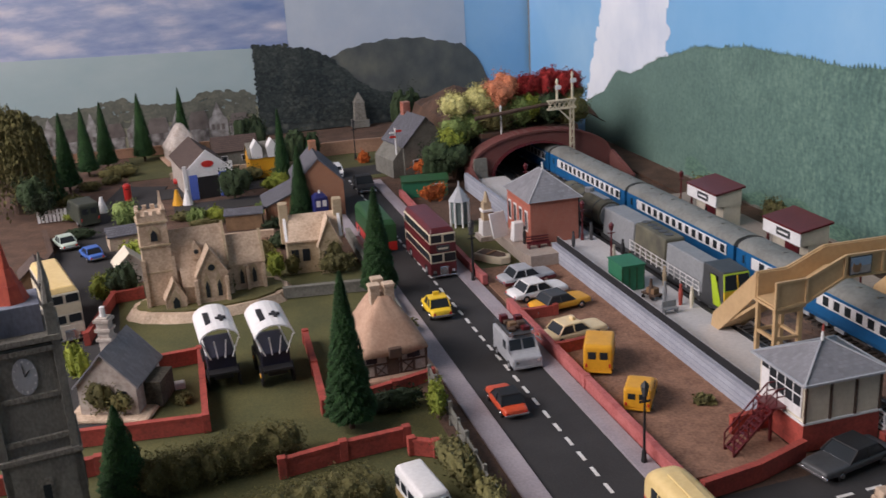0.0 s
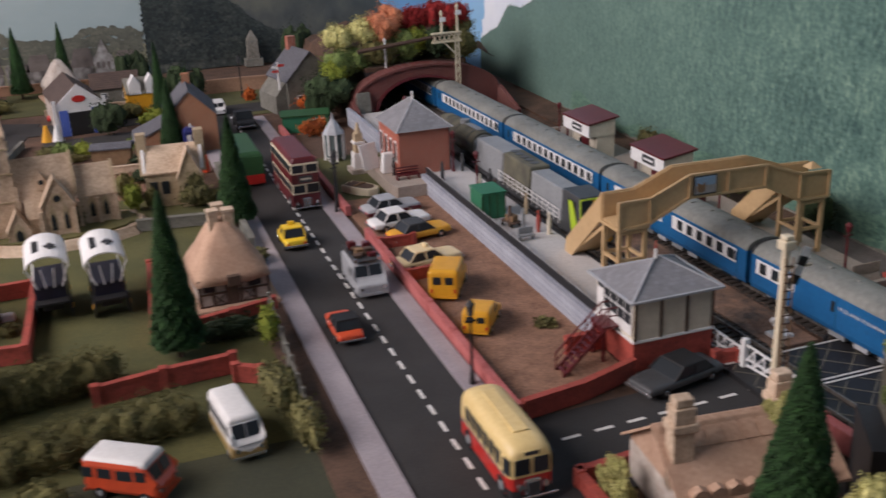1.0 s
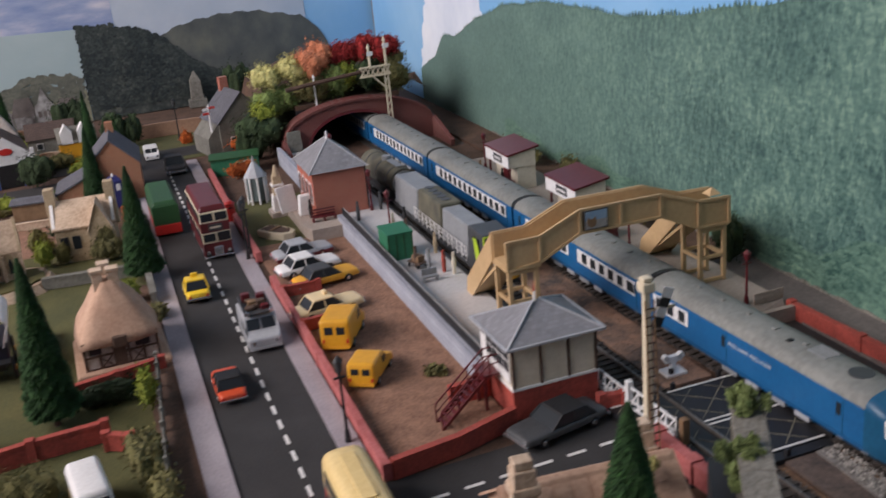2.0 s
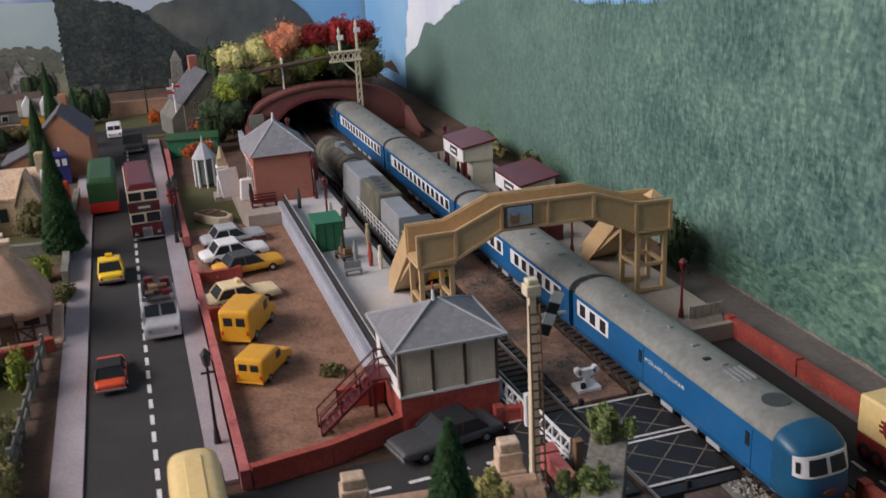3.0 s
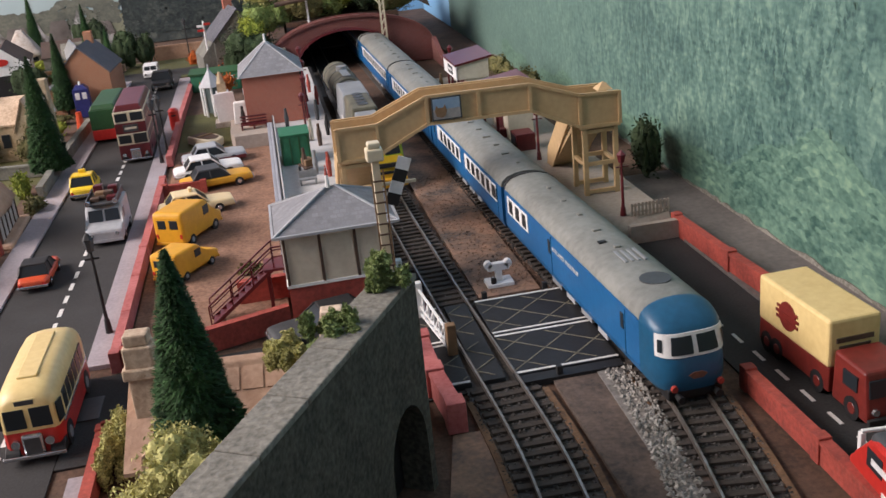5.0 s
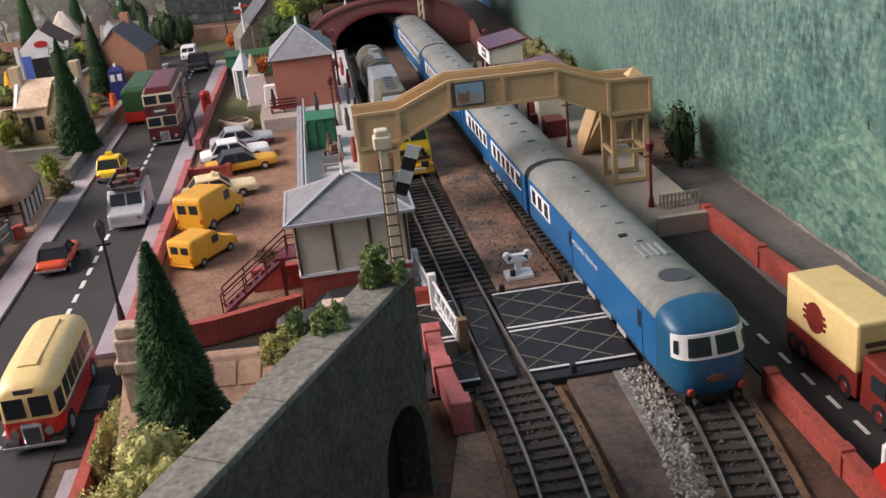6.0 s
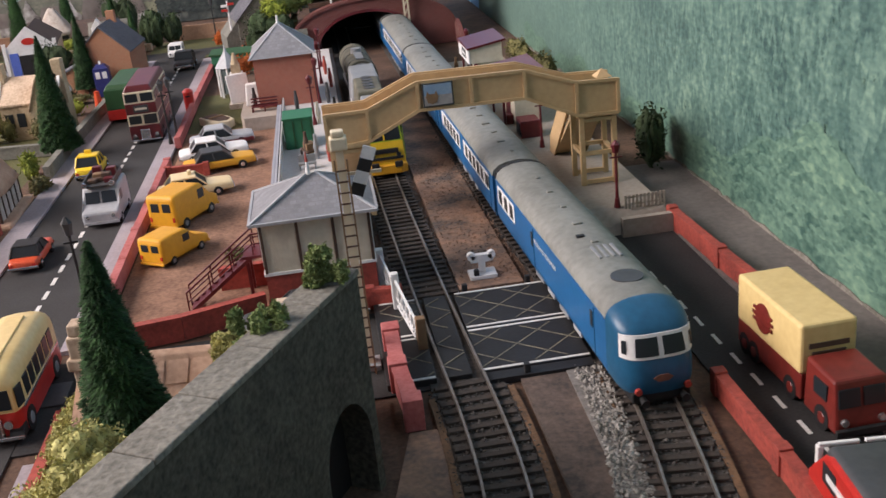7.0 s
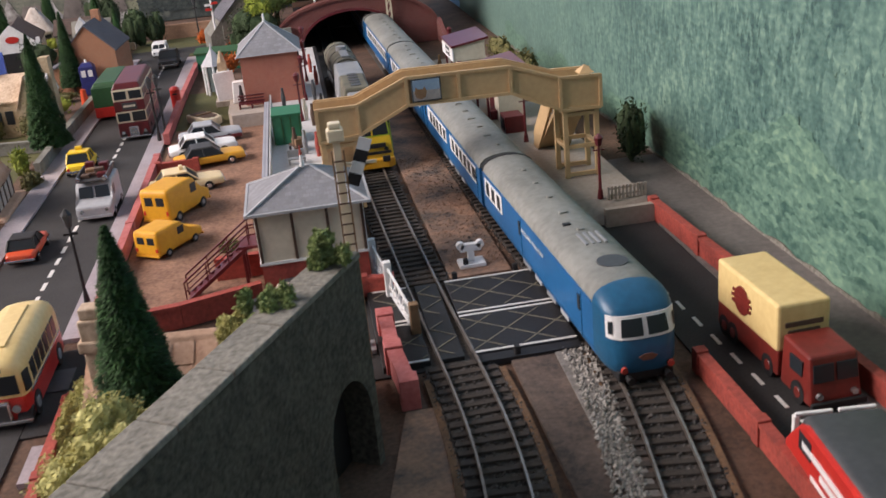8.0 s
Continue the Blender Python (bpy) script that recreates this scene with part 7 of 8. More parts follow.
for nm, x, y, h, m in (("letter_box", -318, 1500, 22, "red"), ("letter_box", 43, 1112, 22, "red")):
    t = thing(nm, "bright red cylindrical letter box beside the road", "letter box", x, y, 0)
    part("pillar", tube(B(), (0, 0, 0), (0, 0, h), 5.4, 5.4, 16), m, t)
    part("cap", tube(B(), (0, 0, h), (0, 0, h + 3), 6.2, 3, 16), m, t)
    part("slot", BX(-2.6, -5.8, h - 5, 2.6, -5.0, h - 3.6), "black", t)

# ---- memorial, kiosk, display board and boat by the station ----
t = thing("glass_kiosk", "white glazed octagonal kiosk with a pointed roof", "kiosk", 84, 1168, 0.4)
for i in range(8):
    a, b = math.pi / 4 * i, math.pi / 4 * (i + 1)
    part("frame_post", tube(B(), (12 * math.cos(a), 12 * math.sin(a), 0), (12 * math.cos(a), 12 * math.sin(a), 34), 1.3), "white", t)
    hexa(bm := B(), [(11 * math.cos(a), 11 * math.sin(a), 4), (11 * math.cos(b), 11 * math.sin(b), 4), (10.4 * math.cos(b), 10.4 * math.sin(b), 4), (10.4 * math.cos(a), 10.4 * math.sin(a), 4),
                     (11 * math.cos(a), 11 * math.sin(a), 32), (11 * math.cos(b), 11 * math.sin(b), 32), (10.4 * math.cos(b), 10.4 * math.sin(b), 32), (10.4 * math.cos(a), 10.4 * math.sin(a), 32)])
    part("pane", bm, mat("grey_green_glass", (0.16, 0.2, 0.2), (0.1, 0.13, 0.13), 300, 60, 0.15, 0) if i == 0 else bpy.data.materials["grey_green_glass"], t)
part("roof", tube(B(), (0, 0, 33), (0, 0, 50), 14, 2, 8), "silverpaint", t)
part("finial", tube(B(), (0, 0, 50), (0, 0, 58), 1.6, 0.5), "silverpaint", t)
t = thing("war_memorial", "tall carved pale stone memorial on steps", "memorial", 98, 1104, 0.4)
part("steps", BX(-12, -12, 0, 12, 12, 6, bevel=0.5), "plaster", t)
part("plinth", BX(-8, -8, 6, 8, 8, 24, tx=1, ty=1), "white", t)
part("shaft", BX(-5.5, -5.5, 24, 5.5, 5.5, 46, tx=1, ty=1), "stonepale", t)
part("top", tube(B(), (0, 0, 46), (0, 0, 58), 4.4, 1.2, 8), "stonepale", t)
part("band", BX(-6.6, -6.6, 34, 6.6, 6.6, 37, bevel=0.4), "white", t)
t = thing("rowing_boat", "small cream rowing boat with a brown inside", "boat", 76, 1030, 0.6, 35)
pts = [(-9, -22), (-11, -6), (-10, 16), (10, 16), (11, -6), (9, -22), (0, -28)]
part("hull", prism(B(), pts, "z", 0, 8, 1.2), "cream", t)
part("inside", prism(B(), [(p[0] * 0.75, p[1] * 0.8) for p in pts], "z", 7.6, 8.6), "timber", t)
part("thwart", BX(-8, -4, 8.2, 8, -1, 9.6), "wood", t)
t = thing("picture_board", "white leaning board beside the station steps", "board", 102, 1066, 13.2, 20)
hexa(bm := B(), [(-11, -2, 0), (11, -2, 0), (11, 0, 0), (-11, 0, 0), (-11, 6, 28), (11, 6, 28), (11, 8, 28), (-11, 8, 28)], 0.3)
part("panel", bm, "white", t)
t = thing("white_sheet_stand", "white draped stand near the station door", "stand", 116, 1046, 13.2)
part("drape", BX(-8, -6, 0, 8, 6, 22, tx=2, ty=1.5, bevel=1.2), "white", t)

# ---- tunnel bridge with rocky hill behind ----
t = thing("road_bridge", "dark red brick arch bridge over the railway", "bridge", kind="structure")
NA = 20
out, inn = [], []
for i in range(NA + 1):
    a = math.pi - math.pi * i / NA
    inn.append((255 + 66 * math.cos(a), 10 + 42 * math.sin(a)))
prof = [(154, 0), (189, 0)] + inn + [(321, 0), (370, 0), (370, 24)]
for i in range(NA + 1):
    a = math.pi * i / NA
    prof.append((262 + 106 * math.cos(a), 26 + 43 * math.sin(a)))
prof.append((154, 24))
M["bridgebrick"] = brick_mat("dark_red_brick", (0.2, 0.045, 0.038), (0.12, 0.026, 0.022), (0.17, 0.08, 0.07))
part("arch_wall", prism(B(), prof, "y", 1342, 1372), "bridgebrick", t, "dark red brick arch wall")
for i in range(NA):
    a, b = math.pi * i / NA, math.pi * (i + 1) / NA
    part("arch_brick", bar(B(), (255 + 67.5 * math.cos(a), 1340.6, 10 + 43.5 * math.sin(a)), (255 + 67.5 * math.cos(b), 1340.6, 10 + 43.5 * math.sin(b)), 3.0, 3.2), "maroon", t)
    p0, p1 = (262 + 106 * math.cos(a), 1341, 26 + 43 * math.sin(a)), (262 + 106 * math.cos(b), 1341, 26 + 43 * math.sin(b))
    part("coping", bar(B(), p0, p1, 4.0, 3.4), "bridgebrick", t)
for x0, y0, y1, h0, h1 in ((154, 1300, 1341.5, 12, 26), (371, 1270, 1341.5, 8, 30)):
    prism(bm := B(), [(y0, 0), (y1, 0), (y1, h1), (y0, h0)], "x", x0 - 3, x0 + 3)
    part("wing_wall", bm, "bridgebrick", t)
# Black end and side panels paint in the darkness under the bridge.
part("tunnel_back", BX(188, 1560, 0, 330, 1564, 80), "black", t, "black panel closing the far end of the cutting")
for x0, x1 in ((182, 192), (318, 332)):
    part("tunnel_side", BX(x0, 1372.4, 0, x1, 1560, 60), "black", t)
part("tunnel_roof", BX(182, 1372.4, 60, 332, 1560, 66), "earth", t)
part("rock_pillar", BX(156, 1334, 0, 178, 1341.6, 40, tx=2, ty=1), "stonegrey", t, "rough stone pillar")

# signal gantry and far signal posts
t = thing("signal_gantry", "cream lattice bracket signal beside the bridge", "signal", 306, 1334, 5)
for s in (-1, 1):
    part("mast_leg", bar(B(), (s * 3.0, 0, 0), (s * 2.2, 0, 104), 1.7, 2.2), "cream", t)
for i in range(9):
    z = 4 + 11 * i
    part("mast_lattice", bar(B(), (-2.8, 0, z), (2.8, 0, z + 11), 1.1, 1.2), "cream", t)
for z in (93, 105):
    part("bracket_beam", BX(-37, -2.4, z, 6, 2.4, z + 2.4, bevel=0.3), "cream", t)
for i in range(6):
    part("lattice", bar(B(), (-36 + 7 * i, 0, 94), (-29 + 7 * i, 0, 106), 1.6, 1.6), "cream", t)
    part("lattice", bar(B(), (-36 + 7 * i, 0, 106), (-29 + 7 * i, 0, 94), 1.6, 1.6), "cream", t)
part("bracket_brace", bar(B(), (-20, 0, 94), (-2, 0, 76), 2.0, 2.0), "cream", t)
for x, h in ((-22, 132), (1, 140)):
    part("doll_post", tube(B(), (x, 0, 107), (x, 0, h), 2.0, 1.7), "cream", t)
    part("finial", tube(B(), (x, 0, h), (x, 0, h + 6), 2.6, 0.5), "cream", t)
    part("signal_arm", BX(x - 3.5, -3.2, h - 10, x + 5, -2.0, h - 4), "white", t, "white signal arm end")
t = thing("signal_post", "slim white signal post by the hill", "signal", 212, 1372, 40)
part("post", tube(B(), (0, 0, 0), (0, 0, 62), 1.6, 1.3), "white", t)
part("cap", tube(B(), (0, 0, 62), (0, 0, 66), 2.4, 0.8), "white", t)
t = thing("signal_post", "white far signal post with red arms", "signal", 72, 1446, 0)
part("post", tube(B(), (0, 0, 0), (0, 0, 74), 1.6, 1.3), "white", t)
for z, s in ((68, 1), (60, -1), (66, -1)):
    part("signal_arm", BX(min(0, 9 * s), -2, z, max(0, 9 * s), -1, z + 3.2), "red" if z != 66 else "white", t)


def hill_mound():
    t = thing("wooded_hill", "rocky wooded hill behind the bridge with autumn foliage", "hill", 0, 0, 0, kind="structure")
    V, F = [], []
    nx, ny = 22, 14
    for j in range(ny + 1):
        for i in range(nx + 1):
            x, y = 140 + 240 * i / nx, 1376 + 300 * j / ny
            h = 66 + 20 * math.exp(-((x - 255) / 90) ** 2) + 10 * math.sin(x / 13) * math.cos(y / 17)
            V.append((x, y, max(2, h * min(1, (x - 138) / 26))))
    for j in range(ny):
        for i in range(nx):
            k = j * (nx + 1) + i
            F.append((k, k + 1, k + nx + 2, k + nx + 1))
    raw("ground", V, F, "earth", t)
    return t


hill_mound()
rng = random.Random(21)
for x, y, z, r, m, lab in ((170, 1392, 62, 24, "leafgreen", "bright green hill tree"), (160, 1400, 92, 20, "leafpale", "pale cream-green hill tree"), (192, 1398, 96, 20, "leafpale", "pale cream-green hill tree"),
                           (220, 1396, 104, 25, "leafpeach", "peach-orange hill tree"), (252, 1410, 106, 18, "leafolive", "olive hill tree"), (248, 1402, 112, 15, "leafred", "crimson hill tree"),
                           (276, 1404, 116, 20, "leafred", "crimson hill tree"), (296, 1398, 112, 17, "leafred", "crimson hill tree"), (298, 1400, 96, 16, "leafolive", "olive brown hill tree"),
                           (304, 1400, 70, 18, "leafgreen", "green hill tree"), (206, 1388, 72, 20, "leafolive", "olive hill bush"), (236, 1386, 76, 22, "leafgreen", "green hill bush"),
                           (270, 1386, 78, 22, "leafdark", "dark green hill bush"), (296, 1386, 72, 20, "leafolive", "olive hill bush"), (148, 1380, 28, 26, "leafdark", "dark green bush at the foot of the hill"),
                           (160, 1376, 52, 18, "leafyellow", "yellow-green bush on the hill"), (252, 1384, 84, 14, "leafyellow", "yellow-green bush on the hill")):
    bush(132 + (x - 148) * 1.3, y, z + 8 - r * 0.7, r * 1.5, r * 1.2, r * 1.3, m, lab + " in foam foliage", seed=int(x + z), n=3000, size=1.7, name="hill_tree", cat="tree")
t = thing("felled_trunk", "dark brown log lying across the hill top", "log", 0, 0, 0)
part("log", tube(B(), (170, 1362, 92), (300, 1362, 104), 3.2, 2.4), "timber", t)

# ---- conifers and other plants ----
for x, y, h, r, n, lab in ((-145, 706, 128, 19, 3600, "tall dark green bottle-brush conifer by the red wall"), (-62, 975, 116, 19, 3200, "tall dark green conifer beside the road"),
                           (-96, 1284, 100, 16, 2200, "dark green conifer in front of the orange house"), (-92, 1500, 112, 13, 1400, "slender dark green conifer in the village"),
                           (-380, 1690, 112, 17, 1400, "dark green conifer near the side road"), (-352, 1728, 112, 17, 1400, "dark green conifer near the side road"),
                           (-293, 1760, 116, 18, 1400, "dark green conifer below the village backdrop"), (-421, 1522, 118, 19, 1600, "dark green conifer by the far corner"),
                           (-404, 1597, 122, 19, 1600, "dark green conifer by the far corner"), (-225, 1810, 112, 15, 1200, "dark green conifer behind the thatched cottage"),
                           (108, 338, 128, 24, 4200, "tall dark green conifer close to the bridge wall"), (-311, 668, 70, 19, 3000, "dark green conifer near the clock tower"),
                           (-58, 1440, 84, 12, 1400, "dark green conifer behind the orange house")):
    conifer(x, y, -0.8, h, r, lab, int(h * 7 + y), n=n)
for x, y, z, rx, ry, rz, m, lab, sd in ((-320, 1364, 0, 24, 20, 24, "leafgreen", "round green bush beside the side road", 2), (-318, 1080, 0, 22, 20, 26, "leafdark", "dark green bush by the church", 3),
                                        (-336, 1090, 0, 18, 16, 20, "leafyellow", "yellow-green bush by the church", 4), (-302, 1176, 0, 20, 16, 22, "leafyellow", "yellow-green bush behind the church", 5),
                                        (-158, 1076, 0, 13, 12, 20, "leafyellow", "bright yellow-green bush beside the church", 6), (-136, 1180, 0, 20, 16, 14, "leafdark", "dark bush behind the church", 7),
                                        (-230, 1330, 0, 14, 12, 16, "leafgreen", "green bush behind the church", 8), (-206, 1330, 0, 16, 12, 14, "leafyellow", "yellow-green bush behind the church", 9),
                                        (-176, 1440, 0, 34, 20, 30, "leafdark", "dark green shrubs beside the garage", 10), (-88, 1058, 0, 24, 16, 16, "leafolive", "olive brown bush by the stone house", 11),
                                        (-100, 722, 0, 34, 14, 11, "leafdark", "dark green shrubs below the cottage wall", 12), (-78, 690, 0, 10, 14, 22, "leafyellow", "yellow-green bush behind the fence", 13),
                                        (-88, 610, 0, 14, 40, 16, "leafolive", "olive weeds along the fence", 14), (-86, 560, 0, 14, 30, 14, "leafolive", "olive weeds along the fence", 15),
                                        (-60, 870, 0, 10, 22, 9, "leafolive", "olive weeds behind the pavement", 16), (-78, 920, 0, 10, 12, 14, "leafyellow", "yellow-green bush behind the pavement", 17),
                                        (-60, 1600, 0, 24, 20, 40, "leafdark", "dark round tree by the far field", 18), (-30, 1610, 0, 20, 18, 34, "leafdark", "dark round tree by the far field", 19),
                                        (-120, 1700, 0, 30, 20, 46, "leafdark", "dark tree before the wooded backdrop", 20), (150, 1700, 0, 30, 24, 60, "leafdark", "dark tree behind the stone house", 21),
                                        (106, 1430, 0, 26, 12, 18, "leaforange", "bright orange bush before the stone house", 22), (88, 1300, 0, 22, 10, 14, "leaforange", "orange flower bed by the green hut", 23),
                                        (44, 1560, 0, 10, 8, 12, "leaforange", "orange bush by the far field", 24), (-352, 880, 0, 12, 12, 22, "leafyellow", "yellow-green bush beside the small cottage", 25),
                                        (-270, 800, 0, 8, 8, 6, "leafolive", "low weeds in the cottage yard", 26), (140, 390, 50, 9, 9, 10, "leafpale", "pale grey-green bush behind the bridge wall", 27),
                                        (182, 358, 92, 8, 9, 10, "leafmint", "green bush growing over the wall coping", 28), (158, 328, 78, 10, 9, 13, "leafmint", "green bush growing over the wall coping", 29),
                                        (108, 284, 56, 24, 21, 19, "leafpale", "yellowish lichen bush at the wall end", 30), (60, 420, 0, 8, 18, 16, "leafpale", "pale bush beside the near cottage", 31),
                                        (424, 716, 1, 12, 24, 28, "leafdark", "dark olive brown tree behind the footbridge", 32), (400, 980, 10, 16, 24, 20, "leafolive", "dark scrub behind the platform shelter", 33),
                                        (404, 820, 10, 14, 30, 18, "leafolive", "dark scrub behind the far platform", 34), (408, 1120, 6, 16, 60, 16, "leafolive", "dark scrub at the foot of the backdrop", 35),
                                        (120, 640, 0.6, 8, 8, 4, "leafolive", "low weeds beside the signal box stairs", 36), (-210, 1720, 0, 26, 16, 18, "leafolive", "olive scrub beside the thatched cottage", 37),
                                        (-330, 1660, 0, 40, 14, 14, "leafolive", "olive hedge along the far lane", 38), (-160, 1130, 0, 14, 12, 20, "leafolive", "olive bush in the churchyard", 39),
                                        (120, 1380, 0, 30, 14, 26, "leafdark", "dark shrubs beside the stone house", 40), (-240, 540, 0, 22, 14, 12, "leafolive", "olive bush on the near turf", 41)):
    t = bush(x, y, z - 0.6, rx, ry, rz, m, lab, sd, n=int(380 + 12 * (rx + ry)) if y > 420 else 15000, size=1.9 if y > 420 else 0.8, clumps=4 if y > 420 else 16)
    if sd == 30:
        part("stem", tube(B(), (0, 0, -58), (0, 0, 10), 3.5, 2.2), "timber", t, "brown woody stem")
# clipped hedges
for x0, y0, x1, y1, w, h, sd in ((-292, 664, -200, 680, 15, 25, 50), (-270, 585, -160, 604, 18, 22, 51)):
    t = thing("garden_hedge", "dense olive green clipped garden hedge", "hedge", 0, 0, -0.6)
    k = 8
    for i in range(k + 1):
        leaf_cloud("foliage_clump", [(x0 + (x1 - x0) * i / k, y0 + (y1 - y0) * i / k, h * 0.5, w, w, h * 0.62)], 2600, 0.9, "leafolive", t, seed=sd + i)
# willow by the corner
t = thing("willow_tree", "large drooping brownish willow tree", "tree", -466, 1500, 0)
part("trunk", tube(B(), (0, 0, 0), (0, 0, 70), 6, 4), "timber", t)
for i in range(5):
    a = i * 1.256
    part("limb", tube(B(), (0, 0, 60), (30 * math.cos(a), 30 * math.sin(a), 100), 3.4, 1.2), "timber", t)
rg = np.random.default_rng(77)
V, F = [], []
for _ in range(520):
    a, r = rg.uniform(0, 2 * math.pi), 46 * math.sqrt(rg.uniform(0.02, 1))
    x0, y0, zt = r * math.cos(a), r * math.sin(a), 148 - 0.018 * r * r + rg.uniform(-8, 8)
    drop = rg.uniform(50, 112)
    for k in range(24):
        f = k / 23
        c = np.array([x0 * (1 + 0.22 * f ** 0.5) + rg.normal(0, 1.2), y0 * (1 + 0.22 * f ** 0.5) + rg.normal(0, 1.2), max(3.0, zt - drop * f ** 1.2)])
        u, w = np.array([rg.normal(0, 0.5), rg.normal(0, 0.5), 3.4]), np.array([rg.normal(), rg.normal(), 0]) * 1.0
        b = len(V)
        V += [c - u, c + w, c + u, c - w]
        F.append((b, b + 1, b + 2, b + 3))
raw("crown", V, F, "leafolive", t, "hanging olive brown fronds")
t = thing("roadside_tree", "dark round tree beside the side road", "tree", -436, 1440, 0)
part("trunk", tube(B(), (0, 0, 0), (0, 0, 30), 3, 2), "timber", t)
leaf_cloud("crown", [(0, 0, 40, 22, 22, 26), (8, -6, 30, 18, 16, 20)], 1500, 2.4, "leafdark", t, seed=78)


# ---- platform furniture, lamps, signals ----
def street_lamp(x, y, z, h, label, m="black", head="lantern"):
    t = thing("street_lamp", label, "lamp", x, y, z)
    part("base", tube(B(), (0, 0, 0), (0, 0, h * 0.14), 2.2, 1.5, 10), m, t)
    part("post", tube(B(), (0, 0, h * 0.14), (0, 0, h * 0.82), 1.1, 0.8, 8), m, t)
    part("cross_bar", BX(-4, -0.5, h * 0.74, 4, 0.5, h * 0.76), m, t)
    part("lantern", tube(B(), (0, 0, h * 0.82), (0, 0, h * 0.94), 2.0, 3.2, 6), m if m != "black" else "darkgrey", t)
    part("lantern_cap", tube(B(), (0, 0, h * 0.94), (0, 0, h), 3.4, 0.6, 6), m, t)
    return t


street_lamp(36, 578, 1.6, 62, "black iron street lamp on the pavement")
street_lamp(38, 972, 1.6, 62, "black iron street lamp on the pavement")
street_lamp(43, 986, 1.6, 62, "black iron street lamp beside the first one")
for x, y in ((176, 928), (182, 1016), (186, 1110), (188, 1210)):
    street_lamp(x, y, 13, 46, "slim maroon platform lamp post", "maroon")
street_lamp(363, 606, 13, 44, "maroon platform lamp near the platform end", "maroon")
street_lamp(350, 760, 13, 44, "maroon platform lamp on the far platform", "maroon")
street_lamp(346, 1090, 13, 44, "maroon platform lamp on the far platform", "maroon")
street_lamp(36, 1588, 0, 66, "black lamp post by the far field")

t = thing("semaphore_signal", "tall cream semaphore signal post with ladder and striped arm", "signal", 193, 466, 0)
part("base", BX(-6, -6, 0, 6, 6, 3, bevel=0.4), "grey", t)
part("post", BX(-2.4, -2.4, 3, 2.4, 2.4, 116, tx=0.7, ty=0.7), "cream", t)
part("post_cap", BX(-4, -4, 112, 4, 4, 118, bevel=0.8), "cream", t)
part("finial_cap", BX(-3, -3, 118, 3, 3, 121, bevel=0.8), "cream", t)
for s in (-1, 1):
    part("ladder_rail", bar(B(), (s * 2.8, -8, 0), (s * 2.8, -3.6, 108), 0.8, 0.8), "wood", t)
for i in range(20):
    f = i / 20
    part("ladder_rung", bar(B(), (-2.8, -8 + 4.4 * f, 4 + 104 * f), (2.8, -8 + 4.4 * f, 4 + 104 * f), 0.7, 0.7), "timber", t)
aa, ab = Vector((14, -2, 112)), Vector((5, -2, 90))
for i in range(4):
    p, q = aa.lerp(ab, i / 4), aa.lerp(ab, (i + 1) / 4)
    part("signal_arm", bar(B(), p, q, 1.0, 6.2), ("white", "black", "white", "black")[i], t, "black and white striped arm")
part("arm_bracket", bar(B(), (2, 0, 100), (18, -1, 100), 1.4, 1.4), "cream", t)

t = thing("ground_signal", "small white ground frame beside the track", "signal", 266, 556, 1.0)
part("plinth", BX(-8, -6, 0, 8, 6, 2.5, bevel=0.4), "white", t)
part("stem", BX(-2, -1.6, 2.5, 2, 1.6, 12, bevel=0.3), "white", t)
part("head", BX(-6.5, -1.8, 9, 6.5, 1.8, 14, bevel=0.6), "white", t)
for s in (-1, 1):
    part("lobe", tube(B(), (s * 6, -1.8, 13), (s * 6, 1.8, 13), 2.4, 2.4, 10), "white", t)


def gate(x0, y0, x1, y1, h, label, disc=True):
    t = thing("crossing_gate", label, "gate", 0, 0, 0)
    P = lambda f, z: (x0 + (x1 - x0) * f, y0 + (y1 - y0) * f, z)
    for z in (5, h * 0.5, h):
        part("rail", bar(B(), P(0, z), P(1, z * (0.8 if z > 5 else 1)), 1.1, 1.3), "white", t)
    n = 5
    for i in range(n + 1):
        part("upright", bar(B(), P(i / n, 5), P(i / n + 0.001, h * (1 - 0.2 * i / n)), 1.1, 1.1), "white", t)
    for i in range(n):
        part("brace", bar(B(), P(i / n, 5), P((i + 1) / n, h * 0.9), 0.9, 0.9), "white", t)
    if disc:
        c = Vector(P(0.82, h * 0.5))
        part("target_disc", tube(B(), c + Vector((-0.6, -1.2, 0)), c + Vector((0.6, 1.2, 0)), 5.5, 5.5, 18), "red", t, "red target disc")
    part("gate_post", BX(x0 - 2.2, y0 - 2.2, 0, x0 + 2.2, y0 + 2.2, h + 4, bevel=0.5), "white", t)
    return t


gate(213, 524, 219, 478, 20, "white braced level crossing gate beside the track", False)
gate(208, 566, 213, 528, 19, "white level crossing gate leaf behind the crossing", False)
t = thing("gate_post", "wooden crossing gate post", "post", 221, 472, 0)
part("post", BX(-2.5, -2.5, 0, 2.5, 2.5, 20, bevel=0.6), "wood", t)
t = thing("platform_cabin", "green metal cabin on the platform", "cabin", 163, 866, 13)
part("cabin", BX(-12, -16, 0, 12, 16, 25, bevel=0.5), "green", t)
part("roof", BX(-12.8, -16.8, 25, 12.8, 16.8, 26.6, bevel=0.4), "green", t)
for i in range(4):
    part("rib", BX(-12.6 + i * 7.6, -16.5, 1, -11.4 + i * 7.6, -15.9, 24), "greendark", t)
t = thing("station_bench", "dark maroon bench with slatted back", "bench", 128, 1012, 13.3)
for z in (5, 8, 11):
    part("back_slat", BX(-13, 3, z, 13, 4, z + 1.6), "maroon", t)
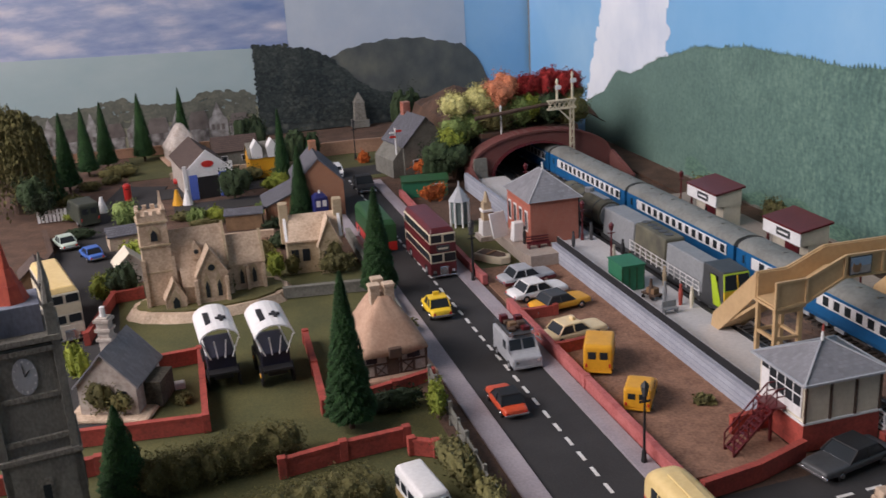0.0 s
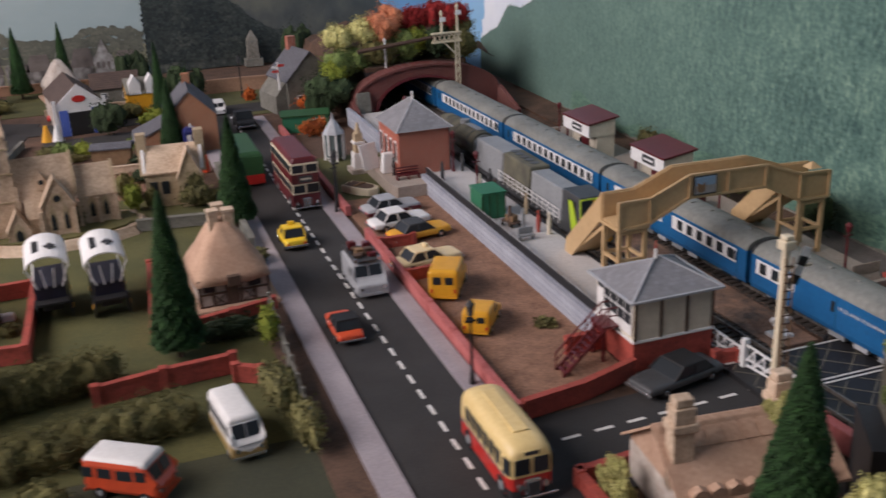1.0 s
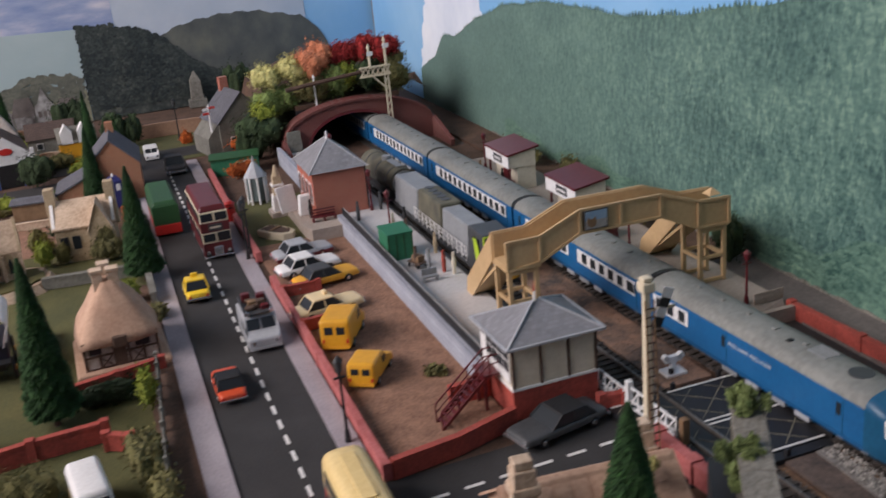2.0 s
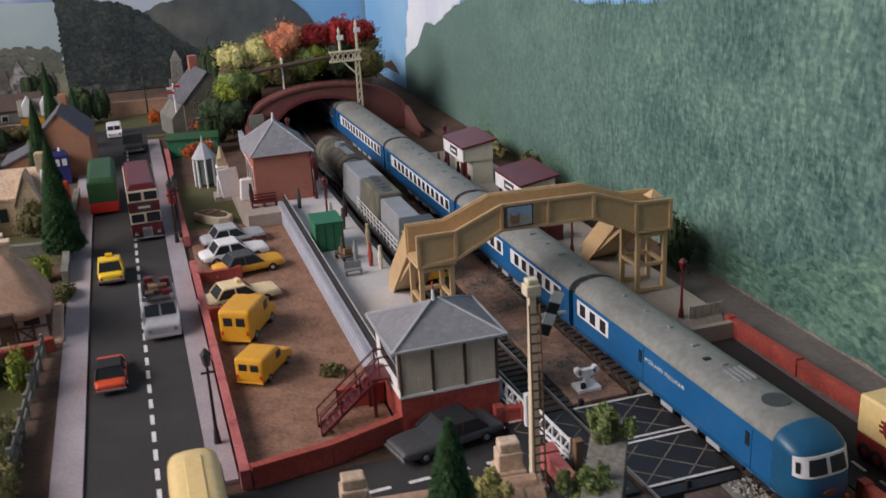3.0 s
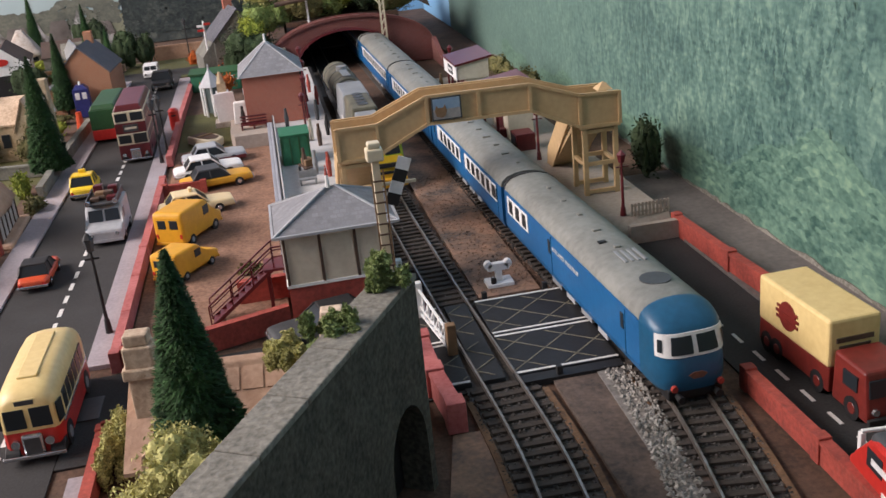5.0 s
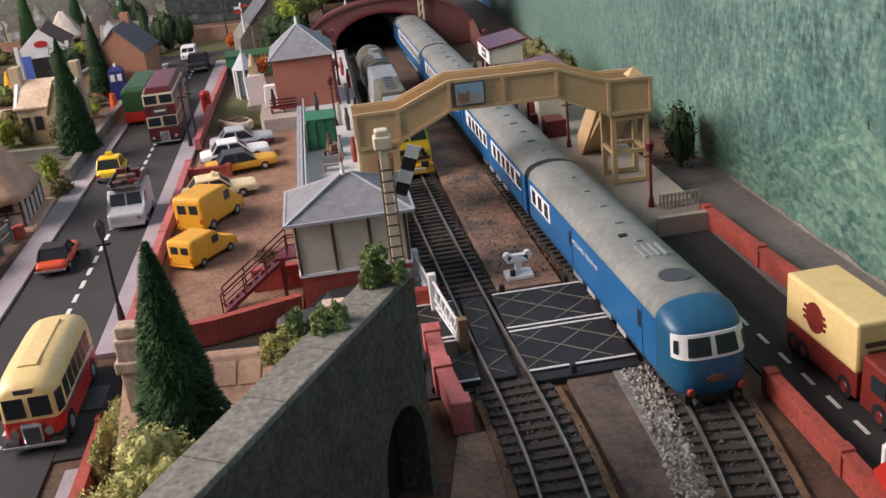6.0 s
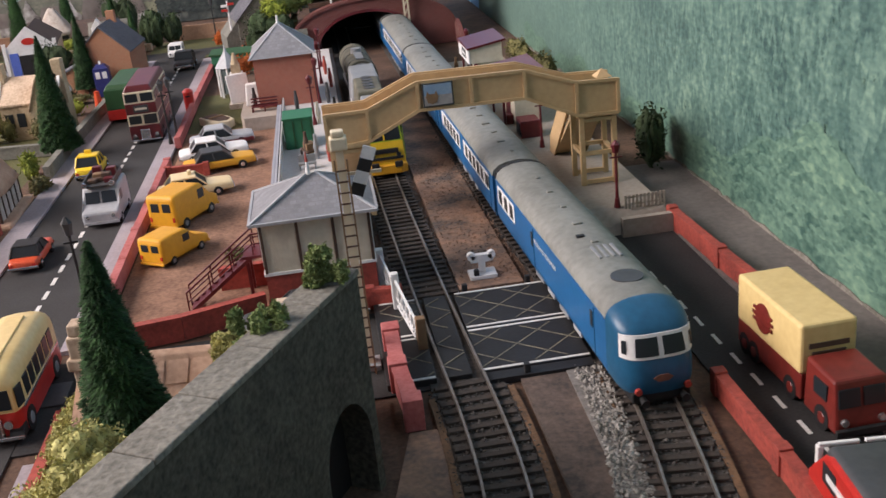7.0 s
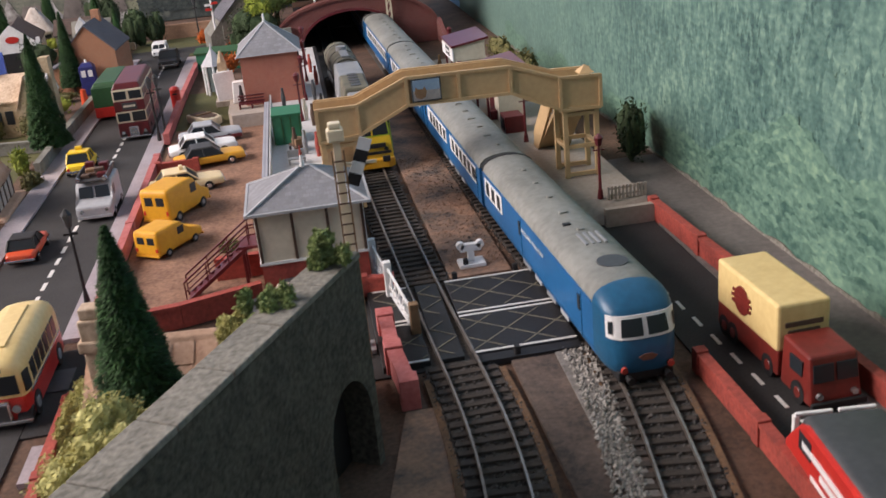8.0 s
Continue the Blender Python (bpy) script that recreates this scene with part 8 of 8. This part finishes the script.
for i in range(3):
    part("seat_slat", BX(-13, -4 + i * 2.4, 4.4, 13, -2.4 + i * 2.4, 5.2), "maroon", t)
for x in (-12, 0, 12):
    part("leg", BX(x - 0.8, -3.5, 0, x + 0.8, 4, 4.4), "maroon", t)


def shelter(x, y, label):
    t = thing("platform_shelter", label, "shelter", x, y, 13)
    part("wall", BX(-2, -30, 0, 20, 30, 30), "creamdirty", t)
    prism(bm := B(), [(-14, 39.5), (-14, 41.5), (24, 47.5), (24, 45.5)], "y", -33, 33)
    part("roof", bm, "maroon", t, "dull maroon sloping roof")
    fs = part("fascia", BX(-13.2, -32, 26, -11.8, 32, 39.6), "white", t, "white fascia board")
    part("sign", BX(-13.6, -15, 29, -13.1, 8, 37), "darkgrey", fs, "dark name sign with pale bars")
    part("sign_bar", BX(-13.8, -12, 32, -13.5, 5, 34), "white", fs)
    part("end_board", prism(B(), [(-11.7, 26), (-2, 26), (20, 26), (20, 44.8), (-11.7, 39.8)], "y", -31.4, -30), "creamdirty", t)
    part("doorway", BX(-2.5, -12, 0, -1.9, 8, 22), "maroon", t)
    for yy in (-26, 26):
        part("post", BX(-11.5, yy - 1, 0, -9.5, yy + 1, 27), "maroon", t)
    part("bench", BX(-8, -22, 0, -2, -14, 8, bevel=0.4), "maroon", t)
    return t


shelter(344, 1016, "small platform shelter with white fascia and maroon roof")
shelter(346, 862, "small platform shelter with white fascia and maroon roof")
t = thing("luggage_crate", "dark red open crate on the far platform", "crate", 348, 800, 13)
part("box", BX(-8, -10, 0, 8, 10, 14, bevel=0.5), "maroon", t)
# The box is closed; a black plate paints its shaded opening.
part("opening", BX(-8.5, -7, 3, -7.8, 7, 12), "black", t)

# plain model figures on the platforms
figs = [(191, 1012, "darkgrey"), (196, 1086, "wallred"), (196, 942, "black"), (168, 824, "timber"), (176, 812, "grey"), (186, 800, "wallred"), (192, 790, "creamdirty"),
        (186, 905, "timber"), (160, 990, "darkgrey"), (118, 1030, "black"), (334, 1010, "black"), (328, 1060, "wood"), (180, 930, "creamdirty"), (196, 850, "stonepale"), (192, 1160, "wallred")]
for x, y, m in figs:
    t = thing("model_figure", "tiny plain painted model figure on the platform", "figurine", x, y, 13, group="platform figures")
    bm = tube(B(), (0, 0, 0), (0, 0, 10), 1.7, 2.2, 8)
    tube(bm, (0, 0, 10), (0, 0, 16), 2.5, 1.5, 8)
    tube(bm, (0, 0, 16), (0, 0, 20.5), 1.4, 1.3, 8)
    part("figure", bm, m, t)
t = thing("luggage_trolley", "small dark luggage trolley on the platform", "trolley", 170, 826, 13, 20)
part("bed", BX(-5, -9, 4, 5, 9, 5.4), "timber", t)
for s in (-1, 1):
    for yy in (-6, 6):
        part("wheel", tube(B(), (s * 4.6, yy, 2), (s * 5.6, yy, 2), 2, 2, 10), "black", t)
part("load", BX(-4, -6, 5.4, 4, 4, 11, bevel=0.6), "wood", t)
t = thing("platform_bench", "small grey slatted platform bench", "bench", 168, 786, 13)
part("plank", BX(-7, -3, 4, 7, 3, 5.4), "grey", t)
part("back", BX(-7, 2, 5.4, 7, 3, 11), "grey", t)
for s in (-1, 1):
    part("leg", BX(s * 6 - 0.7, -2.5, 0, s * 6 + 0.7, 2.5, 4), "grey", t)
t = thing("orange_cone_figure", "small bright orange workman's marker by the stone wall", "marker", -68, 1190, 0)
part("body", tube(B(), (0, 0, 0), (0, 0, 20), 5, 3, 8), "orange", t)
for x, y, c in ((-352, 1450, "white"), (-250, 1440, "yellow"), (-236, 1436, "white")):
    t = thing("garden_ornament", "small painted garden ornament beside the lane", "ornament", x, y, 0)
    part("body", tube(B(), (0, 0, 0), (0, 0, 16), 8, 3.5, 10), c, t)
    part("top", tube(B(), (0, 0, 16), (0, 0, 22), 3.2, 2.4, 8), c, t)
t = thing("bird_bath", "small white stone trough in the cottage yard", "trough", -274, 830, -0.6)
part("bowl", BX(-9, -4, 0, 9, 4, 6, bevel=1.2), "white", t)
t = thing("drain_cover", "dark square cover set in the pavement", "drain cover", 36, 486, 0.2)
part("plate", BX(-7, -12, 0, 7, 12, 0.6, bevel=0.2), "darkgrey", t)

# scrub, hedgerows and plots of the village
rng = random.Random(44)
for i in range(34):
    x, y = rng.uniform(-410, -70), rng.uniform(1120, 1720)
    if (-335 < x < -255 and y < 1560) or (-260 < x < -160 and 1440 < y < 1620) or (-120 < x < -20 and 1260 < y < 1400):
        continue
    m = rng.choice(["leafolive", "leafdark", "leafolive", "leafgreen", "leafyellow"])
    bush(x, y, -0.6, rng.uniform(14, 30), rng.uniform(8, 14), rng.uniform(7, 16), m, {"leafolive": "low olive brown scrub in the village", "leafdark": "low dark green scrub in the village", "leafgreen": "low green hedge clump in the village", "leafyellow": "low yellow-green shrub in the village"}[m], 200 + i, n=520, size=2.0)
line_wall("stone_wall", [(-300, 1250), (-220, 1236), (-140, 1230)], 9, 4, "stone", "low brown stone wall behind the church", posts=False)
line_wall("stone_wall", [(-256, 1600), (-150, 1606), (-60, 1580)], 10, 4, "stone", "low brown stone wall beyond the garage", posts=False)
line_wall("stone_wall", [(-420, 1350), (-404, 1250), (-424, 1100)], 12, 5, "timber", "dark brown bank wall beside the side road", posts=False)
rect("plot_brown", -300, 1120, -140, 1236, -0.5, "dirt", "reddish brown plot behind the church", 0.5)
rect("plot_lane", -256, 1390, -66, 1440, -0.4, "asphalt", "dark lane before the garage", 0.5)
rect("plot_field", -320, 1620, -100, 1800, -0.5, "grass", "olive field below the backdrop", 0.5)
